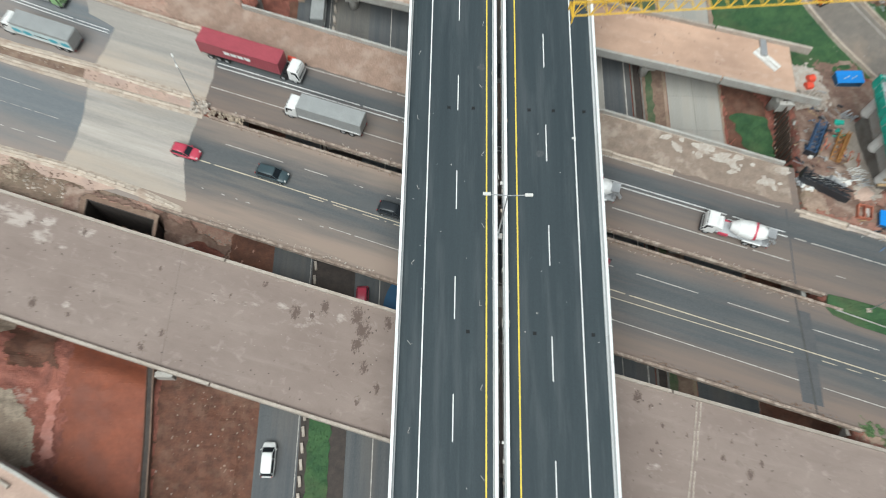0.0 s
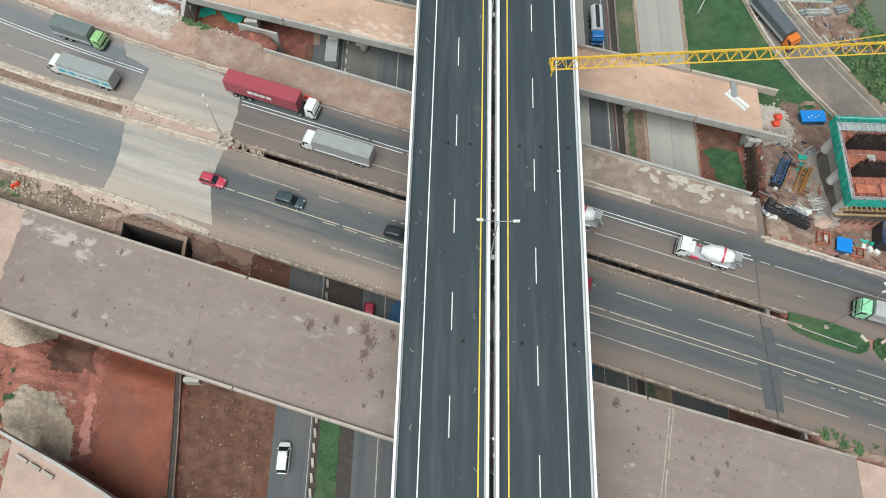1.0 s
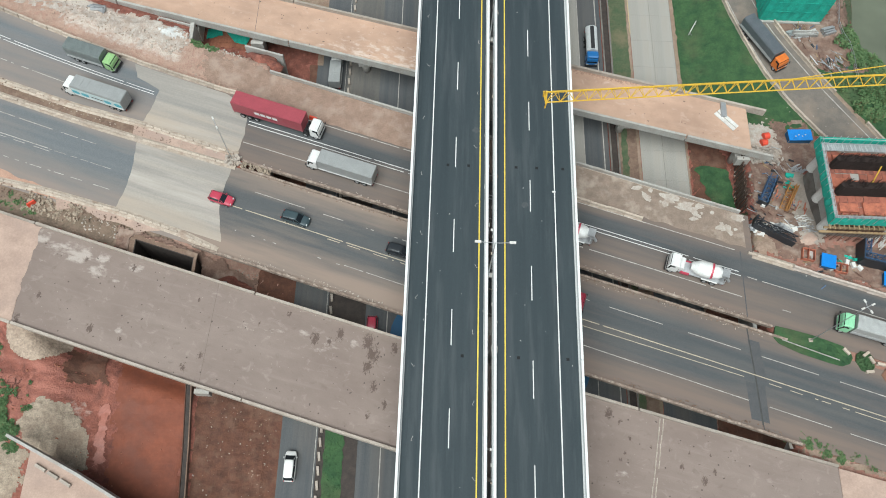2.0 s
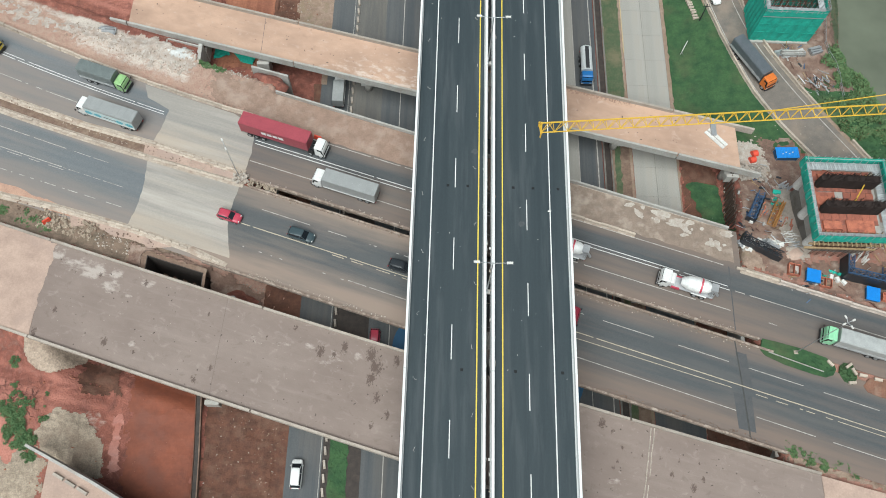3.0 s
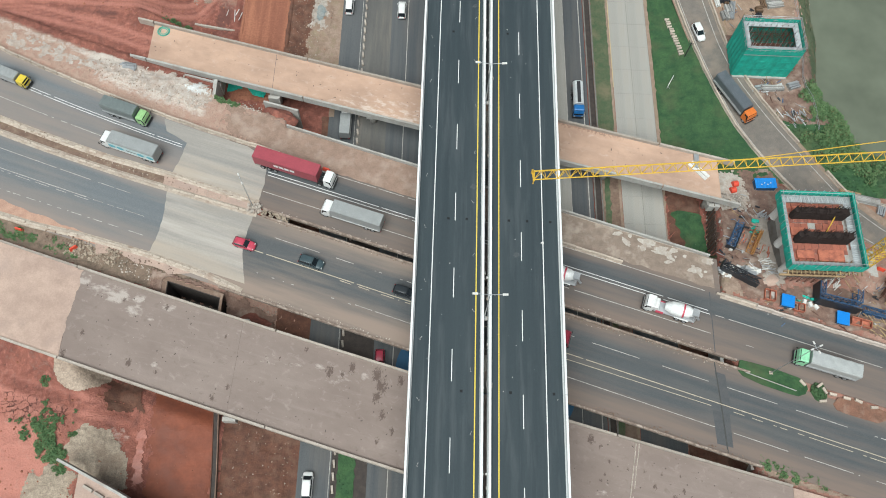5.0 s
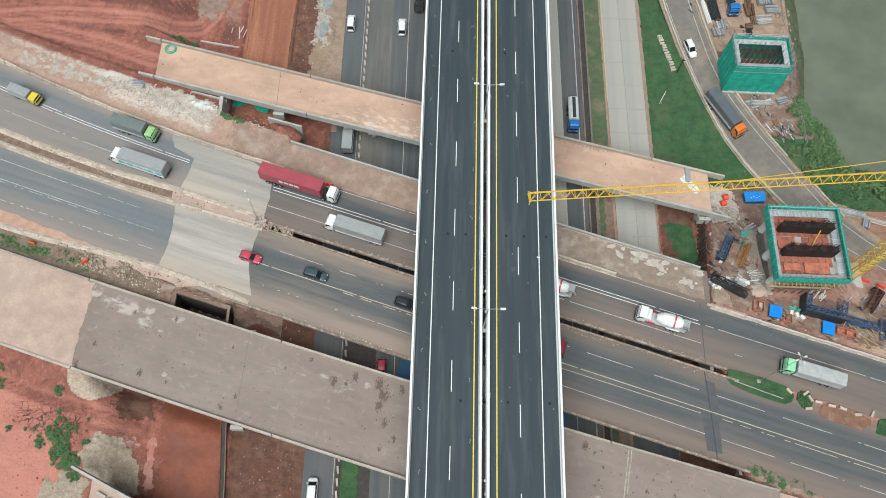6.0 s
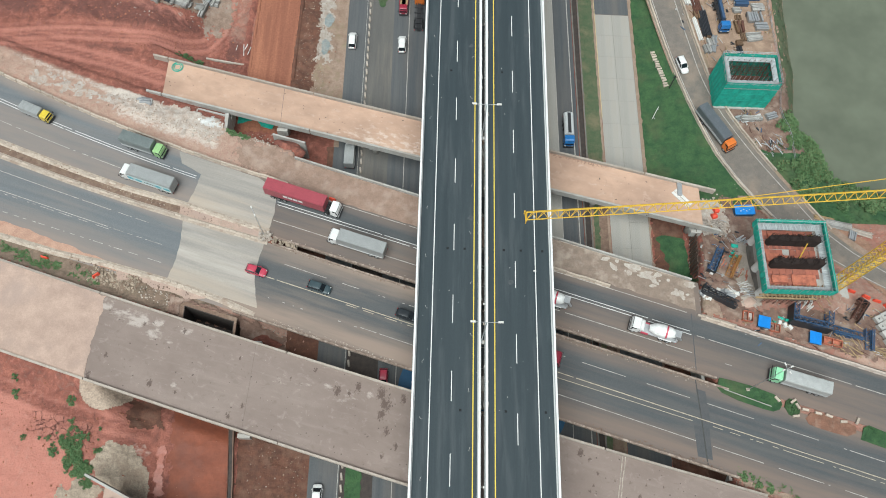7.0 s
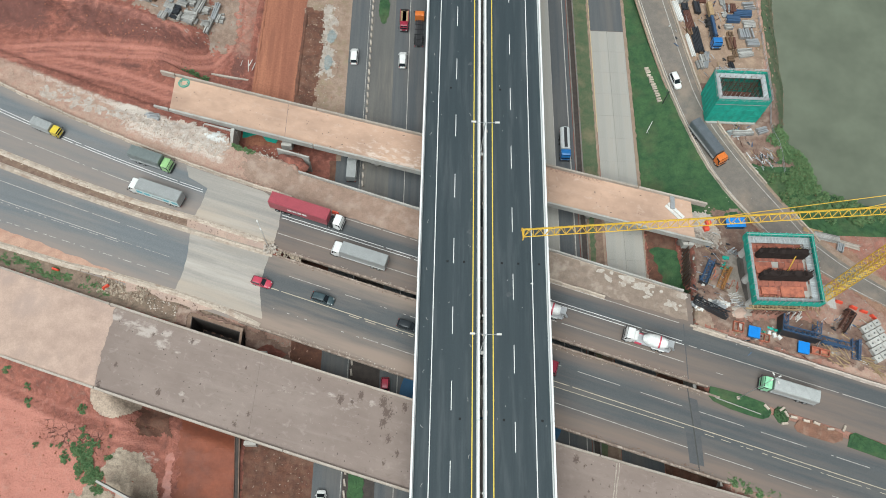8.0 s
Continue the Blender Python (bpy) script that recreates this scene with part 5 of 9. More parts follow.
for y in (-135, -95, -55, -14.5, 30.5, 75, 120, 160, 200, 240, 280):
    s = Shape().side([(-10.5, 16.3), (-10.5, 15.3), (-4.5, 13.6), (4.5, 13.6), (10.5, 15.3), (10.5, 16.3)], y - 1.3, y + 1.3)
    part("pier_head", s, CONCRETE, viaduct)
    part("pier_column", Shape().prism([(4.4 * math.cos(a), y + 1.2 * math.sin(a)) for a in np.linspace(0, 2 * math.pi, 20, endpoint=False)],
                                      LOW_Z - 1, 13.7), CONCRETE, viaduct)
for x in (-8.9, 8.9):
    part("edge_line", Shape().box(x - 0.078, Y0, DECK_Z - 0.02, x + 0.078, Y1, DECK_Z + 0.006), WHITE_LINE, viaduct)
for x in (-1.85, 1.75):
    part("edge_line", Shape().box(x - 0.088, Y0, DECK_Z - 0.02, x + 0.088, Y1, DECK_Z + 0.006), YELLOW_LINE, viaduct)
dash = Shape().box(-0.065, -5.0, -0.02, 0.065, 0.0, 0.006).mesh("lane_dash", WHITE_LINE)
for k in range(-9, 22):
    for x, y in ((-5.4, -0.1 + 13.3 * k), (5.4, 6.5 + 13.3 * k)):
        o = part("lane_dash", dash, None, viaduct)
        o.matrix_basis = pose(x, y, DECK_Z)
# faint paint scribbles, drain covers and scuffs on the asphalt
scrib = Shape().box(-0.03, -0.3, -0.02, 0.02, 0.3, 0.005).box(0.02, -0.30, -0.02, 0.2, -0.25, 0.005).mesh("survey_mark", WORN_LINE)
for k, y in enumerate(np.arange(-40, 80, 4.7)):
    o = part("survey_mark", scrib, None, viaduct)
    o.matrix_basis = pose((-10.2, -2.4)[k % 2] + 0.2 * math.sin(k), y, DECK_Z, 0, 0, 40 * math.sin(k * 1.9))
cover = Shape().box(-0.22, -0.22, -0.02, 0.22, 0.22, 0.008, 0.02).mesh("drain_cover", paint("black_grating", (0.006, 0.007, 0.008), 0.8))
for y, xs in ((8.5, (-6.5, -3.5, 3.4, 6.4, 10.2)), (-19.8, (-3.9, 3.5, 10.0)), (46, (-6.5, 3.4))):
    for x in xs:
        o = part("drain_cover", cover, None, viaduct)
        o.matrix_basis = pose(x, y, DECK_Z)
rl = random.Random(31)
for k in range(34):
    # lumps of set concrete and litter in the slot between the barriers
    y = rl.uniform(-60, 110)
    u = rl.choice((-0.56, -0.12))
    part("mortar_lump", Shape().box(u, y, DECK_Z - 0.3, u + rl.uniform(0.1, 0.22), y + rl.uniform(0.15, 0.7), DECK_Z + rl.uniform(-0.05, 0.15), 0.04), CONCRETE, viaduct)
for k in range(70):
    # pale crumbs of mortar and torn sheet along both barriers
    y, u = rl.uniform(-60, 110), rl.choice((-1.16, -0.62, -0.1, 0.0, 0.66, 0.7))
    d = rl.uniform(0.05, 0.16)
    part("mortar_lump", Shape().box(u - d, y, DECK_Z - 0.02, u + d, y + rl.uniform(0.1, 0.5), DECK_Z + rl.uniform(0.05, 0.3), 0.03), rl.choice((CONCRETE_PALE, CONCRETE, KERB)), viaduct)
rv = random.Random(61)
for k in range(60):
    # small pale spatters and dark drips on the asphalt
    x, y = rv.choice((-1, 1)) * rv.uniform(2.2, 11.0), rv.uniform(-50, 100)
    part("spatter", blotch(x, y, DECK_Z, rv.uniform(0.04, 0.11), x + y, rv.uniform(0.6, 2.0), rv.uniform(0, 3), 7), rv.choice((WORN_LINE, SCUFF_PALE, CHASSIS)), viaduct)
SCUFF = mat("dusty_scuff", (0.085, 0.092, 0.096), (0.055, 0.065, 0.07), 0.85, 0.4, 0.1, 0.1)
for x, y, r, k in ((-2.4, 14.5, 0.9, 1.1), (4.6, 2.5, 1.0, 1.1), (-2.6, 52, 0.8, 1.2), (8.4, 55, 0.8, 1.4), (-6.2, 63, 0.7, 1.0)):
    part("scuff", blotch(x, y, DECK_Z, r * 0.6, x + y, k, 0.3), SCUFF, viaduct)
s = Shape().box(8.55, 4.6, DECK_Z + 0.007, 9.05, 4.85, DECK_Z + 0.14, 0.03)
solid("concrete_block", s, CONCRETE_PALE, "small white concrete block on the edge line", "block")
# blue-painted floor round the viaduct's pier, seen in the gap between toll bridge and ramp
s = Shape()
s.prism([(1.3 + 16.1 * math.copysign(abs(math.cos(a)) ** 0.4, math.cos(a)), -13.6 + 8.6 * math.copysign(abs(math.sin(a)) ** 0.7, math.sin(a))) for a in np.linspace(0.01, 2 * math.pi + 0.01, 40, endpoint=False)], LOW_Z - 0.1, LOW_Z + 0.12)
solid("pier_plinth", s, BLUE_DARK, "rounded low pier plinth painted dull blue", "pier base")


# ---- street lamps on the viaduct ----
def deck_lamp():
    lamp = thing("street_lamp", "slim grey twin-arm street lamp on the viaduct median", "street lamp", group="viaduct lamps")
    part("pole", Shape().tube((0, 0, 0), (0, 0, 11.2), 0.11, 8, 0.06), STEEL, lamp)
    part("base_plate", Shape().box(-0.22, -0.22, 0, 0.22, 0.22, 0.06), STEEL, lamp)
    for d in (-1, 1):
        arm = part("arm", Shape().tube((0, 0, 11.1), (d * 1.9, 0, 11.35), 0.05, 6), STEEL, lamp)
        part("lamp_head", Shape().side([(d * 1.75, 11.33), (d * 2.55, 11.4), (d * 2.55, 11.52), (d * 1.75, 11.48)][::d], -0.18, 0.18, 0.04), CONCRETE_PALE, lamp, "white lamp head")
    return lamp


for y in (-8.3, 31.1, 70.5, 110, 149, 188, -47.6, -87, -126):
    part("lamp_plinth", Shape().box(-0.62, y - 0.3, DECK_Z - 0.4, 0.1, y + 0.3, DECK_Z - 0.002), CONCRETE, viaduct)
lamp = deck_lamp()
for k, y in enumerate((-8.3, 31.1, 70.5, 110, 149, 188, -47.6, -87, -126)):
    m = pose(-0.55, y, DECK_Z)
    if k == 0:
        lamp.matrix_basis = m
    else:
        copy_thing(lamp, m)


def mast_lamp(x, y, z, h, heads, label, turn=0.4, reach=1.1):
    lamp = thing("street_lamp", label, "street lamp", x, y, z)
    part("plinth", Shape().box(-0.35, -0.35, -0.4, 0.35, 0.35, 0.3, 0.05), KERB, lamp)
    part("pole", Shape().tube((0, 0, 0.3), (0, 0, h), 0.075, 8, 0.035), STEEL, lamp)
    for k in range(heads):
        a = 2 * math.pi * k / heads + turn
        c, t = math.cos(a), math.sin(a)
        part("arm", Shape().tube((0, 0, h - 0.3), (c * reach, t * reach, h), 0.05, 6), STEEL, lamp)
        o = part("lamp_head", Shape().box(-0.26, -0.13, -0.06, 0.26, 0.13, 0.06, 0.04), CONCRETE_PALE, lamp)
        o.matrix_basis = pose(c * (reach + 0.2), t * (reach + 0.2), h + 0.02, 0, 0, math.degrees(a))
    return lamp


mast_lamp(49.6, -12.0, 6.3, 16.6, 4, "tall grey mast lamp on the grassy median", 0.4, 0.6)
mast_lamp(-41.8, 15.4, 6.4, 11.5, 2, "grey median lamp beside stacked rubble", -1.1, 0.7)


# ---- vehicles ----
WHEELS = {}


def add_wheel(root, x, y, r, w):
    key = (r, w)
    if key not in WHEELS:
        tyre = Shape().tube((0, -w / 2, 0), (0, w / 2, 0), r, 16).mesh("wheel", RUBBER)
        rim = Shape().tube((0, -w / 2 - 0.012, 0), (0, w / 2 + 0.012, 0), r * 0.58, 10).mesh("rim", STEEL)
        WHEELS[key] = tyre, rim
    tyre, rim = WHEELS[key]
    o = part("wheel", tyre, None, root)
    o.matrix_basis = pose(x, y, r)
    part("rim", rim, None, o)


PAINTS = {}


def coat(name, c):
    if name not in PAINTS:
        PAINTS[name] = paint(name + "_vehicle_paint", c, 0.3)
    return PAINTS[name]


RED, WHITE_P, BLACK_P = ("red", (0.50, 0.06, 0.10)), ("white", (0.80, 0.80, 0.78)), ("black", (0.025, 0.03, 0.035))
NAVY, SILVER, GREEN_P = ("slate", (0.05, 0.075, 0.085)), ("silver", (0.45, 0.46, 0.47)), ("green", (0.33, 0.55, 0.24))
YELLOW_P, ORANGE_P, BLUE_P = ("yellow", (0.72, 0.55, 0.06)), ("orange", (0.72, 0.20, 0.04)), ("blue", (0.03, 0.17, 0.45))
MINT, MAROON = ("mint", (0.33, 0.70, 0.42)), ("maroon", (0.30, 0.025, 0.05))


def loft(stations, section):
    """A closed skin through cross-sections: each station gives x and what section() needs for its ring of (y, z)."""
    s, n = Shape(), 0
    rings = []
    for x, *values in stations:
        half = section(*values)
        rings.append([(x, y, z) for y, z in half] + [(x, -y, z) for y, z in half[::-1]])
    n = len(rings[0])
    fs = [(i * n + j, (i + 1) * n + j, (i + 1) * n + (j + 1) % n, i * n + (j + 1) % n) for i in range(len(rings) - 1) for j in range(n)]
    last = (len(rings) - 1) * n
    return s.add([v for ring in rings for v in ring], fs + [tuple(range(n)), tuple(range(last + n - 1, last - 1, -1))])


def car(label, c, x, y, z, yaw, L=4.4, W=1.75, H=1.65, category="car"):
    r = thing("car" if category == "car" else "van", label, category, x, y, z, yaw, group="traffic")
    p, h, w = coat(*c), L / 2, W / 2
    nose = 0.75 if category == "van" else 1.2
    body = loft([(-h, 0.72 * w, 0.45, 0.80), (-h + 0.08, 0.86 * w, 0.36, 0.96), (-h + 0.3, 0.95 * w, 0.30, 1.02), (-h + 0.9, w, 0.27, 1.03), (0, w, 0.26, 1.0), (h - nose, 0.99 * w, 0.27, 0.98),
                 (h - 0.62, 0.97 * w, 0.28, 0.90), (h - 0.28, 0.90 * w, 0.30, 0.79), (h - 0.08, 0.76 * w, 0.36, 0.68), (h, 0.58 * w, 0.42, 0.58)],
                lambda a, lo, hi: [(0.86 * a, lo), (a, lo + 0.14 * (hi - lo)), (a, hi - 0.3 * (hi - lo)), (0.95 * a, hi - 0.1 * (hi - lo)), (0.82 * a, hi - 0.02), (0.4 * a, hi + 0.02)])
    part("body", body, p, r, smooth=True)
    front, rear = h - nose - 0.72, -h + 0.45
    glass = loft([(-h + 0.13, 0.80 * w, 1.0), (rear, 0.86 * w, H - 0.10), (0, 0.88 * w, H - 0.02), (front, 0.86 * w, H - 0.07), (h - nose + 0.02, 0.84 * w, 0.99)],
                 lambda a, hi: [(a + 0.04, 0.94), (a * (1 - 0.17 * (hi - 0.95)), hi - 0.12 * (hi - 0.94)), (a * 0.72, hi)])
    part("window", glass, GLASS, r, "dark tinted glass")
    roof = loft([(rear - 0.02, 0.60 * w, H - 0.09), (rear + 0.12, 0.72 * w, H - 0.05), (0, 0.76 * w, H + 0.015), (front - 0.1, 0.73 * w, H - 0.03), (front + 0.03, 0.62 * w, H - 0.07)],
                lambda a, hi: [(a, hi - 0.07), (a, hi - 0.015), (0.75 * a, hi + 0.01), (0.3 * a, hi + 0.022)])
    part("roof", roof, p, r, smooth=True)
    for k in (-1, 1):
        part("pillar", Shape().tube((h - nose - 0.02, k * 0.84 * w, 0.97), (front, k * 0.73 * w, H - 0.09), 0.045, 4), p, r)
        for xa in (0.0, -h + 0.4):
            part("pillar", Shape().tube((xa, k * 0.93 * w, 0.97), (xa + 0.05, k * 0.76 * w, H - 0.06), 0.045, 4), p, r)
        part("headlight", Shape().box(h - 0.34, k * (w - 0.32) - 0.16, 0.60, h - 0.1, k * (w - 0.32) + 0.16, 0.79, 0.04), LAMP_GLASS, r)
        part("tail_light", Shape().box(-h - 0.005, k * (w - 0.24) - 0.10, 0.70, -h + 0.16, k * (w - 0.24) + 0.10, 0.98, 0.03), TAIL, r)
        part("mirror", Shape().box(h - nose - 0.35, k * (w + 0.08) - 0.09, 0.94, h - nose - 0.18, k * (w + 0.08) + 0.09, 1.10, 0.03), p, r)
        for xa in (-h + 0.8, h - 0.85):
            add_wheel(r, xa, k * (w - 0.09), 0.32, 0.22)
    return r


def cab(r, p, x, w, H, long=1.75):
    """A forward-control cab whose back is at x."""
    shell = loft([(x, 0.95 * w, H - 0.06), (x + 0.12, w, H), (x + long - 0.62, w, H + 0.02), (x + long - 0.36, 0.99 * w, H - 0.08), (x + long - 0.14, 0.97 * w, H - 0.42),
                  (x + long + 0.0, 0.96 * w, 1.35), (x + long + 0.03, 0.93 * w, 1.1)],
                 lambda a, hi: [(0.95 * a, 0.55), (a, 0.75), (0.98 * a, 0.55 + 0.8 * (hi - 0.55)), (0.93 * a, hi - 0.05), (0.80 * a, hi)])
    part("cab", shell, p, r, smooth=False)
    part("windscreen", Shape().side([(x + long - 0.02, 1.38), (x + long + 0.03, 1.38), (x + long - 0.30, H - 0.10), (x + long - 0.36, H - 0.12)], -w + 0.14, w - 0.14, 0.05),
         GLASS, r, "dark sloping windscreen")
    part("bumper", Shape().box(x + long - 0.1, -w - 0.02, 0.42, x + long + 0.14, w + 0.02, 0.80, 0.04), CHASSIS, r)
    part("roof_visor", Shape().box(x + 0.25, -w + 0.35, H, x + long - 0.7, w - 0.35, H + 0.06, 0.05), p, r)
    for k in (-1, 1):
        part("side_window", Shape().side([(x + 0.55, 1.42), (x + long - 0.15, 1.42), (x + long - 0.34, H - 0.28), (x + 0.55, H - 0.28)],
                                         k * (w - 0.045) - 0.025, k * (w - 0.045) + 0.025), GLASS, r)
        part("headlight", Shape().box(x + long + 0.0, k * (w - 0.32) - 0.2, 0.85, x + long + 0.07, k * (w - 0.32) + 0.2, 1.08, 0.02), LAMP_GLASS, r)
        m = part("mirror", Shape().box(x + long - 0.05, k * (w + 0.22) - 0.09, 1.55, x + long + 0.1, k * (w + 0.22) + 0.09, 2.0, 0.03), CHASSIS, r)




def truck(label, c, kind, x, y, z, yaw, L=8.5, W=2.3, H=2.55, load=("grey", (0.30, 0.31, 0.31)), floor=1.15, top=3.4):
    r = thing("mixer_truck" if kind == "mixer" else "truck", label, "truck", x, y, z, yaw, group="traffic")
    h, w = L / 2, W / 2
    p, q = coat(*c), coat(*load)
    back = h - 1.95
    cab(r, p, back, w - 0.05, H)
    part("chassis", Shape().box(-h + 0.1, -0.45, 0.62, back + 1.0, 0.45, 0.95), CHASSIS, r)
    a, b = -h, back - (1.15 if kind == "container" else 0.18)
    if kind in ("box", "wing", "tarp", "striped", "flat"):
        part("bed", Shape().box(a, -w, floor - 0.2, b, w, floor), CHASSIS if kind != "flat" else WOOD, r)
    if kind in ("box", "wing"):
        t = top
        part("cargo_box", Shape().side([(a, floor), (b, floor), (b, t - 0.12), (b - 0.1, t), (a + 0.1, t), (a, t - 0.12)], -w, w, 0.03), q, r)
        for xa in np.arange(a + 0.8, b - 0.3, 1.15):
            part("roof_rib", Shape().box(xa - 0.03, -w + 0.1, t - 0.01, xa + 0.03, w - 0.1, t + 0.025), q, r)
        for k in (-1, 1):
            part("side_skirt", Shape().box(a + 0.2, k * w - 0.03, floor - 0.05, b - 0.2, k * w + 0.03, floor + 0.28), coat(*WHITE_P), r)
        if kind == "wing":
            for k in (-1, 1):
                part("side_panel", Shape().box(a + 0.15, k * (w + 0.012) - 0.01, floor + 0.3, b - 0.15, k * (w + 0.012) + 0.01, t - 0.5), coat("pale_teal", (0.58, 0.70, 0.71)), r, "pale teal-white side panel")
                n = 10
                for u in (0.10, 0.30, 0.74, 0.92):
                    xa = a + (b - a) * u
                    s = Shape().side([(xa + 0.75 * math.cos(2 * math.pi * i / n), floor + 0.95 + 0.45 * math.sin(2 * math.pi * i / n)) for i in range(n)],
                                     k * (w + 0.03) - 0.008, k * (w + 0.03) + 0.008)
                    part("logo_swirl", s, coat("teal", (0.05, 0.40, 0.50)), r, "plain teal swirl")
                part("lettering_bar", Shape().box(a + (b - a) * 0.38, k * (w + 0.03) - 0.008, floor + 0.85, a + (b - a) * 0.62, k * (w + 0.03) + 0.008, floor + 1.05), CHASSIS, r)
    if kind == "tarp":
        arch = [(-w, floor), (w, floor), (w, top - 0.3), (w * 0.86, top - 0.06), (0, top), (-w * 0.86, top - 0.06), (-w, top - 0.3)]
        s = Shape()
        n = len(arch)
        xs = np.arange(a, b + 0.01, (b - a) / 9)
        vs = [(xa, u * (0.985 if i % 2 else 1.0), v - (0.07 if i % 2 and v > floor else 0) + 0.03 * math.sin(i * 2.3 + u * 3)) for i, xa in enumerate(xs) for u, v in arch]
        s.add(vs, [(i * n + j, (i + 1) * n + j, (i + 1) * n + (j + 1) % n, i * n + (j + 1) % n) for i in range(len(xs) - 1) for j in range(n)]
              + [tuple(range(n)), tuple(range((len(xs) - 1) * n, len(xs) * n))])
        part("tarpaulin", s, q, r, "taut tarpaulin over hoops")
        for k in (-1, 1):
            part("side_board", Shape().box(a, k * w - 0.04, floor, b, k * w + 0.04, floor + 0.55), coat("board_grey", (0.42, 0.43, 0.43)), r)
    if kind in ("striped", "flat"):
        tall = 1.5 if kind == "striped" else 0.5
        for k in (-1, 1):
            part("side_board", Shape().box(a, k * w - 0.05, floor, b, k * w + 0.05, floor + tall), coat(*WHITE_P) if kind == "striped" else q, r)
        part("tail_board", Shape().box(a - 0.04, -w, floor, a + 0.04, w, floor + tall + (0.5 if kind == "striped" else 0)), CHASSIS, r)
        part("head_board", Shape().box(b - 0.04, -w, floor, b + 0.04, w, floor + tall + 0.2), CHASSIS, r)
        if kind == "striped":
            part("load_cover", Shape().side([(a + 0.1, floor + 0.1), (b - 0.1, floor + 0.1), (b - 0.1, floor + tall - 0.05), (a + 0.1, floor + tall - 0.05)], -w + 0.06, w - 0.06), q, r, "maroon load sheet")
            part("cover_stripe", Shape().box(a + 0.12, -0.32, floor + tall - 0.06, b - 0.12, 0.32, floor + tall - 0.03), coat(*WHITE_P), r, "white stripe along the sheet")
        elif load[0] == "cargo":
            part("load", Shape().box(a + 0.1, -w + 0.1, floor, b - 0.1, w - 0.1, floor + 0.35, 0.1), RUST, r)
    if kind == "container":
        part("trailer_bed", Shape().box(a, -1.15, 1.15, b + 0.2, 1.15, 1.35), CHASSIS, r)
        box_ = Shape().box(a, -1.22, 1.36, b, 1.22, 3.9)
        c_ = part("container", box_, q, r, "red shipping container")
        rib = Shape().box(-0.07, -1.255, 1.45, 0.07, 1.255, 3.8).mesh("corrugation", q)
        for xa in np.arange(a + 0.35, b - 0.2, 0.42):
            part("corrugation", rib, None, c_).matrix_basis = pose(xa, 0, 0)
        for k in (-1, 1):
            part("roof_rail", Shape().box(a, k * 1.18 - 0.06, 3.86, b, k * 1.18 + 0.06, 3.95), q, c_)
            for u in (0.33, 0.415, 0.50, 0.585):
                part("logo_bar", Shape().box(a + (b - a) * u, k * 1.285 - 0.01, 2.5, a + (b - a) * (u + 0.07), k * 1.285 + 0.01, 3.2), coat(*WHITE_P), c_, "plain white bar")
            part("logo_bar", Shape().box(a + (b - a) * 0.42, k * 1.285 - 0.01, 2.1, a + (b - a) * 0.64, k * 1.285 + 0.01, 2.35), coat(*MAROON), c_)
    if kind == "mixer":
        prof = [(-h + 0.7, 0.6), (-h + 1.4, 1.02), (-h + 2.9, 1.28), (-h + 4.4, 1.15), (-h + 5.5, 0.6)]
        s = Shape()
        for (xa, ra), (xb, rb) in zip(prof, prof[1:]):
            za, zb = 2.75 - 0.13 * (xa + h - 0.9), 2.75 - 0.13 * (xb + h - 0.9)
            s.tube((xa, 0, za), (xb, 0, zb), ra, 18, rb)
        part("drum", s, coat(*WHITE_P), r, "white mixing drum", smooth=False)
        part("drum_stripe", Shape().tube((-h + 2.2, 0, 2.58), (-h + 2.5, 0, 2.54), 1.24, 18, 1.27), coat(*RED), r, "red stripe round the drum")
        part("hopper", Shape().box(-h - 0.05, -0.55, 2.6, -h + 0.85, 0.55, 3.45, -0.12), STEEL, r)
        part("chute", Shape().tube((-h + 0.2, 0, 2.5), (-h - 0.75, 0.25, 1.3), 0.22, 8), STEEL, r)
        part("water_tank", Shape().tube((back - 0.45, -0.95, 1.9), (back - 0.45, 0.95, 1.9), 0.42, 12), coat(*WHITE_P), r)
        part("frame", Shape().box(-h + 0.1, -1.0, 0.95, back - 0.1, 1.0, 1.2), coat(*SILVER), r)
        for k in (-1, 1):
            part("tool_box", Shape().box(back - 1.9, k * 1.0 - 0.14, 0.8, back - 0.5, k * 1.0 + 0.14, 1.25, 0.03), coat(*RED), r, "red side box")
            part("ladder", Shape().tube((-h + 0.25, k * 0.85, 1.3), (-h + 0.5, k * 0.6, 3.3), 0.05, 5).tube((-h - 0.1, k * 0.85, 1.3), (-h + 0.1, k * 0.6, 3.3), 0.05, 5)
                 .tube((-h - 0.05, k * 0.8, 2.0), (-h + 0.3, k * 0.8, 2.0), 0.04, 5).tube((-h, k * 0.72, 2.7), (-h + 0.4, k * 0.72, 2.7), 0.04, 5), STEEL, r)
            part("mudguard", Shape().box(-h + 0.9, k * 1.0 - 0.18, 1.05, -h + 3.4, k * 1.0 + 0.18, 1.14, 0.03), coat(*WHITE_P), r)
        part("platform", Shape().box(-h + 0.0, -1.1, 1.25, -h + 0.7, 1.1, 1.4), STEEL, r)
    if kind == "tank":
        s = Shape()
        n = 14
        ring = [(w * 0.96 * math.cos(2 * math.pi * i / n), 2.1 + 0.85 * math.sin(2 * math.pi * i / n)) for i in range(n)]
        s.add([(a, u, v) for u, v in ring] + [(b, u, v) for u, v in ring],
              [(i, (i + 1) % n, n + (i + 1) % n, n + i) for i in range(n)] + [tuple(range(n)), tuple(range(2 * n - 1, n - 1, -1))])
        part("tank", s, q, r, smooth=False)
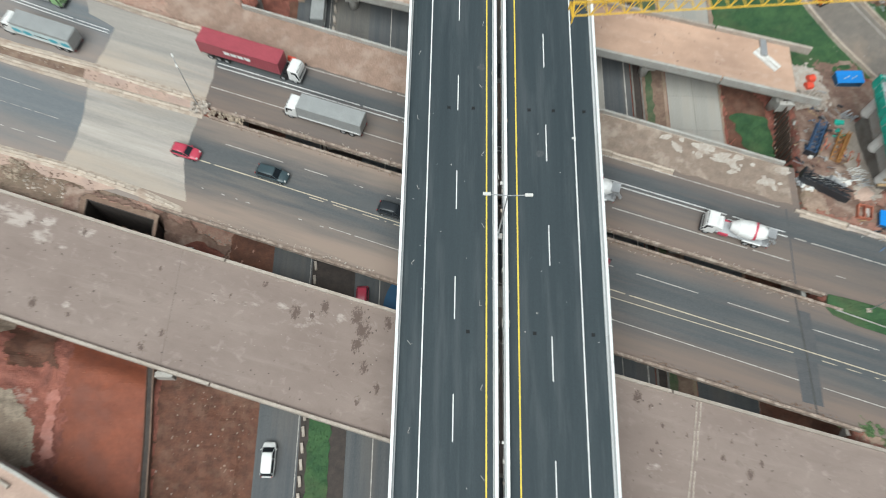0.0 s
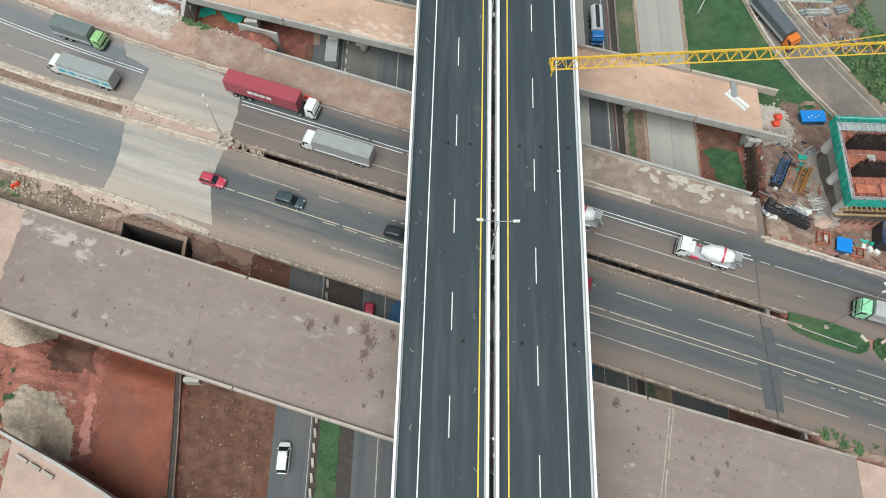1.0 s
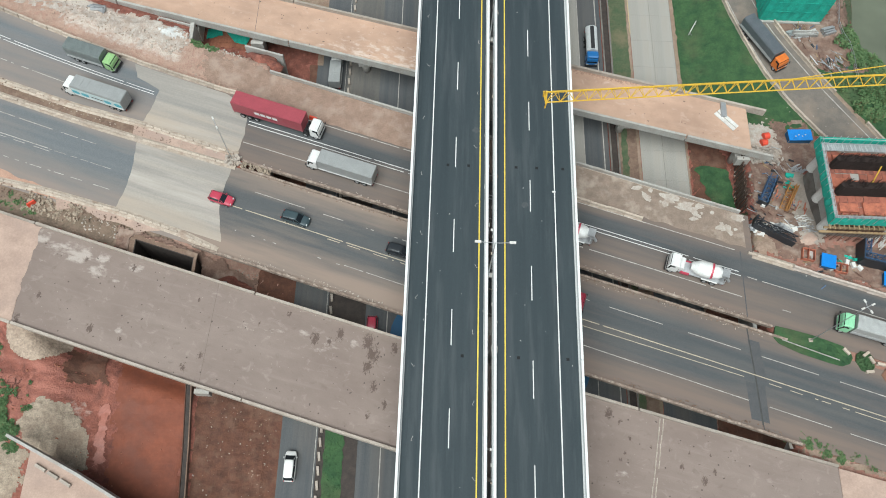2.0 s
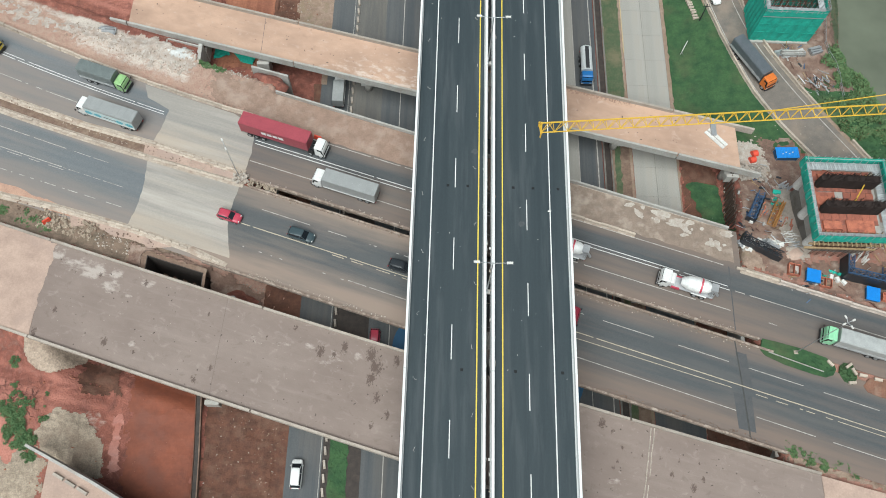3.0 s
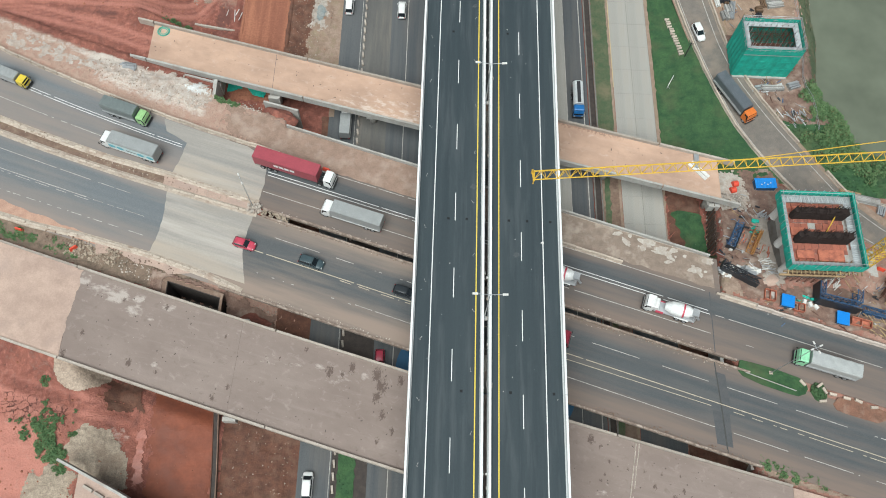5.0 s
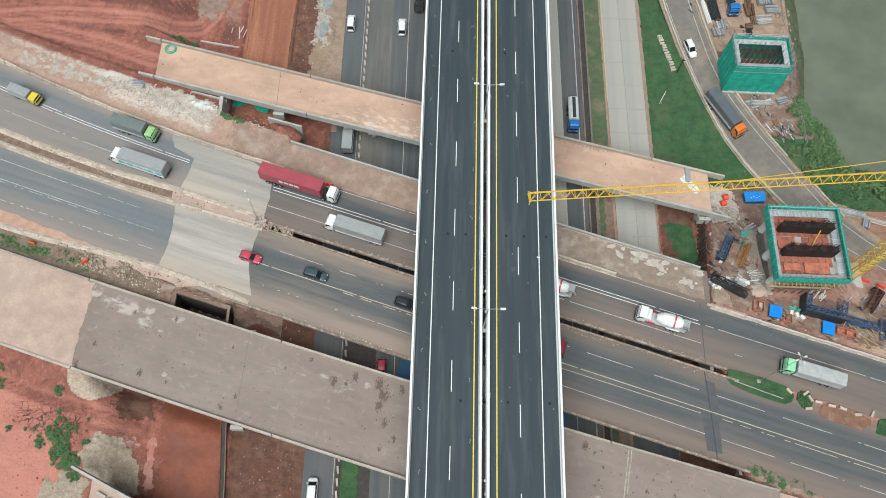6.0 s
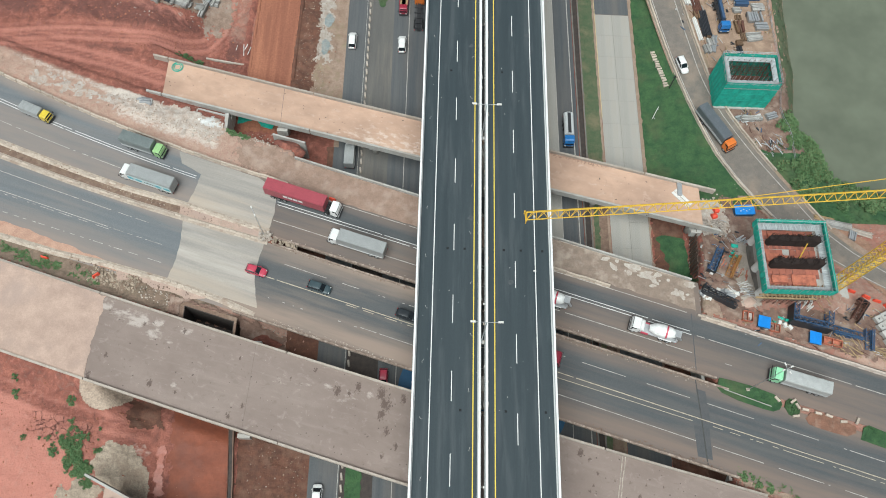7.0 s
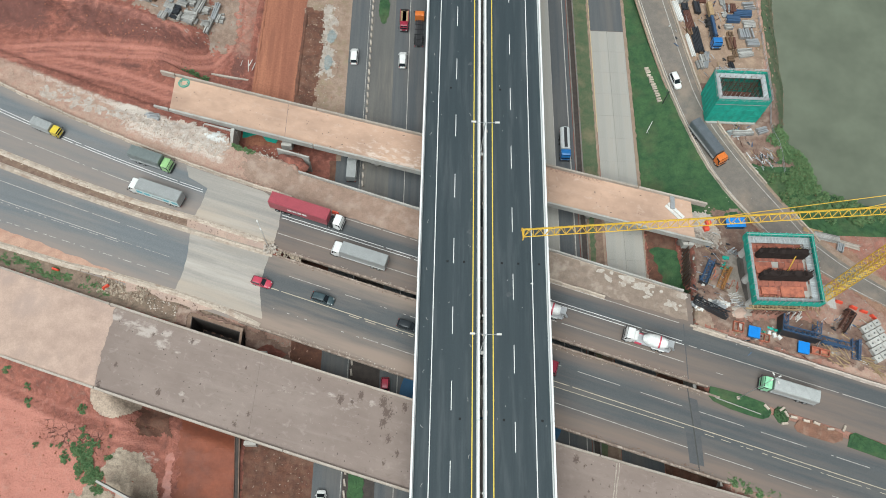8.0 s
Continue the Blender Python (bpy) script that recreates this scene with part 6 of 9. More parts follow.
        part("walkway", Shape().box(a + 0.2, -0.35, 2.93, b - 0.2, 0.35, 3.0), CHASSIS, r)
    if kind == "frame":
        for k in (-1, 1):
            part("side_rail", Shape().box(a, k * 0.75 - 0.08, 1.0, b, k * 0.75 + 0.08, 1.25), CHASSIS, r)
        for xa in np.arange(a + 0.3, b, 1.5):
            part("cross_member", Shape().box(xa - 0.08, -1.1, 1.02, xa + 0.08, 1.1, 1.2), CHASSIS, r)
    rear = [-h + 1.5, -h + 2.75] if L > 7.5 else [-h + 1.3]
    if L > 13:
        rear += [-h + 4.0, back - 0.9]
    for k in (-1, 1):
        part("tail_light", Shape().box(-h - 0.03, k * (w - 0.25) - 0.15, 0.8, -h + 0.05, k * (w - 0.25) + 0.15, 0.95), TAIL, r)
        for xa in rear:
            add_wheel(r, xa, k * (w - 0.28), 0.5 if L > 7 else 0.4, 0.5)
        add_wheel(r, back + 0.95, k * (w - 0.2), 0.5 if L > 7 else 0.4, 0.28)
    return r


E_YAW, W_YAW = TOLL_DEG, TOLL_DEG + 180
GREY_T, DULL_T = ("grey_cover", (0.33, 0.34, 0.335)), ("green_grey_cover", (0.17, 0.195, 0.19))
T = TOLL_Z
truck("light truck with yellow cab and grey covered bed", YELLOW_P, "tarp", -90.6, 40.6, T, E_YAW - 5, 6.6, 2.0, 2.2, GREY_T, 0.95, 2.7)
truck("medium truck with green cab and dark grey tarpaulin", GREEN_P, "tarp", -67.6, 33.7, T, E_YAW - 1, 9.0, 2.4, 2.6, DULL_T, 1.15, 3.7)
truck("container truck with white cab and dark red container", WHITE_P, "container", -34.6, 22.9, T, E_YAW, 15.6, 2.44, 2.9, ("container_red", (0.36, 0.075, 0.095)))
truck("box truck with white cab and teal-marked side panels", WHITE_P, "wing", -65.6, 26.3, T, W_YAW - 1, 11.6, 2.45, 2.8, GREY_T, 1.15, 3.6)
truck("box truck with white cab and plain grey cargo box", WHITE_P, "box", -23.6, 13.9, T, W_YAW, 11.6, 2.45, 2.8, GREY_T, 1.15, 3.6)
truck("white concrete mixer truck with red drum stripe", WHITE_P, "mixer", 32.6, -1.6, T, W_YAW, 9.2, 2.4, 2.8)
truck("white concrete mixer truck partly under the viaduct", WHITE_P, "mixer", 12.3, 4.4, T, W_YAW, 9.2, 2.4, 2.8)
truck("truck with mint green cab and pale grey tarpaulin", MINT, "tarp", 58.6, -10.6, T, W_YAW + 1, 10.6, 2.45, 2.9, ("pale_cover", (0.42, 0.43, 0.42)), 1.15, 3.6)
truck("long truck with maroon cab and striped load sheet", MAROON, "striped", 9.6, -6.2, T, E_YAW, 11.8, 2.45, 2.8, ("maroon_sheet", (0.19, 0.075, 0.07)))
car("bright red hatchback on the toll road", RED, -42.4, 8.0, T, E_YAW, 4.1, 1.75, 1.55)
car("dark slate multi-purpose car with grey roof", NAVY, -30.2, 5.0, T, E_YAW, 4.6, 1.8, 1.7)
car("black multi-purpose car near the viaduct", BLACK_P, -13.3, 0.0, T, E_YAW, 4.6, 1.8, 1.75)
# lower roads
truck("small grey box truck on the lower road", WHITE_P, "box", -27.2, 38.0, LOW_Z, 90, 6.8, 2.1, 2.3, GREY_T, 0.95, 2.9)
car("red car on the shaded lower road", RED, -17.6, -10.6, LOW_Z, -90, 4.3)
car("white van on the lower road beyond the wide ramp", WHITE_P, -28.4, -32.2, LOW_Z, 90, 4.5, 1.8, 1.9, "van")
car("white van driving away on the lower road", WHITE_P, -28.7, 67.8, LOW_Z, 90, 4.5, 1.8, 1.9, "van")
car("white van facing the bridges on the lower road", WHITE_P, -17.3, 67.3, LOW_Z, 90, 4.6, 1.85, 1.95, "van")
truck("small dark red open truck on the lower road", MAROON, "flat", -17.4, 78.5, LOW_Z, -90, 6.0, 2.0, 2.2, ("maroon", (0.30, 0.025, 0.05)), 0.95)
truck("orange-cab truck with bare black trailer frame", ORANGE_P, "frame", -13.7, 76.0, LOW_Z, 90, 9.6, 2.4, 2.7)
truck("blue-cab tank truck with white tank", BLUE_P, "tank", 20.0, 45.5, LOW_Z, -90, 7.6, 2.3, 2.6, ("tank_white", (0.62, 0.64, 0.64)))


def gz(x, y):
    """Height of the ground sheet at a place."""
    i, j = np.searchsorted(gx, x) - 1, np.searchsorted(gy, y) - 1
    u, v = (x - gx[i]) / (gx[i + 1] - gx[i]), (y - gy[j]) / (gy[j + 1] - gy[j])
    return float((Z[j, i] * (1 - u) + Z[j, i + 1] * u) * (1 - v) + (Z[j + 1, i] * (1 - u) + Z[j + 1, i + 1] * u) * v)


def sz(y):
    return float(np.interp(y, [p[1] for p in SERV_TOP[0]], [p[2] for p in SERV_TOP[0]]))


truck("long truck with orange cab and slate grey tarpaulin", ORANGE_P, "tarp", 51.9, 46.0, sz(46), -60, 11.5, 2.45, 2.8, ("slate_cover", (0.12, 0.135, 0.15)), 1.15, 3.5)
car("white multi-purpose car on the service road", WHITE_P, 46.4, 63.0, sz(63), -74, 4.5, 1.8, 1.75)
truck("blue truck crane parked in the storage yard", BLUE_P, "frame", 56.8, 77.5, gz(56.8, 77.5), -86, 10.0, 2.4, 2.7)
boom = thing("crane_boom", "blue and tan folded crane boom resting on a truck", "crane boom", 57.0, 78.0, gz(56.8, 77.5) + 1.25, -86)
part("boom_section", Shape().box(-6.5, -0.35, 0.0, 2.2, 0.35, 0.75, 0.04), BLUE_STEEL, boom)
part("boom_base", Shape().box(-7.5, -0.6, 0.0, -3.5, 0.6, 0.95, 0.08), WOOD, boom)

# ---- concrete barriers and kerb blocks ----
jersey_m = Shape().sweep([(-1.45, 0, 0), (1.45, 0, 0)], [(-0.36, -0.1), (-0.20, 0.3), (-0.17, 0.8), (0.17, 0.8), (0.20, 0.3), (0.36, -0.1)]).mesh("barrier_segment", KERB)


pale_jersey = jersey_m.copy()
pale_jersey.materials[0] = mat("dusty_pale_barrier", (0.58, 0.50, 0.44), (0.44, 0.37, 0.315), 0.92, 0.9, 0.2, 0.2, dirt=(0.30, 0.22, 0.18), dirt_size=1.5, dirt_amount=0.6)


def barrier_line(label, fn, x0, x1, z=None, step=3.0, name="road_barrier", gaps=(), data=jersey_m):
    root = thing(name, label, "barrier")
    for x in np.arange(x0, x1, step):
        if any(a < x < b for a, b in gaps):
            continue
        d = math.degrees(math.atan2(float(fn(x + 1) - fn(x - 1)), 2))
        o = part("barrier_segment", data, None, root)
        j = 0.5 * math.sin(x * 3.7)
        o.matrix_basis = pose(x, float(fn(x)) + 0.05 * math.sin(x * 1.3), (z if z is not None else TOLL_Z) - 0.02, 0, 0, d + j)
    return root


barrier_line("row of stained concrete road barriers beside the soil strip", lambda x: toll(x, 12.85), -118, -39, step=2.8)
barrier_line("row of pale concrete barriers along the site", lambda x: toll(x, 11.9), 50, 110, step=2.8, data=pale_jersey)
kerb_line("kerb_8", "row of dusty kerb blocks along the site edge", lambda x: toll(x, 12.1), 42.5, 49)
barrier_line("row of concrete barriers stored on the shoulder", lambda x: toll(x, 12.4), 15.5, 24, step=2.8)
block = Shape().box(-0.62, -0.24, 0, 0.62, 0.24, 0.42, 0.04).mesh("block", KERB)
for x, y, d in ((54.8, -13.6, -50), (57.7, -13.9, 35), (58.4, -14.8, -65), (57.8, -16.6, 5), (59.7, -15.4, -12), (62.0, -16.0, -12), (63.9, -16.4, -25),
                (66.4, -17.4, 0), (69.0, -17.2, 60)):
    o = tagged(new("concrete_block", block), "loose dusty concrete block on the median", "block", "median blocks")
    o.matrix_basis = pose(x, y, 6.36, 0, 0, d)
plastic = Shape().side([(-0.75, 0), (0.75, 0), (0.75, 0.25), (0.62, 0.9), (-0.62, 0.9), (-0.75, 0.25)], -0.22, 0.22, 0.1).mesh("plastic_barrier", ORANGE)
for k, (x, y) in enumerate(((-37.6, 25.2), (-34.8, 24.3), (-32.0, 23.5), (-29.2, 22.7))):
    o = tagged(new("plastic_barrier", plastic), "orange-red plastic road barrier at the shoulder edge", "barrier", "plastic barriers")
    o.matrix_basis = pose(x, y + 1.0, TOLL_Z - 0.01, 0, 0, TOLL_DEG + 4 * math.sin(k * 2))
for k, (x, y, d) in enumerate(((74.0, 8.8, -20), (76.6, 7.6, -25), (78.6, 6.8, -20), (80.2, 5.6, -50), (-96, 14.5, -20), (-83, 9.6, -15), (-72.5, 6.2, 40))):
    o = tagged(new("plastic_barrier", plastic), "orange-red plastic barrier on bare soil", "barrier", "plastic barriers")
    o.matrix_basis = pose(x, y, gz(x, y) - 0.02, 0, 0, d)


def serv_barrier(label, pts, d, ya, yb):
    root = thing("road_barrier", label, "barrier")
    P = [Vector(p) for p in pts]
    y = ya
    while y < yb:
        x = float(np.interp(y, [p.y for p in P], [p.x for p in P]))
        x2 = float(np.interp(y + 2, [p.y for p in P], [p.x for p in P]))
        z = float(np.interp(y, [p.y for p in P], [p.z for p in P]))
        o = part("barrier_segment", jersey_m, None, root)
        o.matrix_basis = pose(x + d, y, z - 0.12, 0, 0, math.degrees(math.atan2(2, x2 - x)) + 2 * math.sin(y))
        y += 2.9 * 2 / math.hypot(2, x2 - x)


serv_barrier("row of pale concrete barriers beside the grass", SERV_TOP[0], -0.35, 27, 112)
serv_barrier("row of pale concrete barriers around the storage yard", SERV_TOP[1], 0.35, 38, 112)
serv_barrier("short row of concrete barriers beside the bushes", SERV_TOP[1], 0.6, 24.5, 31)
tile = Shape().box(-0.6, -0.24, 0, 0.6, 0.24, 0.3, 0.03).mesh("concrete_block", KERB)
rb = random.Random(29)
for k in range(15):
    o = tagged(new("concrete_block", tile), "pale concrete block laid out on the grass", "block", "blocks on grass")
    x, y = 40.6 + 0.15 * k + rb.uniform(-0.12, 0.12), 67.6 - 0.68 * k + rb.uniform(-0.08, 0.08)
    o.matrix_basis = pose(x, y, gz(x, y) + 0.02, 0, 0, 4 + rb.gauss(0, 6))


# ---- tower crane ----
def lattice(s, p, q, side_v, up_v, w, hgt, bay, r=0.07, tri=False):
    """Chords and diagonals between p and q; a triangle (two below, one above) or a square section."""
    p, q = Vector(p), Vector(q)
    n = max(1, round((q - p).length / bay))
    sv, uv = Vector(side_v) * w / 2, Vector(up_v) * hgt
    corners = [-sv, sv, uv] if tri else [-sv - uv / 2, sv - uv / 2, sv + uv / 2, -sv + uv / 2]
    for c in corners:
        s.tube(p + c, q + c, r, 5)
    m = len(corners)
    for i in range(n):
        a, b = p.lerp(q, i / n), p.lerp(q, (i + 1) / n)
        mid = p.lerp(q, (i + 0.5) / n)
        for j in range(m):
            k = (j + 1) % m
            if tri and j > 0:
                top, low = (2, 1) if j == 1 else (2, 0)
                s.tube(a + corners[low], mid + corners[2], r * 0.6, 4)
                s.tube(mid + corners[2], b + corners[low], r * 0.6, 4)
            else:
                s.tube(a + corners[j], b + corners[k] if i % 2 else b + corners[k], r * 0.6, 4)
                s.tube(a + corners[j], a + corners[k], r * 0.6, 4)
    return s


TX, TY = 70.6, 9.8
crane = thing("tower_crane", "yellow lattice tower crane with a long jib", "crane")
base_z = gz(TX, TY)
part("base_block", Shape().box(TX - 2.6, TY - 2.6, base_z - 0.6, TX + 2.6, TY + 2.6, base_z + 0.4), CONCRETE, crane)
part("mast", lattice(Shape(), (TX, TY, base_z + 0.4), (TX, TY, 45.2), (1, 0, 0), (0, 1, 0), 1.9, 1.9, 1.9, 0.10), CRANE, crane)
part("slewing_ring", Shape().tube((TX, TY, 45.2), (TX, TY, 46.2), 1.5, 16), CRANE, crane)
part("operator_cab", Shape().box(TX + 1.0, TY - 2.6, 44.9, TX + 2.4, TY - 1.1, 47.0, 0.1), GLASS, crane)
tip, head = Vector((3.6, 2.75, 46.6)), Vector((TX, TY, 46.6))
along = (head - tip).normalized()
across = Vector((-along.y, along.x, 0))
part("jib", lattice(Shape(), tip, head, across, (0, 0, 1), 1.25, 1.1, 1.55, 0.075, tri=True), CRANE, crane)
part("jib_end", Shape().tube(tip - across * 0.8, tip + across * 0.8, 0.14, 6).tube(tip - across * 0.6, tip + Vector((0, 0, 1.15)), 0.1, 5)
     .tube(tip + across * 0.6, tip + Vector((0, 0, 1.15)), 0.1, 5).tube(tip - across * 0.75, tip - across * 0.75 - Vector((0, 0, 0.9)), 0.09, 5)
     .tube(tip + across * 0.75, tip + across * 0.75 - Vector((0, 0, 0.9)), 0.09, 5), CRANE, crane)
part("tower_head", lattice(Shape(), head + Vector((0, 0, 0.4)), head + Vector((0, 0, 8.0)), (1, 0, 0), (0, 1, 0), 1.3, 1.3, 1.6, 0.08), CRANE, crane)
peak = head + Vector((0, 0, 8.0))
for d in (27.5, 51.0):
    a = tip + along * d + Vector((0, 0, 1.1))
    part("tie_rod", Shape().tube(a, peak, 0.055, 5), CRANE, crane)
part("counter_jib", lattice(Shape(), head, head + along * 16, across, (0, 0, 1), 1.3, 1.0, 1.6, 0.08, tri=True), CRANE, crane)
part("counterweight", Shape().prism([tuple((head + along * u + across * v).xy) for u, v in ((13, -1), (16, -1), (16, 1), (13, 1))], 44.2, 46.5), CONCRETE, crane)
part("tie_rod", Shape().tube(head + along * 14, peak, 0.055, 5), CRANE, crane)


# ---- bridge piers under construction ----
def net_panel(p, q, z0, z1, bulge=0.12, n=10):
    """A sagging net sheet with pole folds between two upright lines."""
    p, q = Vector(p), Vector(q)
    d = (q - p)
    nrm = Vector((d.y, -d.x, 0)).normalized()
    s = Shape()
    rows = 4
    vs = []
    for back in (0.0, -0.05):
        for j in range(rows + 1):
            for i in range(n * 2 + 1):
                u, v = i / (n * 2), j / rows
                b = bulge * (0.5 - 0.5 * math.cos(2 * math.pi * u * n)) * math.sin(math.pi * min(1, v + 0.15)) + 0.04 * math.sin(i * 2.1 + j)
                pt = p + d * u + nrm * (b + back)
                vs.append((pt.x, pt.y, z0 + (z1 - z0) * v + (0.05 * math.sin(i * 1.7) if j == rows else 0)))
    w, base = n * 2 + 1, (rows + 1) * (n * 2 + 1)
    fs = []
    for layer in (0, base):
        for j in range(rows):
            for i in range(n * 2):
                k = layer + j * w + i
                fs.append((k, k + 1, k + w + 1, k + w))
    for i in range(n * 2):
        k = rows * w + i
        fs.append((k, k + 1, base + k + 1, base + k))
        fs.append((i, i + 1, base + i + 1, base + i))
    s.add(vs, fs)
    return s


def ring_floor(x0, y0, x1, y1, w, z0, z1):
    return (Shape().box(x0, y0, z0, x1, y0 + w, z1).box(x0, y1 - w, z0, x1, y1, z1)
            .box(x0, y0 + w, z0, x0 + w, y1 - w, z1).box(x1 - w, y0 + w, z0, x1, y1 - w, z1))


TIMBER_DARK = mat("weathered_brown_board", (0.20, 0.12, 0.065), (0.14, 0.085, 0.05), 0.9, 0.8, 0.1, 0.4, rand=0.4)
WALKWAY = mat("grey_walkway_sheet", (0.52, 0.55, 0.56), (0.33, 0.345, 0.35), 0.6, 0.7, 0.12, 0.2, dirt=(0.20, 0.13, 0.10), dirt_size=1.2, dirt_amount=0.5, rand=0.35)
DECKING = mat("red_brown_shuttering_ply", (0.44, 0.15, 0.095), (0.33, 0.105, 0.07), 0.8, 0.9, 0.15, 0.25, dirt=(0.14, 0.065, 0.05), dirt_size=1.4, dirt_amount=0.6, rand=0.3)


def pier_head(x0, y0, x1, y1, zb, zt, ground):
    """Wide pier head in formwork on round columns, with a netted working platform round its top."""
    r = thing("bridge_pier", "unfinished bridge pier head with green-netted platform and red formwork", "bridge pier")
    part("platform", ring_floor(x0, y0, x1, y1, 1.45, zb, zb + 0.06), WALKWAY, r, "grey steel platform sheet")
    lx, ly = x1 - x0, y1 - y0
    long_x = Shape().box(-0.6, -0.14, 0, 0.6, 0.14, 0.05).mesh("plank", WALKWAY)
    rp = random.Random(5)
    for k in range(int(ly / 0.34)):
        for x in (x0 + 0.8, x1 - 0.8):
            if rp.random() < 0.85:
                o = part("plank", long_x, None, r)
                o.matrix_basis = pose(x + rp.uniform(-0.1, 0.1), y0 + 0.3 + 0.34 * k, zb + 0.06, 0, 0, rp.uniform(-4, 4))
    for k in range(int(lx / 0.34)):
        for y in (y0 + 0.8, y1 - 0.8):
            if rp.random() < 0.85:
                o = part("plank", long_x, None, r)
                o.matrix_basis = pose(x0 + 0.3 + 0.34 * k, y + rp.uniform(-0.1, 0.1), zb + 0.07, 0, 0, 90 + rp.uniform(-4, 4))
    for p, q in (((x0, y0), (x1, y0)), ((x1, y0), (x1, y1)), ((x1, y1), (x0, y1)), ((x0, y1), (x0, y0))):
        p3, q3 = (*p, 0), (*q, 0)
        part("safety_net", net_panel(p3, q3, zb - 0.25, zt), NET, r, "green safety net")
        a, b = Vector((*p, zt)), Vector((*q, zt))
        inw = Vector((b.y - a.y, a.x - b.x, 0)).normalized() * -0.3
        top = Shape()
        top.add([a, b, b + inw - Vector((0, 0, 0.3)), a + inw - Vector((0, 0, 0.3))], [(0, 1, 2, 3)])
        top.add([a - Vector((0, 0, 0.05)), b - Vector((0, 0, 0.05)), b + inw - Vector((0, 0, 0.35)), a + inw - Vector((0, 0, 0.35))], [(3, 2, 1, 0)])
        part("net_flap", top, NET, r, "net folded inwards over the rail")
        for k in range(13):
            c = a.lerp(b, k / 12)
            part("rail_post", Shape().tube((c.x, c.y, zb), (c.x, c.y, zt + 0.45), 0.05, 5), STEEL, r)
        for z in (zb + 0.6, zt + 0.3):
            part("guard_rail", Shape().tube((*(a + inw * 1.5).xy, z), (*(b + inw * 1.5).xy, z), 0.045, 5), STEEL, r)
    ix0, ix1, iy0, iy1 = x0 + 1.4, x1 - 1.35, y0 + 1.3, y1 - 1.3
    part("concrete_core", Shape().box(ix0, iy0, zb - 4.5, ix1, iy1, zb - 0.75), CONCRETE, r)
    # shuttering boards of the deck
    ply = Shape().box(-0.61, -0.93, 0, 0.61, 0.93, 0.09, 0.015).mesh("deck_board", DECKING)
    for i in range(int((ix1 - ix0) / 1.25)):
        for j in range(6):
            if rp.random() < 0.07:
                continue
            o = part("deck_board", ply, None, r)
            o.matrix_basis = pose(ix0 + 0.65 + 1.25 * i, iy0 + 0.97 + (iy1 - iy0 - 1.94) / 5 * j, zb - 0.72 + rp.choice((0.0, 0.0, 0.06, 0.14)), rp.uniform(-2, 2), rp.uniform(-2, 2), rp.uniform(-4, 4))
    for x, y, lx_, ly_, h in ((0.8, 0.9, 3.0, 1.5, 0.5), (4.6, 0.5, 4.6, 2.2, 0.35), (0.3, 5.1, 2.6, 1.6, 0.6), (3.2, 5.3, 1.4, 1.0, 0.8), (5.6, 5.2, 2.6, 1.2, 0.55), (1.2, 9.4, 3.0, 1.4, 0.6), (4.6, 9.5, 3.6, 1.3, 0.45)):
        part("formwork", Shape().box(ix0 + x, iy0 + y, zb - 0.7, ix0 + x + lx_, iy0 + y + ly_, zb - 0.7 + h, 0.05), FORM, r, "red-brown formwork panel")
    # two long reinforcement cages with rounded ends
    for yc in (iy0 + 4.4, iy0 + 9.0):
        xa, xb, half = ix0 + 0.6, ix1 - 0.3, 0.55
        outline = [(xa + half - half * math.sin(t), yc - half * math.cos(t)) for t in np.linspace(0, math.pi, 9)][::-1] + [(xb, yc - half), (xb, yc + half)]
        # Solid near-black filler stands in for shade between the bars.
        part("cage_core", Shape().prism(outline, zb - 0.7, zb + 2.0), CAGE, r, "near-black filler inside the reinforcement cage")
        bars = Shape()
        n = 74
        for k in range(n):
            x = xa + 0.25 + (xb - xa - 0.3) * k / (n - 1)
            for off in (-half, -0.2, 0.2, half):
                top = zb + 2.1 + 0.2 * math.sin(k * 0.35) + rp.uniform(-0.2, 0.25)
                bars.tube((x, yc + off, zb - 0.7), (x + rp.uniform(0.0, 0.35), yc + off + rp.uniform(-0.1, 0.25), top + rp.choice((0.0, 0.0, 0.5))), 0.04, 4)
        for z in np.arange(zb - 0.4, zb + 1.9, 0.3):
            for off in (-half - 0.04, half + 0.04):
                bars.tube((xa + 0.3, yc + off, z), (xb, yc + off, z), 0.03, 4)
        part("rebar", bars, CAGE, r, kind="stuff")
    for k in range(4):
        part("shutter_board", Shape().box(x0 + 1.5, y0 + 0.9, zb - 4.6 + k * 1.05, x1 - 2.5, y0 + 1.05, zb - 3.7 + k * 1.05), TIMBER_DARK, r)
    part("pile_cap", Shape().box(x0 + 2.2, y0 + 1.5, ground - 0.5, x1 - 1.0, y1 - 1.2, 8.2, 0.1), GIRDER, r)
    for y in (y0 + 1.6, y0 + (y1 - y0) * 0.47, y1 - 2):
        for x in (x0 + 1.5, x1 - 1.6):
            part("column", Shape().tube((x, y, 8.3), (x, y, zb - 1.0), 0.8, 18), CONCRETE_PALE, r, "white round column", smooth=False)
    for k in range(18):
        x = x0 + 0.2 + (x1 - x0 - 0.4) * k / 17
        part("bracket", Shape().box(x - 0.08, y0 - 0.75, zb - 0.42, x + 0.08, y0 + 1.8, zb - 0.2), WOOD, r)
    for k in range(3):
        part("prop_beam", Shape().box(x0 + 0.5, y0 + 0.4, zb - 1.1 - 1.6 * k, x1 - 1, y0 + 0.7, zb - 0.8 - 1.6 * k), WOOD, r)
    scaf = Shape()
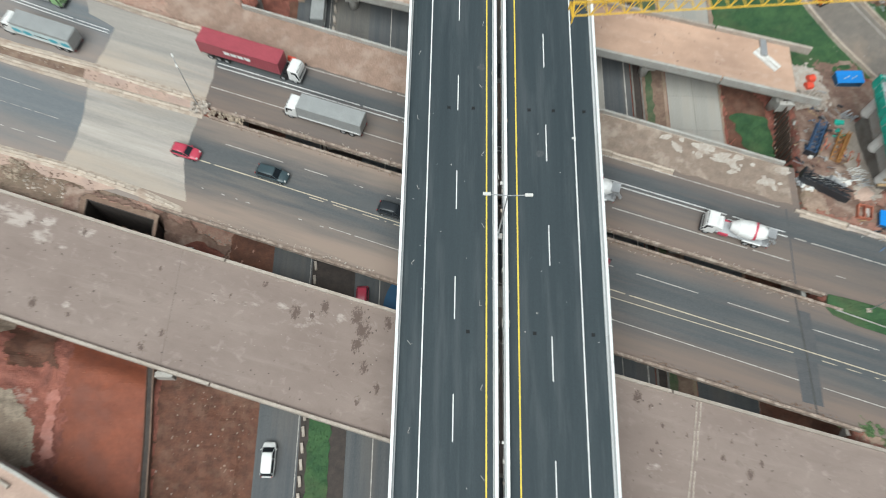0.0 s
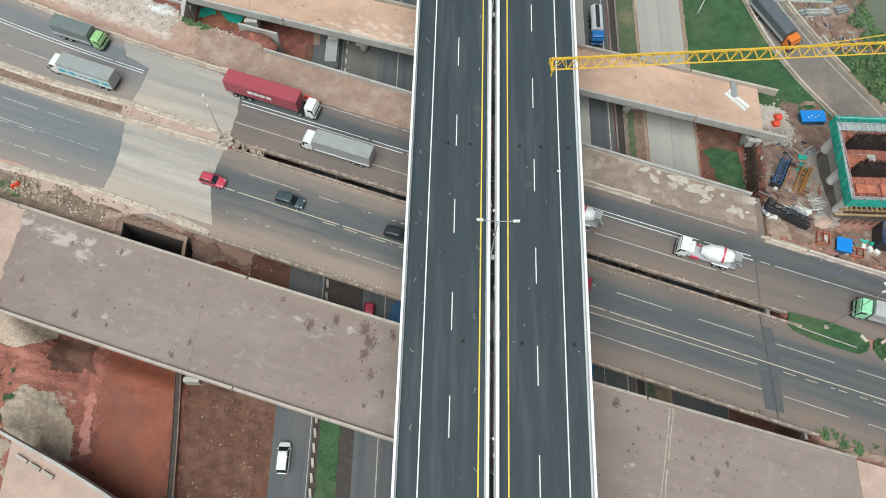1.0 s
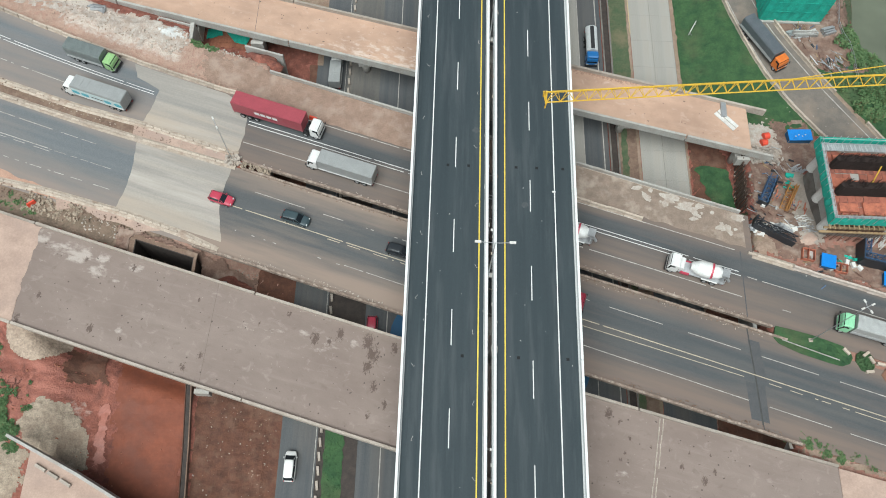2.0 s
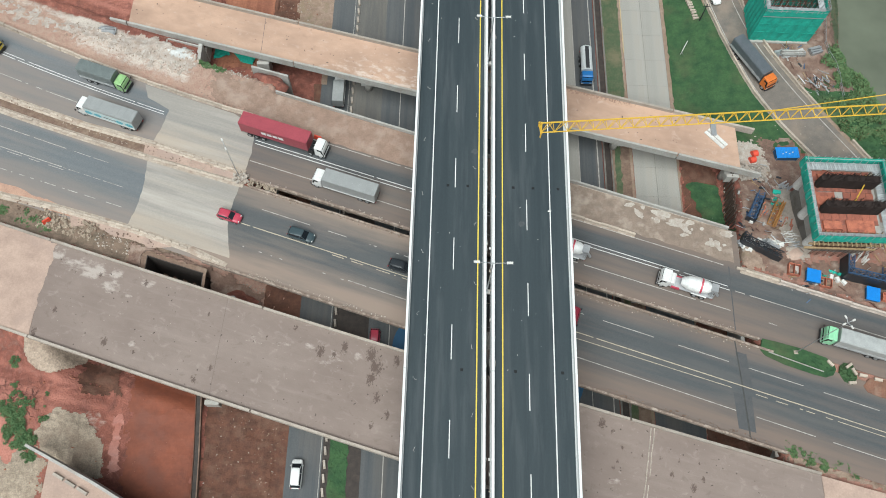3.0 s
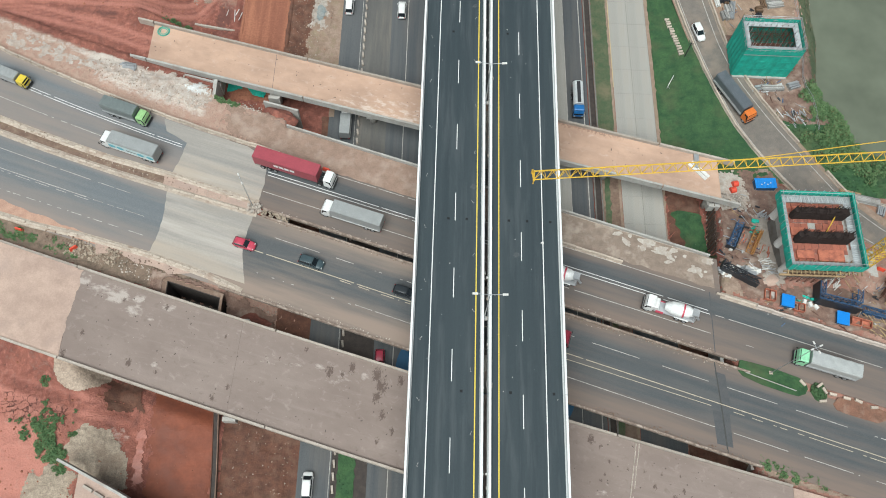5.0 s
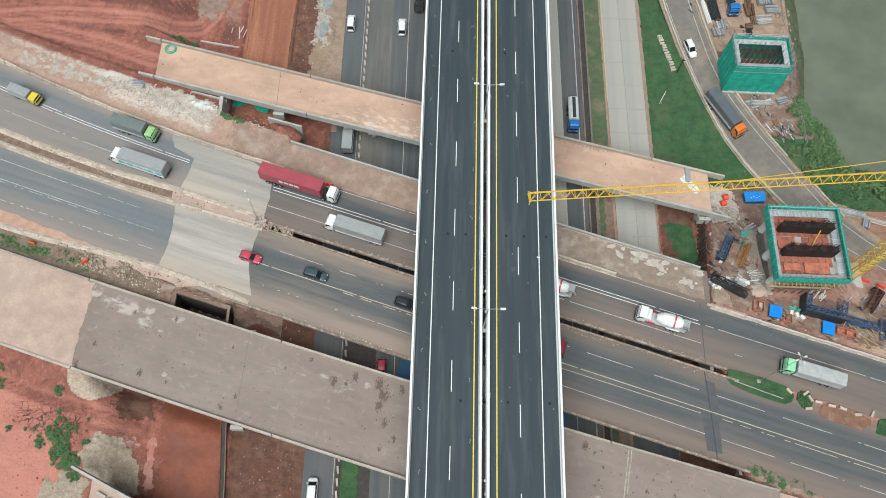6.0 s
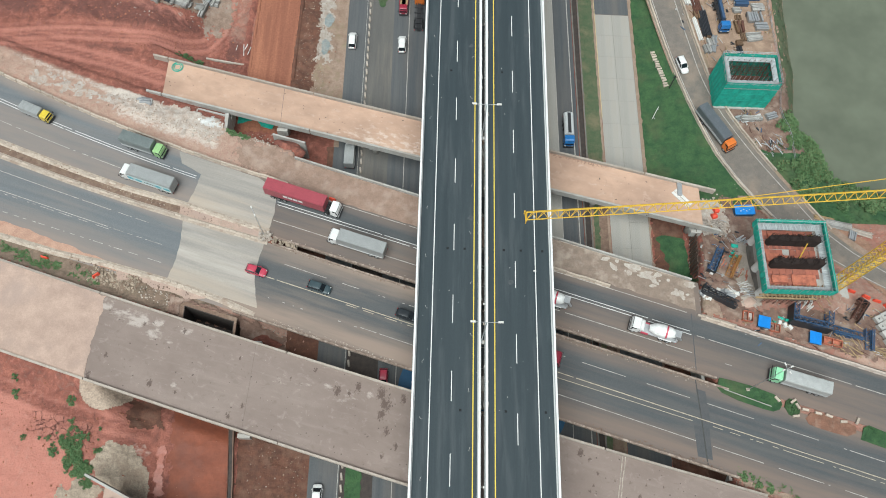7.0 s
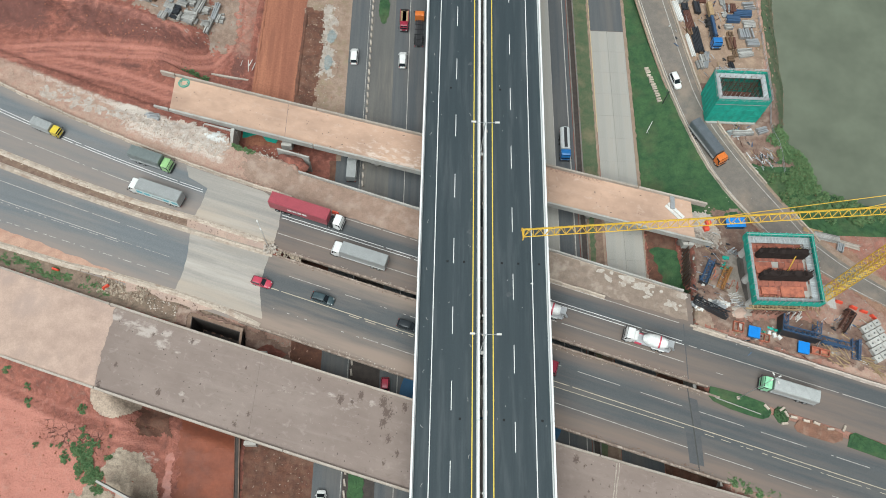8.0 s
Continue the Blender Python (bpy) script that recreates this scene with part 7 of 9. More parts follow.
    for x in np.linspace(x0 + 2.5, x1 - 1.5, 8):
        for y in (y0 + 0.6, y0 + 2.0):
            scaf.tube((x, y, ground - 0.2), (x, y, zb - 0.2), 0.05, 5)
        scaf.tube((x, y0 + 0.6, ground), (x + 1.3, y0 + 0.6, zb - 1), 0.04, 5)
    part("scaffold", scaf, RUST, r)
    return r


PG = gz(58, 11)
pier = pier_head(51.8, 4.5, 65.0, 18.7, 13.3, 15.0, PG)
part("concrete_pump", Shape().box(61.3, 15.0, 13.7, 62.6, 15.9, 14.6, 0.1).tube((62.0, 15.5, 14.5), (59.4, 11.2, 13.4), 0.1, 6), CRANE, pier, "yellow pump with hose")
wrap = thing("bridge_pier", "tall square pier wrapped in green net beside the river", "bridge pier")
WX0, WX1, WY0, WY1, WB, WT = 52.2, 64.0, 52.6, 60.2, gz(58, 56), 10.2
part("plinth", Shape().box(WX0 + 0.2, WY0 - 0.5, WB - 0.6, WX1 - 0.2, WY1, WB + 0.5), CONCRETE, wrap)
for p, q in (((WX0, WY0), (WX1, WY0)), ((WX1, WY0), (WX1, WY1)), ((WX1, WY1), (WX0, WY1)), ((WX0, WY1), (WX0, WY0))):
    part("safety_net", net_panel((*p, 0), (*q, 0), WB + 0.5, WT, 0.25, 6), NET, wrap, "green safety net")
part("platform", ring_floor(WX0 + 0.2, WY0 + 0.2, WX1 - 0.2, WY1 - 0.2, 1.15, WT - 0.9, WT - 0.8), WALKWAY, wrap, "grey plank platform")
part("core", Shape().box(WX0 + 1.7, WY0 + 1.7, WB, WX1 - 1.7, WY1 - 1.7, WT - 5.5), SPOIL_AND_SHADE, wrap)
rails = Shape()
for z in (WT + 0.75, WT + 0.3, WT - 0.4):
    for p, q in (((WX0, WY0), (WX1, WY0)), ((WX1, WY0), (WX1, WY1)), ((WX1, WY1), (WX0, WY1)), ((WX0, WY1), (WX0, WY0))):
        rails.tube((*p, z), (*q, z), 0.05, 5)
for x in np.linspace(WX0, WX1, 13):
    for y in (WY0, WY1, WY0 + 1.3, WY1 - 1.3):
        rails.tube((x, y, WT - 0.8), (x, y, WT + 0.8), 0.045, 5)
for y in np.linspace(WY0, WY1, 8):
    for x in (WX0, WX1, WX0 + 1.3, WX1 - 1.3):
        rails.tube((x, y, WT - 0.8), (x, y, WT + 0.8), 0.045, 5)
part("guard_rail", rails, STEEL, wrap)
for z in (WB + 3.2, WB + 5.6, WB + 7.6):
    part("net_seam", Shape().box(WX0 - 0.1, WY0 - 0.33, z, WX1 + 0.1, WY0 - 0.27, z + 0.14), STEEL if z > WB + 7 else NET, wrap, "overlapping seam of the net")
cage = Shape()
for x in np.linspace(WX0 + 1.2, WX1 - 1.2, 9):
    for y in np.linspace(WY0 + 1.2, WY1 - 1.2, 4):
        cage.tube((x, y, WT - 5.5), (x, y, WT - 0.3), 0.05, 4)
    for z in (WT - 1.4, WT - 3.0):
        cage.tube((x, WY0 + 1.2, z), (x, WY1 - 1.2, z), 0.045, 4)
for y in np.linspace(WY0 + 1.2, WY1 - 1.2, 4):
    for z in (WT - 1.4, WT - 3.0):
        cage.tube((WX0 + 1.2, y, z), (WX1 - 1.2, y, z), 0.045, 4)
part("scaffold", cage, RUST, wrap)
bars = Shape()
for k in range(30):
    x = WX0 + 1.9 + (WX1 - WX0 - 3.8) * k / 29
    bars.tube((x, WY0 + 2.0, WT - 4), (x, WY0 + 2.0, WT - 1.2), 0.04, 4)
    bars.tube((x, WY1 - 2.0, WT - 4), (x, WY1 - 2.0, WT - 1.2), 0.04, 4)
part("rebar", bars, RUST, wrap, kind="stuff")


# ---- site furniture ----
def container_hut(x, y, yaw, lx, ly, h, label):
    r = thing("site_shed", label, "shed", x, y, gz(x, y), yaw)
    for a, b in ((-1, -1), (1, -1), (1, 1), (-1, 1)):
        part("post", Shape().tube((a * (lx / 2 - 0.1), b * (ly / 2 - 0.1), -0.2), (a * (lx / 2 - 0.1), b * (ly / 2 - 0.1), h), 0.06, 6), STEEL, r)
    part("wall_sheet", Shape().box(-lx / 2 + 0.1, -ly / 2 + 0.1, 0.05, lx / 2 - 0.1, ly / 2 - 0.1, h - 0.1), BLUE_DARK, r)
    n = 28
    wave = [(-lx / 2 + lx * i / n, h + (0.08 if i % 2 else 0.03)) for i in range(n + 1)]
    roof = Shape().side([(-lx / 2, h - 0.02), (lx / 2, h - 0.02)] + wave[::-1], -ly / 2, ly / 2)
    part("roof", roof, BLUE_SHEET, r, "bright blue corrugated roof")
    return r


hut = container_hut(55.6, 26.6, 3, 4.2, 2.2, 1.5, "small site shed with bright blue roof near the service road")
for k in range(4):
    part("sand_bag", Shape().box(-1.0 + 0.6 * k, -0.4 + 0.3 * (k % 2), 1.58, -0.75 + 0.6 * k, -0.2 + 0.3 * (k % 2), 1.7, 0.05), CONCRETE_PALE, hut)
container_hut(54.2, 0.9, -12, 2.3, 2.3, 0.9, "low blue-covered crate beside the toll barrier")
container_hut(63.6, -1.9, -12, 2.2, 2.4, 0.9, "low blue-covered crate beside stacked timber")


ORANGE_FRAME = paint("dull_orange_steel", (0.36, 0.17, 0.05), 0.6)


def truss_frame(x, y, yaw, lx, ly, h, material, label, panel=None):
    r = thing("formwork_frame", label, "formwork", x, y, gz(x, y) + 0.02, yaw)
    part("lower_truss", lattice(Shape(), (-lx / 2, 0, 0.35), (lx / 2, 0, 0.35), (0, 1, 0), (0, 0, 1), ly, 0.7, 0.9, 0.1), material, r)
    part("upright_truss", lattice(Shape(), (-lx / 2, -ly / 2, h * 0.5 + 0.4), (lx / 2, -ly / 2, h * 0.5 + 0.4), (0, 1, 0), (0, 0, 1), 0.4, h, 1.0, 0.1), material, r)
    if panel:
        part("face_panel", Shape().box(-lx / 2, -ly / 2 - 0.25, 0.1, lx / 2, -ly / 2 - 0.18, h + 0.7), panel, r, "dark steel face panel")
    return r


def form_corner(x, y, yaw, L, D, h, truss, label, wing=-1, both=False):
    """A large shutter: black face panels with a truss frame standing behind them."""
    r = thing("formwork_frame", label, "formwork", x, y, gz(x, y) + 0.02, yaw)
    part("face_panel", Shape().box(-L / 2, -D / 2 - 0.12, 0, L / 2, -D / 2, h, 0.02), DARK_STEEL, r, "black steel face panel")
    part("face_panel", Shape().box(wing * L / 2 - 0.06, -D / 2 + 0.01, 0, wing * L / 2 + 0.06, D / 2, h, 0.02), DARK_STEEL, r, "black steel face panel")
    for k in range(int(L / 1.1)):
        u = -L / 2 + 0.55 + 1.1 * k
        part("rib", Shape().box(u - 0.06, -D / 2 + 0.01, 0.1, u + 0.06, -D / 2 + 0.16, h - 0.05), truss, r)
    part("front_truss", lattice(Shape(), (-L / 2 + 0.2, -D / 2 + 0.75, h * 0.62), (L / 2, -D / 2 + 0.75, h * 0.62), (0, 1, 0), (0, 0, 1), 1.0, h * 0.7, 1.0, 0.1), truss, r)
    part("wing_truss", lattice(Shape(), (wing * (L / 2 - 0.6), -D / 2 + 1.3, h * 0.62), (wing * (L / 2 - 0.6), D / 2, h * 0.62), (1, 0, 0), (0, 0, 1), 0.9, h * 0.7, 1.0, 0.1), truss, r)
    if both:
        part("wing_truss", lattice(Shape(), (-wing * (L / 2 - 0.5), -D / 2 + 1.3, h * 0.62), (-wing * (L / 2 - 0.5), D / 2, h * 0.62), (1, 0, 0), (0, 0, 1), 0.9, h * 0.7, 1.0, 0.1), truss, r)
    return r


form_corner(63.2, 1.9, -13, 7.6, 3.6, 2.8, BLUE_STEEL, "large blue-framed formwork corner with black faces", -1, True)
form_corner(73.4, 4.2, 52, 5.0, 2.0, 2.0, RUST, "rust-framed formwork corner with black faces on soil", 1)
truss_frame(70.4, -0.5, -14, 5.6, 1.4, 1.0, BLUE_STEEL, "slim blue steel truss on the ground")
truss_frame(74.0, -1.8, 78, 4.2, 1.2, 0.8, BLUE_STEEL, "short blue steel truss on the ground")
form_corner(46.9, 14.0, 64, 5.8, 1.6, 1.6, BLUE_STEEL, "blue steel formwork with black face beside red soil", -1)
form_corner(46.4, 5.9, -27, 7.0, 1.8, 1.7, DARK_STEEL, "black steel formwork frame beside pale debris", -1)
pump = truss_frame(50.4, 13.0, 62, 5.4, 1.1, 0.7, ORANGE_FRAME, "orange-brown tubular frame lying on soil")
s_crates = ((51.3, 2.0, -12, 1.9, 1.9, "open orange-brown steel crate"), (56.3, 0.0, -12, 1.9, 1.5, "open rusty steel crate"), (66.8, -2.6, -14, 3.4, 1.3, "long red-brown steel trough"))
for x, y, d, lx, ly, label in s_crates:
    r = thing("steel_crate", label, "crate", x, y, gz(x, y), d, group="steel crates")
    for a in (-1, 1):
        part("side", Shape().box(-lx / 2, a * ly / 2 - 0.05, 0, lx / 2, a * ly / 2 + 0.05, 0.8), FORM, r)
        part("side", Shape().box(a * lx / 2 - 0.05, -ly / 2 + 0.05, 0, a * lx / 2 + 0.05, ly / 2 - 0.05, 0.8), FORM, r)
    part("floor", Shape().box(-lx / 2 + 0.05, -ly / 2 + 0.05, 0.02, lx / 2 - 0.05, ly / 2 - 0.05, 0.1), FORM if lx > 3 else CONCRETE, r)
    part("divider", Shape().box(-0.04, -ly / 2 + 0.05, 0.1, 0.04, ly / 2 - 0.05, 0.75), FORM, r)


def heap(name, label, category, x, y, lx, ly, n, size, material, seed, long=1.0, z=None, yaw=0.0, spread_h=0.5, kind=""):
    """A loose pile of tilted pieces."""
    rg = random.Random(seed)
    s = Shape()
    c, t = math.cos(radians(yaw)), math.sin(radians(yaw))
    for _ in range(n):
        u, v = rg.uniform(-lx / 2, lx / 2), rg.uniform(-ly / 2, ly / 2)
        px, py = x + u * c - v * t, y + u * t + v * c
        zz = (gz(px, py) if z is None else z) + rg.random() ** 2 * spread_h
        k = size * rg.uniform(0.5, 1.4)
        one = Shape().box(-k * long, -k, -k * 0.4, k * long, k, k * 0.4, k * 0.2)
        s.turned(pose(px, py, zz + 0.15 * k, rg.uniform(-25, 25), rg.uniform(-25, 25), rg.uniform(0, 360) if long < 2 else yaw + rg.uniform(-22, 22)), one)
    return solid(name, s, material, label, category, kind=kind or "stuff")


heap("debris_heap", "heap of pale broken concrete and sheet metal", "debris", 43.4, 6.6, 4.0, 2.6, 90, 0.28, RUBBLE, 3)
heap("sheet_metal", "scattered pale sheet-metal strips", "debris", 43.2, 6.4, 3.6, 1.8, 14, 0.3, STEEL, 4, 3.0, yaw=-5)
heap("sheet_metal", "pale metal sheets beside the black formwork", "debris", 48.2, 6.6, 3.0, 1.0, 8, 0.3, STEEL, 5, 3.0, yaw=-5)
heap("sheet_metal", "bright crumpled sheet metal and pale debris", "debris", 43.6, 6.6, 3.6, 3.0, 44, 0.2, CONCRETE_PALE, 860, 2.4, yaw=-8)
heap("sheet_metal", "bright pale sheets behind the black formwork", "debris", 48.4, 6.9, 3.4, 1.2, 16, 0.24, CONCRETE_PALE, 861, 3.0, yaw=-6)
heap("scaffold_pile", "pale scaffold frames stacked on the blinding", "scaffold", 52.3, 8.4, 2.4, 2.4, 40, 0.07, CONCRETE_PALE, 862, 10.0, yaw=12)
heap("scaffold_pile", "pale scaffold clutter below the pier platform", "scaffold", 63.8, 5.8, 2.6, 2.6, 40, 0.06, CONCRETE_PALE, 863, 14.0, yaw=60)
heap("rubble_heap", "pale rubble spilling at the ramp's end", "rubble", 48.5, 22.4, 4.4, 3.4, 130, 0.2, RUBBLE, 6)
heap("rubble_heap", "strip of pale rubble beside the ramp's end", "rubble", 51.0, 23.4, 2.0, 5.0, 100, 0.16, RUBBLE, 7)
heap("timber_pile", "loose pile of raw timber poles", "timber", 69.6, -3.6, 5.0, 2.0, 22, 0.09, WOOD, 8, 16.0, yaw=-28)
heap("timber_pile", "loose pile of pale timber poles", "timber", 76.4, -4.2, 4.4, 2.4, 26, 0.09, WOOD, 9, 16.0, yaw=-35)
heap("scaffold_pile", "stack of galvanised scaffold parts", "scaffold", 52.4, 7.3, 2.0, 2.2, 34, 0.08, STEEL, 10, 9.0, yaw=10)
heap("scaffold_pile", "small stack of grey scaffold clamps", "scaffold", 54.2, 19.6, 1.6, 1.6, 24, 0.1, STEEL, 11, 5.0, yaw=40)
heap("scaffold_pile", "bundle of grey scaffold tubes on red soil", "scaffold", 65.3, 43.0, 2.6, 4.2, 30, 0.1, STEEL, 12, 10.0, yaw=110)
heap("scaffold_pile", "grey bundles of formwork panels beside the wrapped pier", "formwork", 60.2, 49.8, 6.0, 1.6, 34, 0.22, STEEL, 13, 3.0, yaw=5)
def panel_stack(x, y, yaw, lx, ly, rows, layers, material, label, seed, z=None):
    """Bearers with courses of slats laid on them."""
    rg = random.Random(seed)
    r = thing("panel_stack", label, "panels", x, y, (gz(x, y) if z is None else z) + 0.03, yaw, group="stored panels")
    for u in (-0.32, 0.32):
        part("bearer", Shape().box(lx * u - 0.1, -ly / 2, -0.25, lx * u + 0.1, ly / 2, 0.12), WOOD, r)
    w = ly / rows
    slat = Shape().box(-lx / 2, -w * 0.43, 0, lx / 2, w * 0.43, 0.14 * layers, 0.02).mesh("panel", material)
    for j in range(rows):
        if rg.random() < 0.08:
            continue
        o = part("panel", slat, None, r)
        o.matrix_basis = pose(rg.uniform(-0.12, 0.12) * lx * 0.4, -ly / 2 + w * (j + 0.5), 0.12 + rg.choice((0.0, 0.0, 0.15, -0.08)), rg.uniform(-3, 3), 0, rg.uniform(-2.5, 2.5))
    return r


def serv_edge(y):
    return float(np.interp(y, SERV_Y, SERV_E))


def pipe_rack(x, y, yaw, L, cols, rows, rad, material, label):
    r = thing("pipe_stack", label, "pipes", x, y, gz(x, y) + 0.05, yaw, group="pipe stacks")
    one = Shape().tube((-L / 2, 0, 0), (L / 2, 0, 0), rad, 8).mesh("pipe", material)
    for j in range(rows):
        for i in range(cols - j):
            o = part("pipe", one, None, r)
            o.matrix_basis = pose(0.15 * math.sin(i * 2.7 + j), (i - (cols - j) / 2) * rad * 2.1, 0.12 + rad + j * rad * 1.75, 0, 0, 0.8 * math.sin(i * 1.9 + x))
    for u in (-0.35, 0.35):
        part("bearer", Shape().box(L * u - 0.1, -cols * rad * 1.2, -0.2, L * u + 0.1, cols * rad * 1.2, 0.1), WOOD, r)
    return r


pipe_rack(52.8, 75.1, 96, 7.0, 7, 3, 0.16, DARK_STEEL, "dark steel pipes stacked in the river yard")
pipe_rack(51.4, 80.8, 98, 6.0, 6, 2, 0.17, RUST, "rusty steel pipes stacked in the river yard")
pipe_rack(49.0, 83.6, 102, 6.0, 4, 2, 0.18, CONCRETE_PALE, "white pipes stacked beside the yard fence")
pipe_rack(51.0, 73.6, 100, 6.4, 3, 2, 0.17, CONCRETE_PALE, "white pipes stacked beside the yard fence")
pipe_rack(54.4, 69.6, 80, 4.6, 5, 2, 0.13, STEEL, "galvanised tubes stacked beside the wrapped pier")
pipe_rack(75.6, 24.6, -12, 5.4, 6, 2, 0.15, BLEACHED, "pale pipes stacked beside the service road")
pipe_rack(72.8, 26.0, -14, 4.0, 4, 2, 0.13, WOOD, "timber poles stacked beside the service road")
pipe_rack(80.2, 23.0, -16, 4.6, 4, 1, 0.15, CONCRETE_BEIGE, "dusty pipes laid beside the service road")
panel_stack(78.2, 22.0, 70, 2.0, 1.8, 5, 5, STEEL, "small stack of galvanised panels on bare soil", 640)
for k, (x, y, d, lx, ly, rows, m_) in enumerate((
        (64.2, 71.9, 10, 3.6, 2.2, 6, BLEACHED), (66.2, 74.6, 4, 3.0, 2.4, 6, STEEL), (65.0, 77.4, 96, 2.6, 3.6, 7, STEEL), (62.4, 81.8, 2, 3.2, 2.0, 5, BLUE_STEEL), (66.2, 80.6, 6, 3.0, 2.2, 6, BLEACHED),
        (65.0, 83.6, 0, 4.4, 2.0, 5, BLUE_STEEL), (62.0, 85.0, 90, 2.4, 3.0, 6, RUST), (66.8, 86.0, 8, 2.8, 2.4, 6, STEEL), (65.5, 89.2, 4, 4.2, 2.6, 6, BLEACHED), (61.4, 74.6, 92, 3.0, 1.6, 4, RUST),
        (54.0, 84.8, 96, 3.4, 2.0, 5, DARK_STEEL), (50.8, 88.6, 98, 4.0, 2.2, 6, BLEACHED), (55.2, 88.4, 92, 3.6, 2.2, 5, RUST), (60.6, 49.8, 4, 4.6, 1.6, 4, BLEACHED), (65.0, 50.4, 20, 2.4, 1.6, 4, STEEL))):
    panel_stack(x, y, d, lx, ly, rows, 4 + k % 4, m_, {STEEL: "galvanised formwork panels stacked in the river yard", BLEACHED: "weathered grey panels stacked in the river yard",
                BLUE_STEEL: "blue steel formwork panels stacked in the yard", RUST: "rusty steel panels stacked in the yard", DARK_STEEL: "dark steel panels stacked in the yard"}[m_], 650 + k)
rs = random.Random(91)
for k in range(16):
    y = 68 + 1.9 * k
    for x in (rs.uniform(serv_edge(y) + 2.2, serv_edge(y) + 4.2), rs.uniform(60.0, 62.0)):
        m_ = rs.choice((BLEACHED, BLEACHED, STEEL, DARK_STEEL, TIMBER_DARK))
        panel_stack(x, y, rs.choice((95, 100, 8)), rs.uniform(1.2, 2.2), rs.uniform(1.0, 1.8), rs.randint(3, 5), rs.randint(2, 5), m_,
                    {BLEACHED: "small stack of weathered panels in the yard", STEEL: "small stack of galvanised panels in the yard", DARK_STEEL: "small stack of dark steel parts in the yard",
                     TIMBER_DARK: "small stack of brown timber in the yard"}[m_], 700 + k)
tank = thing("water_tank", "white plastic water tank in the river yard", "tank", 66.8, 92.0, gz(66.8, 92.0), 0)
part("body", Shape().tube((0, 0, -0.1), (0, 0, 2.0), 1.15, 16), CONCRETE_PALE, tank, smooth=False)
part("lid", Shape().tube((0, 0, 2.0), (0, 0, 2.2), 0.5, 12, 0.4), CONCRETE_PALE, tank)
heap("pipe_bundle", "rust-orange steel tubes and a pump beside the pier", "pipes", 50.6, 12.5, 1.8, 6.5, 26, 0.08, FORM, 30, 12.0, yaw=55)
heap("net_scraps", "scraps of green safety net on soil", "net", 51.4, 16.5, 1.6, 3.0, 10, 0.25, NET, 31, 2.0)
heap("net_scraps", "scraps of green safety net near the blue crate", "net", 57.8, 1.6, 3.0, 1.4, 10, 0.2, NET, 32, 2.0)
for x, y, n in ((46.0, 11.4, 1), (57.4, 1.0, 3)):
    for k in range(n):
        s = Shape().box(-0.5, -0.35, 0, 0.5, 0.35, 0.6, 0.08)
        o = solid("white_sack", s, CONCRETE_PALE, "small white sack on the site", "sack", "sacks")
        o.matrix_basis = pose(x + k * 1.0, y - 0.4 * k, gz(x + k, y) + 0.02, 0, 0, 70 + 30 * k)
cl = random.Random(77)
KINDS = ((WOOD, 0.07, 14.0, "loose timber props strewn over the site"), (STEEL, 0.06, 16.0, "loose galvanised tubes strewn over the site"),
         (RUST, 0.05, 20.0, "rusty reinforcing bars strewn over the site"), (BLEACHED, 0.15, 1.8, "pale sheets and offcuts strewn over the site"),
         (DARK_STEEL, 0.16, 2.6, "dark steel pieces strewn over the site"), (BLUE_STEEL, 0.10, 6.0, "blue formwork pieces strewn over the site"))
for k, (x, y, lx, ly, n) in enumerate(((47.8, 12, 6, 12, 18), (58, 0.6, 16, 3.0, 14), (70, 1.0, 12, 6, 16), (76, 0, 6, 10, 10), (50.5, 20.5, 6, 5, 10))):
    for q, (m_, size, long, label) in enumerate(KINDS):
        heap("scrap", label, "scrap", x, y, lx, ly, (n, n, n, n // 3, n // 2, n // 2)[q], size, m_, 300 + 10 * k + q, long, yaw=cl.uniform(-60, 60), spread_h=0.5)
for k, (x, y, lx, ly, n) in enumerate(((53.6, 80, 4, 18, 9), (64.0, 80, 7, 18, 14), (60, 50.2, 10, 2.6, 6), (64.2, 44, 4, 8, 8), (55.6, 68, 5, 8, 8))):
    for q, (m_, size, long, label) in enumerate(KINDS):
        heap("scrap", label.replace("site", "river yard"), "scrap", x, y, lx, ly, (n, n, n, n // 3, n // 2, n // 2)[q], size, m_, 400 + 10 * k + q, long, yaw=cl.uniform(40, 140), spread_h=0.6)
# block store
blk = Shape().box(-0.72, -0.72, 0, 0.72, 0.72, 1.1, 0.05)
blk_m = blk.mesh("concrete_cube", mat("dusty_cube_concrete", (0.52, 0.51, 0.475), (0.42, 0.40, 0.37), 0.9, 0.9, 0.15, 0.15, dirt=(0.30, 0.25, 0.21), dirt_size=1.0, dirt_amount=0.5, rand=0.25))
# Raised black plate draws the shaded hollow of a lifting recess.
eye_m = Shape().box(-0.14, -0.14, 1.101, 0.14, 0.14, 1.12).mesh("lifting_recess", CHASSIS)
for i in range(3):
    for j in range(5):
        x, y = 77.2 + 1.6 * i * 0.88 + 0.72 * j * 0.3, 2.6 - 1.55 * j + 0.75 * i
        root = tagged(new("concrete_cube", blk_m), "pale concrete counterweight cube in the storage rows", "block", "concrete cubes")
        root.matrix_basis = pose(x, y, gz(x, y), 0, 0, 27 + 2 * math.sin(i * 3 + j))
        part("lifting_recess", eye_m, None, root)
pallet = thing("plank_stack", "two pale steel planks lying on the ramp deck", "planks", 41.7, 27.4, NRAMP_Z + 0.01, -48)
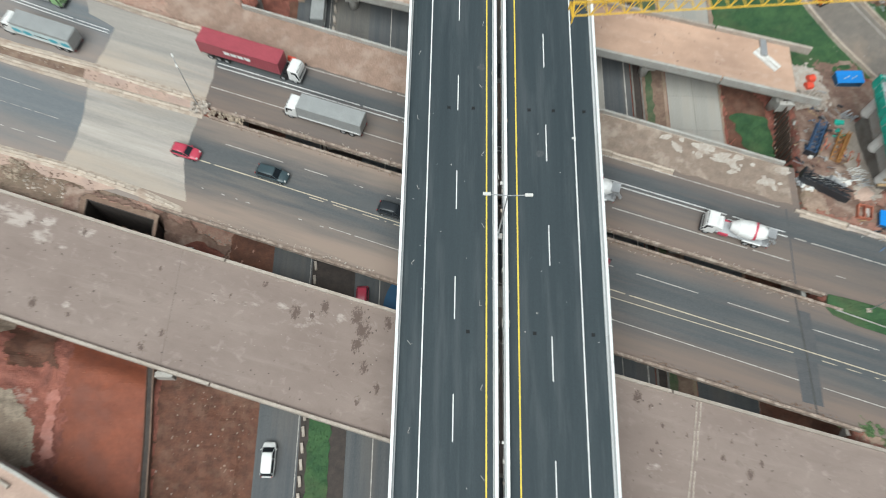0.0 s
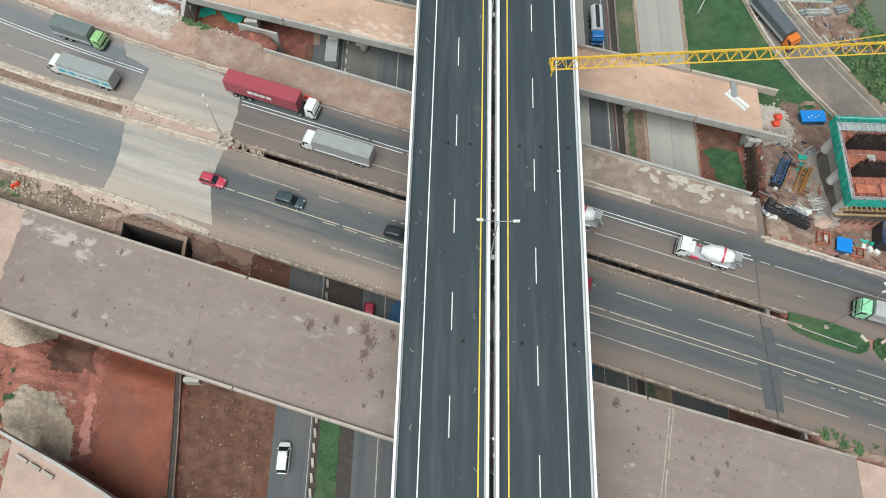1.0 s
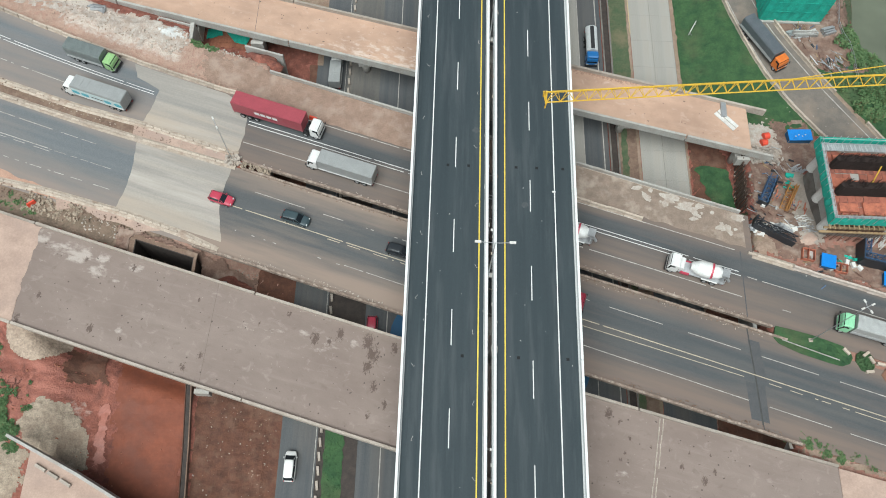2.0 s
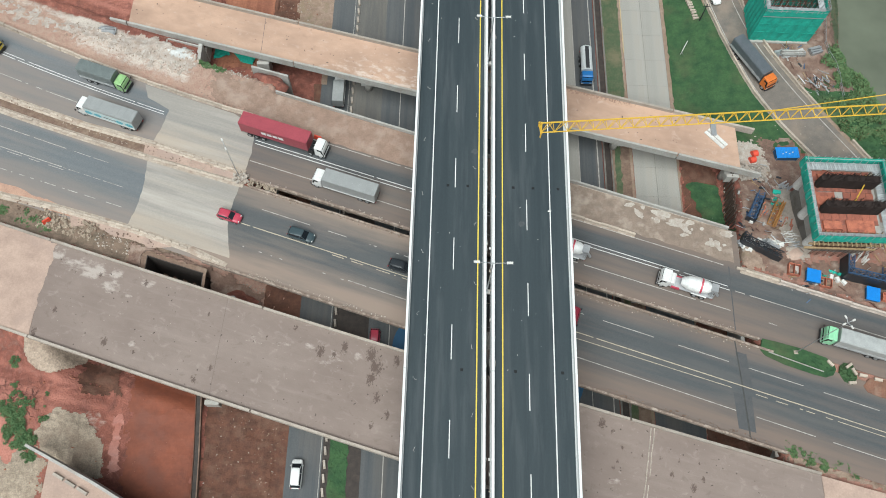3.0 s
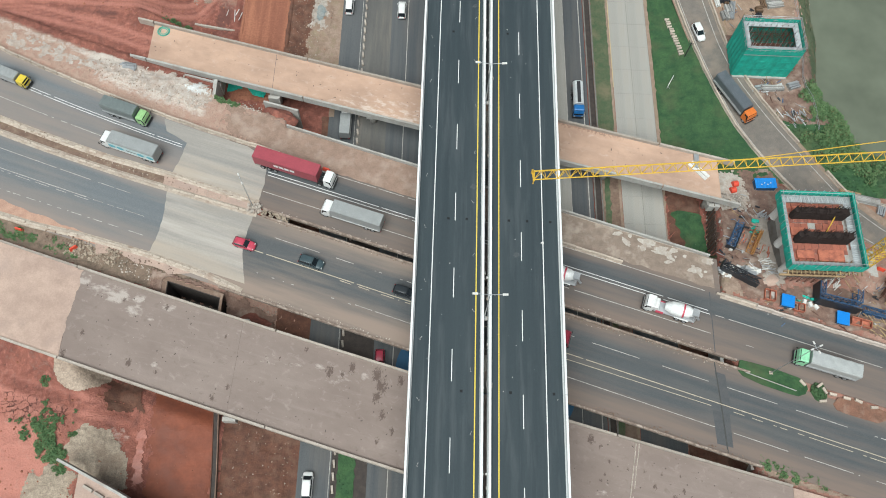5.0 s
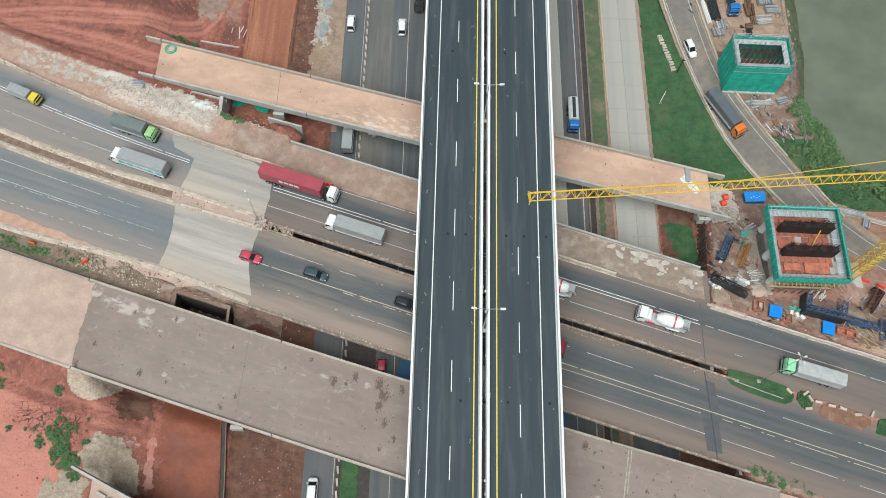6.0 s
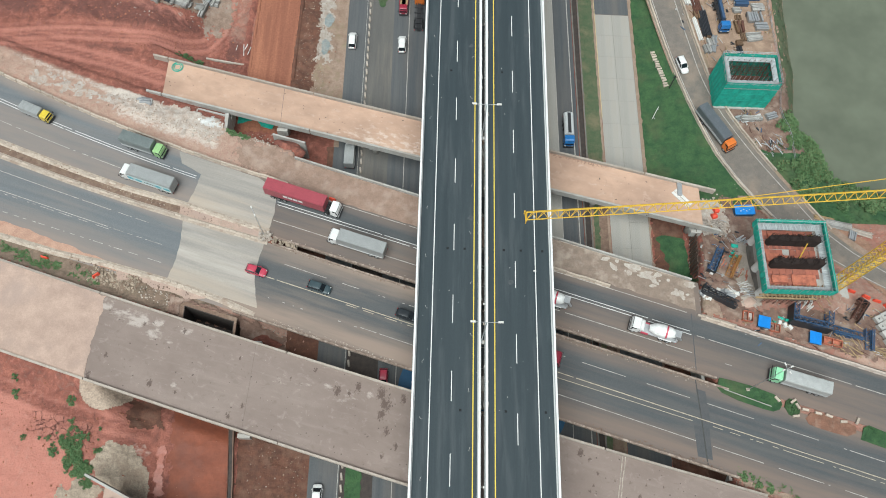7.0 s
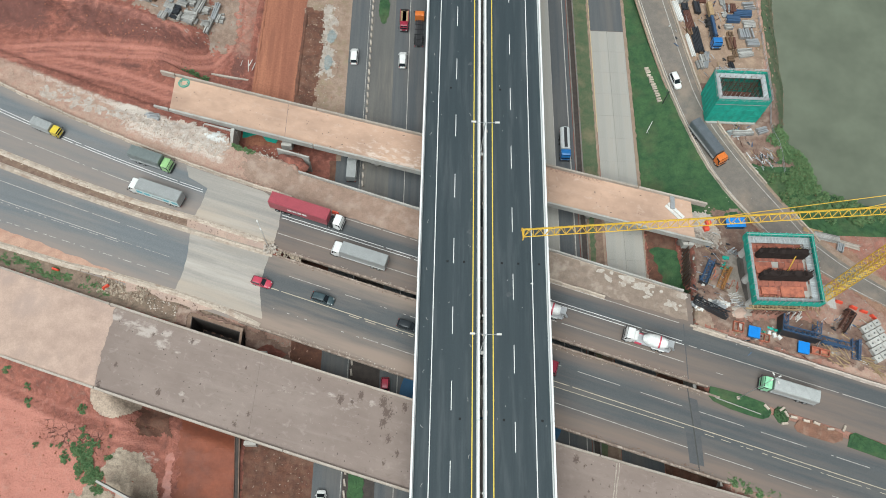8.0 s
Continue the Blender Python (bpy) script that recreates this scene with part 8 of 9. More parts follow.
for k in range(2):
    part("plank", Shape().box(-2.2, -0.9 + 0.8 * k, 0, 2.2, -0.25 + 0.8 * k, 0.14), CONCRETE_PALE, pallet)
pallet = thing("plank_stack", "pale bundled planks standing across the ramp deck", "planks", 41.2, 29.3, NRAMP_Z + 0.01, 88)
part("plank", Shape().box(-1.5, -0.45, 0, 1.5, 0.45, 0.5), STEEL, pallet)
for k, (x, y) in enumerate(((49.8, 26.4), (49.1, 24.9))):
    s = Shape().tube((x - 0.5, y, gz(x, y) + 0.55), (x + 0.5, y + 0.25, gz(x, y) + 0.55), 0.6, 14)
    solid("plastic_roll", s, ORANGE, "bright orange plastic drum on rubble", "drum", "plastic drums")
s = Shape()
for y in np.arange(40, 100, 2.5):
    x = min(float(shore(y)) - 1.4, 68.7)
    s.tube((x, y, gz(x, y) - 0.3), (x, y, gz(x, y) + 1.2), 0.05, 5)
    x2 = min(float(shore(y + 2.5)) - 1.4, 68.7)
    s.tube((x, y, gz(x, y) + 1.1), (x2, y + 2.5, gz(x2, y + 2.5) + 1.1), 0.045, 5)
    s.tube((x, y, gz(x, y) + 0.6), (x2, y + 2.5, gz(x2, y + 2.5) + 0.6), 0.045, 5)
solid("guard_rail", s, STEEL, "pale pipe guard rail along the river bank", "railing")
wedge = thing("sign_board", "leaning white sign frame on the grass", "sign", 39.8, 51.2, gz(39.8, 51.2), 62)
part("frame", Shape().box(-1.5, -0.06, 0.1, 1.5, 0.06, 0.22).box(-1.5, -0.06, 1.0, 1.5, 0.06, 1.12).box(-1.5, -0.06, 0.22, -1.38, 0.06, 1.0).box(1.38, -0.06, 0.22, 1.5, 0.06, 1.0), CONCRETE_PALE, wedge)
part("foot", Shape().tube((-1.2, 0, 0.6), (-1.2, -0.7, -0.1), 0.05, 5).tube((1.2, 0, 0.6), (1.2, -0.7, -0.1), 0.05, 5), STEEL, wedge)
pole = thing("sign_pole", "dark wooden pole beside the service road", "pole", 43.2, 57.3, gz(43.2, 57.3), 0)
part("post", Shape().tube((0, 0, -0.3), (0, 0, 5.0), 0.12, 8, 0.09), CHASSIS, pole)
part("crossbar", Shape().box(-0.6, -0.05, 4.3, 0.6, 0.05, 4.45), CHASSIS, pole)

# ---- soil yard details west ----
heap("broken_concrete", "pale broken concrete crust on the soil strip", "rubble", -66, 42.0, 24, 4.0, 160, 0.08, EDGE_SOIL, 40, yaw=-17, spread_h=0.15)
heap("broken_concrete", "pale broken concrete crust beside the ramp wall", "rubble", -57.5, 39.4, 9, 5.0, 90, 0.14, RUBBLE, 41, 1.6, yaw=-17, spread_h=0.12)
heap("broken_concrete", "litter and pale rubble along the edge of the pit", "rubble", -47.0, 37.4, 9, 1.2, 110, 0.11, RUBBLE, 44, yaw=-16, spread_h=0.15)
heap("rubble_heap", "rubble and soil clods below the toll kerb", "rubble", -66, 5.2, 26, 2.6, 320, 0.12, BED_SOIL, 42, yaw=-16, spread_h=0.4)
heap("rubble_heap", "grey crumbled rubble on the bank below the toll kerb", "rubble", -69, 5.6, 10, 3.0, 240, 0.2, GRAVEL, 142, yaw=-16, spread_h=0.35)
heap("rubble_heap", "pale stones strewn on the bank beside the ramp", "rubble", -59.5, 2.2, 9, 2.2, 130, 0.11, RUBBLE, 143, yaw=-16, spread_h=0.3)
heap("rubble_heap", "stacked rubble round the median lamp", "rubble", -41.6, 15.2, 2.6, 1.8, 60, 0.22, RUBBLE, 43, z=6.4, spread_h=0.6)
heap("rubble_heap", "debris along the start of the median gap", "rubble", -37.6, 13.9, 5, 1.0, 60, 0.18, GRAVEL, 44, z=6.45, yaw=-16, spread_h=0.3)
# Teal sheets stand in for pipe-like equipment under the ramp.
for k, (x, y, yaw_) in enumerate(((-51.0, 46.2, 20), (-45.2, 45.4, 75), (-47.0, 46.2, 130))):
    s = Shape()
    for j in range(9):
        for i in range(7):
            s.v.append((-1.6 + 0.4 * j, -1.1 + 0.37 * i, 0.5 + 0.35 * noise.noise(Vector((j * 0.6, i * 0.6, k * 3.0)))))
    s.f = [(7 * j + i, 7 * j + 7 + i, 7 * j + 8 + i, 7 * j + 1 + i) for j in range(8) for i in range(6)]
    o = solid("tarpaulin", s, NET, "crumpled teal sheet in place of equipment under the orange ramp", "tarpaulin", "tarpaulins", smooth=True)
    o.matrix_basis = pose(x, y, gz(x, y), 0, 0, yaw_)
heap("shoulder_grit", "small stones and dirt on the dusty bridge shoulder", "grit", -20, 24.5, 32, 4.6, 130, 0.06, EDGE_SOIL, 850, z=6.42, yaw=-16.8, spread_h=0.02)
heap("kerb_grit", "crumbled concrete along the median kerb", "grit", -22, 8.3, 34, 0.7, 60, 0.05, KERB, 851, 1.4, z=6.45, yaw=-16.8, spread_h=0.1)
heap("kerb_grit", "crumbled concrete along the median kerb", "grit", 28, -7.2, 30, 0.7, 50, 0.05, KERB, 852, 1.4, z=6.45, yaw=-16.8, spread_h=0.1)
for k, (x, off_, lx, n) in enumerate(((-25, 0.9, 26, 70), (-25, -0.9, 26, 70), (28, 0.9, 26, 60), (29, -0.9, 28, 90), (-27, -15.9, 24, 90), (31, -15.9, 26, 120))):
    heap("kerb_grit", "litter and crumbled concrete caught along the dirty kerb", "grit", x, float(toll(x, off_)), lx, 1.0, n, 0.07, (RUBBLE, BED_SOIL)[k % 2], 870 + k, 1.3, z=6.43, yaw=-16.8, spread_h=0.12)
heap("steel_sheet_stack", "small stack of pale metal sheets on soil", "sheets", -70.4, 45.6, 2.4, 1.2, 7, 0.35, STEEL, 45, 3.0, yaw=-12, spread_h=0.4)
for k, (x, y, d, lx, ly, rows, m_) in enumerate((
        (-83.5, 80.2, -22, 2.6, 2.4, 5, BLEACHED), (-80.2, 79.4, -22, 2.8, 3.0, 6, STEEL), (-76.8, 78.6, -18, 2.4, 3.4, 7, BLEACHED), (-78.6, 82.6, -20, 4.4, 2.0, 5, BLEACHED),
        (-73.6, 79.6, 70, 3.6, 2.4, 6, BLEACHED), (-71.0, 75.2, -16, 3.0, 3.6, 9, DARK_STEEL), (-67.6, 74.6, -14, 3.2, 3.2, 8, BLEACHED), (-69.8, 79.8, -14, 3.0, 2.6, 5, STEEL),
        (-66.2, 78.8, 74, 4.0, 2.6, 6, BLEACHED), (-62.8, 78.4, 80, 5.6, 1.8, 4, STEEL), (-63.6, 74.2, 78, 4.2, 1.6, 4, BLEACHED), (-72.8, 83.2, -15, 4.6, 2.2, 5, STEEL), (-66.5, 83.0, -10, 4.0, 3.0, 7, BLEACHED))):
    panel_stack(x, y, d, lx, ly, rows, 3 + k % 4, m_, ("weathered grey formwork panels stacked on bare soil", "dark steel formwork panels stacked on bare soil")[m_ is DARK_STEEL], 600 + k)
rq = random.Random(44)
for k in range(18):
    x = rq.uniform(-85, -62)
    y = 73.2 + rq.uniform(0, 10) + max(0.0, -0.28 * (x + 70))
    m_ = rq.choice((BLEACHED, BLEACHED, STEEL, TIMBER_DARK))
    panel_stack(x, y, rq.choice((-20, -14, 72)), rq.uniform(1.4, 2.8), rq.uniform(1.0, 2.0), rq.randint(3, 6), rq.randint(2, 4), m_,
                {BLEACHED: "small stack of weathered panels on bare soil", STEEL: "small stack of galvanised panels on bare soil", TIMBER_DARK: "small stack of brown timber on bare soil"}[m_], 740 + k)
for k in range(12):
    x, y = rq.uniform(-73, -61), rq.uniform(72.8, 79.5)
    panel_stack(x, y, rq.choice((-18, -12, 74)), rq.uniform(1.6, 3.0), rq.uniform(1.2, 2.2), rq.randint(4, 6), rq.randint(2, 5), BLEACHED, "small stack of weathered panels on bare soil", 780 + k)
heap("panel_scraps", "loose grey panels and offcuts between the stacks", "scrap", -72, 79.0, 22, 8.0, 60, 0.2, BLEACHED, 46, 3.0, yaw=-18, spread_h=0.5)
heap("panel_scraps", "coils and offcuts strewn beside the storage rows", "scrap", -64.0, 70.0, 8, 4.0, 16, 0.08, CONCRETE_BEIGE, 47, 5.0, yaw=-30, spread_h=0.3)
heap("pale_debris", "small pale debris strewn on the red soil", "scrap", -76, 69.6, 14, 2.0, 12, 0.11, RUBBLE, 48, 1.6, yaw=-15, spread_h=0.1)
s = Shape().box(-4.4, -0.22, 0, 4.4, 0.22, 0.5, 0.03)
o = solid("concrete_beam", s, CONCRETE_BEIGE, "long pale concrete beam lying on soil", "beam")
o.matrix_basis = pose(-57.0, 60.9, gz(-57, 60.9) + 0.05, 0, 0, -9)
heap("pale_rods", "few pale rods leaning on the soil", "rods", -53.6, 64.5, 1.0, 5.0, 5, 0.08, CONCRETE_PALE, 49, 22.0, yaw=80)
s = Shape()
for k in range(20):
    a = 2 * math.pi * k / 20
    b = 2 * math.pi * (k + 1) / 20
    for rr in (0.7, 1.0, 1.2):
        s.tube((rr * math.cos(a), rr * math.sin(a), 0.06), (rr * math.cos(b), rr * math.sin(b), 0.06), 0.07, 5)
o = solid("hose_coil", s, NET, "coil of green hose on the orange deck", "hose")
o.matrix_basis = pose(-64.9, 54.6, NRAMP_Z)


def drape(name, label, category, outline, material, lift=0.06, cell=0.6, seed=0.0, ragged=0.3, kind="structure", skip=None):
    """A thin ragged layer over the ground inside an outline."""
    def inside(x, y):
        c = False
        for (ax, ay), (bx, by) in zip(outline, outline[1:] + outline[:1]):
            if (ay > y) != (by > y) and x < (bx - ax) * (y - ay) / (by - ay) + ax:
                c = not c
        return c
    s, index = Shape(), {}
    xs = np.arange(min(p[0] for p in outline) - 1, max(p[0] for p in outline) + 1, cell)
    ys = np.arange(min(p[1] for p in outline) - 1, max(p[1] for p in outline) + 1, cell)

    def corner(i, j):
        if (i, j) not in index:
            x, y = xs[i] + 0.7 * cell * noise.noise(Vector((i * 1.7, j * 1.3, seed))), ys[j] + 0.7 * cell * noise.noise(Vector((i * 1.1, j * 1.9, seed + 5)))
            index[i, j] = len(s.v)
            s.v.append((x, y, gz(x, y) + lift + 0.04 * noise.noise(Vector((x, y, seed)))))
        return index[i, j]
    for i in range(len(xs) - 1):
        for j in range(len(ys) - 1):
            x, y = xs[i] + cell / 2, ys[j] + cell / 2
            w = ragged * 2.5
            nx_ = noise.noise(Vector((x * 0.6, y * 0.6, seed))) + 0.5 * noise.noise(Vector((x * 1.9, y * 1.9, seed)))
            ny_ = noise.noise(Vector((x * 0.6, y * 0.6, seed + 9))) + 0.5 * noise.noise(Vector((x * 1.9, y * 1.9, seed + 9)))
            if inside(x + w * nx_, y + w * ny_) and not (skip and skip(x, y)):
                s.f.append((corner(i, j), corner(i + 1, j), corner(i + 1, j + 1), corner(i, j + 1)))
    me = bpy.data.meshes.new(name)
    me.from_pydata(s.v, [], s.f)
    me.materials.append(material)
    return tagged(new(name, me), label, category, kind=kind)


YARD_SOIL = mat("grey_brown_trampled_soil", (0.30, 0.215, 0.165), (0.215, 0.145, 0.11), 0.95, 1.0, 0.25, 0.7, dirt=(0.36, 0.30, 0.25), dirt_size=2.0, dirt_amount=0.6)
BANK_SOIL = mat("weedy_brown_bank", (0.225, 0.16, 0.118), (0.155, 0.113, 0.083), 0.97, 1.1, 0.25, 0.8, dirt=(0.12, 0.10, 0.068), dirt_size=2.2, dirt_amount=0.35)
MUD = mat("trampled_brown_mud", (0.225, 0.142, 0.108), (0.155, 0.096, 0.074), 0.95, 1.2, 0.25, 0.7, dirt=(0.36, 0.29, 0.235), dirt_size=3.0, dirt_amount=0.6)
YARD_SAND = mat("trodden_tan_sand", (0.37, 0.265, 0.19), (0.26, 0.178, 0.125), 0.95, 1.8, 0.25, 0.4, dirt=(0.20, 0.13, 0.095), dirt_size=2.5, dirt_amount=0.6)
RAMP_SOIL = mat("dry_tan_soil", (0.34, 0.205, 0.14), (0.27, 0.15, 0.10), 0.95, 1.6, 0.3, 0.5, dirt=(0.20, 0.10, 0.07), dirt_size=4.0, dirt_amount=0.5)
bank = [(x, float(toll(x, -16.0))) for x in range(-116, -44, 6)] + [(x, float(sramp_n(x)) + 0.2) for x in range(-46, -118, -6)]
drape("soil_bank", "brown weedy soil bank between toll kerb and ramp", "bank", bank, BANK_SOIL, 0.14, 0.5, 1.0, 0.1,
      skip=lambda x, y: -55.9 < x < -45.0 and -3.6 < y + 0.29 * (x + 50.4) + 0.55 < 0.9)
drape("gravel_bed", "tan-grey gravel patch on red soil", "gravel", [(-65.5, -24.0), (-67.6, -27.5), (-66.0, -30.6), (-61.6, -34.2), (-57.6, -33.8), (-58.4, -28.3), (-61.5, -24.6)], GRAVEL, 0.12, 0.2, 2.0, 0.3)
drape("gravel_bed", "greyish trampled ground beside the low wall", "gravel", [(-72, -32), (-67, -30), (-65.5, -32), (-65, -46), (-76, -46)], GRAVEL, 0.08, 0.25, 3.0, 0.5)
drape("blinding_slab", "pale dirty concrete blinding beside the pier", "slab", [(50.9, 4.6), (54.5, 4.2), (54.9, 18.8), (52.2, 19.4), (51.3, 12)], CONCRETE_BEIGE, 0.26, 0.4, 4.0)
drape("rubble_sheet", "pale crushed rubble strewn near the ramp end", "rubble", [(45.6, 21.0), (50.5, 20.4), (52.3, 22.5), (51.8, 27.5), (50.2, 29.8), (46.6, 29.4), (45.8, 25)], RUBBLE, 0.24, 0.3, 5.0, 0.5)
drape("trodden_sand", "tan muddy ground of the storage yard", "yard", [(49.5, 62), (66, 62), (69.4, 72), (69.4, 100), (42.5, 100), (46.8, 84)], YARD_SAND, 0.06, 0.6, 6.0,
      skip=lambda x, y: x < float(np.interp(y, SERV_Y, SERV_E)) - 0.5)
drape("debris_layer", "layer of dark spoil beside the soil track", "spoil", [(-41.6, 44), (-37.5, 44), (-36.3, 70), (-37.0, 81), (-41.2, 82)], SPOIL_AND_SHADE, 0.16, 0.35, 7.0, 0.35)
drape("debris_layer", "tan litter-strewn verge of the lower road", "spoil", [(-37.2, 44), (-31.6, 44), (-32.0, 98), (-41.5, 98), (-41.5, 81)], EDGE_SOIL, 0.12, 0.45, 8.0, 0.2)
drape("spoil_strip", "dark trodden soil between drain and lower road", "spoil", [(-43.6, -18), (-31.4, -21.5), (-31.2, -50), (-42.2, -50)], SPOIL_AND_SHADE, 0.12, 0.4, 9.0, 0.2)
# Next two drapes darken the soil where the bridges shade it.
drape("spoil_strip", "soil at the foot of the bridge end, darkened as shade", "spoil", [(-41.8, -6.6), (-36.7, -7.6), (-36.7, -18), (-41.8, -17)], SPOIL_AND_SHADE, 0.08, 0.4, 42.0, 0.15)
drape("spoil_strip", "litter-strewn soil below the toll bridge, darkened as shade", "spoil", [(-36.8, 20), (-31.2, 20), (-31.2, -18), (-36.8, -18)], SPOIL_AND_SHADE, 0.06, 0.5, 12.0, 0.2)
drape("dry_crust", "pale lime-washed crust along the dark trench", "crust", [(-37.2, 82.5), (-33.6, 81.5), (-33.8, 62), (-36.6, 62)], RUBBLE, 0.15, 0.3, 13.0, 0.9)
drape("mud_puddle", "long pinkish mud puddle in red soil", "puddle", [(-57.6, -24.2), (-56.4, -24.0), (-55.9, -28), (-55.5, -33), (-56.9, -33.2), (-57.3, -28.5)],
      mat("pinkish_mud", (0.42, 0.165, 0.12), (0.34, 0.125, 0.09), 0.4, 1.5, 0.3, 0.05), 0.14, 0.16, 10.0, 0.28)
drape("haul_track", "packed orange soil haul track", "dirt track", [(-51.6, 43), (-41.9, 43), (-41.4, 70), (-41.2, 98), (-50.9, 98), (-51.4, 70)], SOIL_TRACK, 0.1, 0.4, 21.0, 0.12)
drape("trampled_mud", "brown trampled mud of the building site", "mud", [(44.2, 8.5), (51, 7.5), (51.2, 19.5), (46, 21), (44.4, 18)], MUD, 0.16, 0.4, 23.0, 0.4)
drape("trampled_mud", "brown trampled mud behind the road barrier", "mud", [(43, 9.2), (43.4, 3.2), (50.5, 2.0), (51.5, 8), (46, 9)], MUD, 0.16, 0.4, 28.0, 0.3)
drape("trampled_mud", "brown trampled mud around the site shed", "mud", [(49.5, 19.8), (58, 19.6), (62, 24), (57, 30.5), (50.5, 30), (51.5, 24)], MUD, 0.16, 0.4, 29.0, 0.3, skip=lambda x, y: x > float(np.interp(y, SERV_Y, SERV_W)) - 1.2)
drape("trampled_mud", "brown crumbling soil round the open shaft", "mud", [(-58, 2.8), (-44.4, -0.9), (-44.4, -4.6), (-46.5, -4.2), (-56.8, -1.0), (-58, -0.8)], MUD, 0.46, 0.25, 37.0, 0.12,
      skip=lambda x, y: -55.6 < x < -45.2 and -9 < y + 0.29 * (x + 50.4) + 0.55 < 0.35)
drape("trampled_mud", "brown littered soil at the bridge end", "mud", [(-45.2, -0.2), (-36.8, -3.0), (-36.4, -7.6), (-45.2, -5.2)], MUD, 0.46, 0.3, 30.0, 0.3)
drape("trampled_mud", "brown trampled mud between formwork and road barrier", "mud", [(50, 3.5), (66, 4.2), (80, 3), (84, -7), (66, -4.2), (54, -0.4), (46, 2.5)], MUD, 0.16, 0.45, 24.0, 0.4)
drape("trampled_mud", "brown soil around the wrapped pier", "mud", [(57, 41.5), (73.5, 41.5), (71, 50), (70.4, 63), (52, 63), (54, 50)], MUD, 0.16, 0.45, 25.0, 0.3, skip=lambda x, y: x < float(np.interp(y, SERV_Y, SERV_E)) + 0.6)
drape("trampled_mud", "tan dry soil between crane and service road", "mud", [(66, 20), (72, 17.5), (86, 3), (92, 8), (80, 22), (70, 27)], RAMP_SOIL, 0.15, 0.5, 26.0, 0.4, skip=lambda x, y: float(np.interp(y, SERV_Y, SERV_W)) - 1 < x < float(np.interp(y, SERV_Y, SERV_E)) + 0.5)
# Red soil covered dark here to read as shade under the bridges.
drape("spoil_strip", "soil under the eastern bridge ends, darkened as shade", "spoil", [(36.9, 29), (43.4, 24), (43.4, 10), (45.5, -30), (36.9, -30)], SPOIL_AND_SHADE, 0.08, 0.5, 27.0, 0.05)
drape("clay_floor", "smooth damp orange-brown clay below the wide ramp", "clay", [(-57.2, -14), (-45.4, -16), (-44.2, -30), (-43.2, -50), (-54.5, -50), (-54.6, -30), (-55.6, -22)], CLAY, 0.09, 0.35, 33.0, 0.45)
drape("damp_soil", "patch of dark soil beside the wide ramp", "soil", [(-64.0, -15.8), (-58.4, -16.6), (-57.4, -20.5), (-59.6, -21.0), (-62.9, -19.9)], SPOIL_AND_SHADE, 0.12, 0.2, 34.0, 0.6)
drape("road_dust", "dusty soil blown over the shoulder's end", "dust", [(41.6, float(toll(41.6, 18.6))), (45.4, float(toll(45.4, 17.4))), (46.4, float(toll(46.4, 13.2))), (42.4, float(toll(42.4, 12.7)))], EDGE_SOIL, 0.25, 0.3, 35.0, 0.4)
drape("road_dust", "tan soil and weeds at the wide ramp's end", "dust", [(46, float(toll(46, -16.4))), (62, float(toll(62, -16.4))), (62, float(sramp_n(62)) + 0.2), (50.5, float(sramp_n(50.5)) + 0.2), (46, float(sramp_n(46)) + 0.6)], EDGE_SOIL, 0.12, 0.45, 36.0, 0.15)
CRUST = mat("lime_white_crust", (0.50, 0.445, 0.395), (0.38, 0.31, 0.26), 0.93, 1.1, 0.2, 0.4, dirt=(0.36, 0.275, 0.22), dirt_size=1.6, dirt_amount=0.7)
LIME = mat("spilled_grout", (0.62, 0.63, 0.62), (0.50, 0.48, 0.45), 0.9, 0.9, 0.2, 0.3, dirt=(0.42, 0.37, 0.32), dirt_size=1.0, dirt_amount=0.6)
drape("dirt_cover", "brown trodden dirt on the road's edge", "dirt", [(-50, float(toll(-50, 14.2))), (-38.4, float(toll(-38.4, 12.9))), (-38.2, float(toll(-38.2, 19.6))), (-42, float(toll(-42, 20.6))), (-49, float(toll(-49, 20.4)))], SHOULDER, 0.07, 0.3, 38.0, 0.8)
drape("dry_crust", "pale lime-stained crust on the soil strip", "crust", [(-72, 44.6), (-65.6, 44.9), (-57.6, 42.8), (-53.6, 41.3), (-53.0, 37.2), (-60.8, 38.8), (-69, 42.2)], CRUST, 0.07, 0.25, 39.0, 0.75)
drape("dry_crust", "thin pale crust along the road barriers", "crust", [(-95, 49.8), (-84, 46.6), (-76, 44.2), (-70, 42.8), (-70, 44.2), (-84, 48.2), (-95, 51.6)], CRUST, 0.06, 0.25, 41.0, 0.9)
drape("grout_spill", "whitish grout spilled beside the abutment wall", "spill", [(-58.2, 41.4), (-55.6, 41.9), (-53.8, 40.6), (-54.6, 39.5), (-57.4, 40.2)], LIME, 0.13, 0.2, 40.0, 0.6)
POOL = mat("grey_blue_puddle", (0.23, 0.27, 0.27), (0.30, 0.30, 0.28), 0.12, 1.0, 0.3, 0.0)
for k, (x, y, a, b) in enumerate(((-34.5, 73.6, 1.1, 2.0), (-34.7, 66.0, 1.0, 2.2))):
    drape("rain_puddle", "shallow grey-blue puddle on the verge", "puddle", [(x + a * math.cos(t), y + b * math.sin(t)) for t in np.linspace(0, 6.0, 14)], POOL, 0.24, 0.22, 20.0 + k, 0.12)
drape("pitching_layer", "grey-brown trampled soil around the storage rows", "yard", [(-64.5, 84), (-57.5, 84), (-57.0, 72), (-60.5, 66.5), (-63.5, 72)], YARD_SOIL, 0.12, 0.28, 14.0, 0.9)
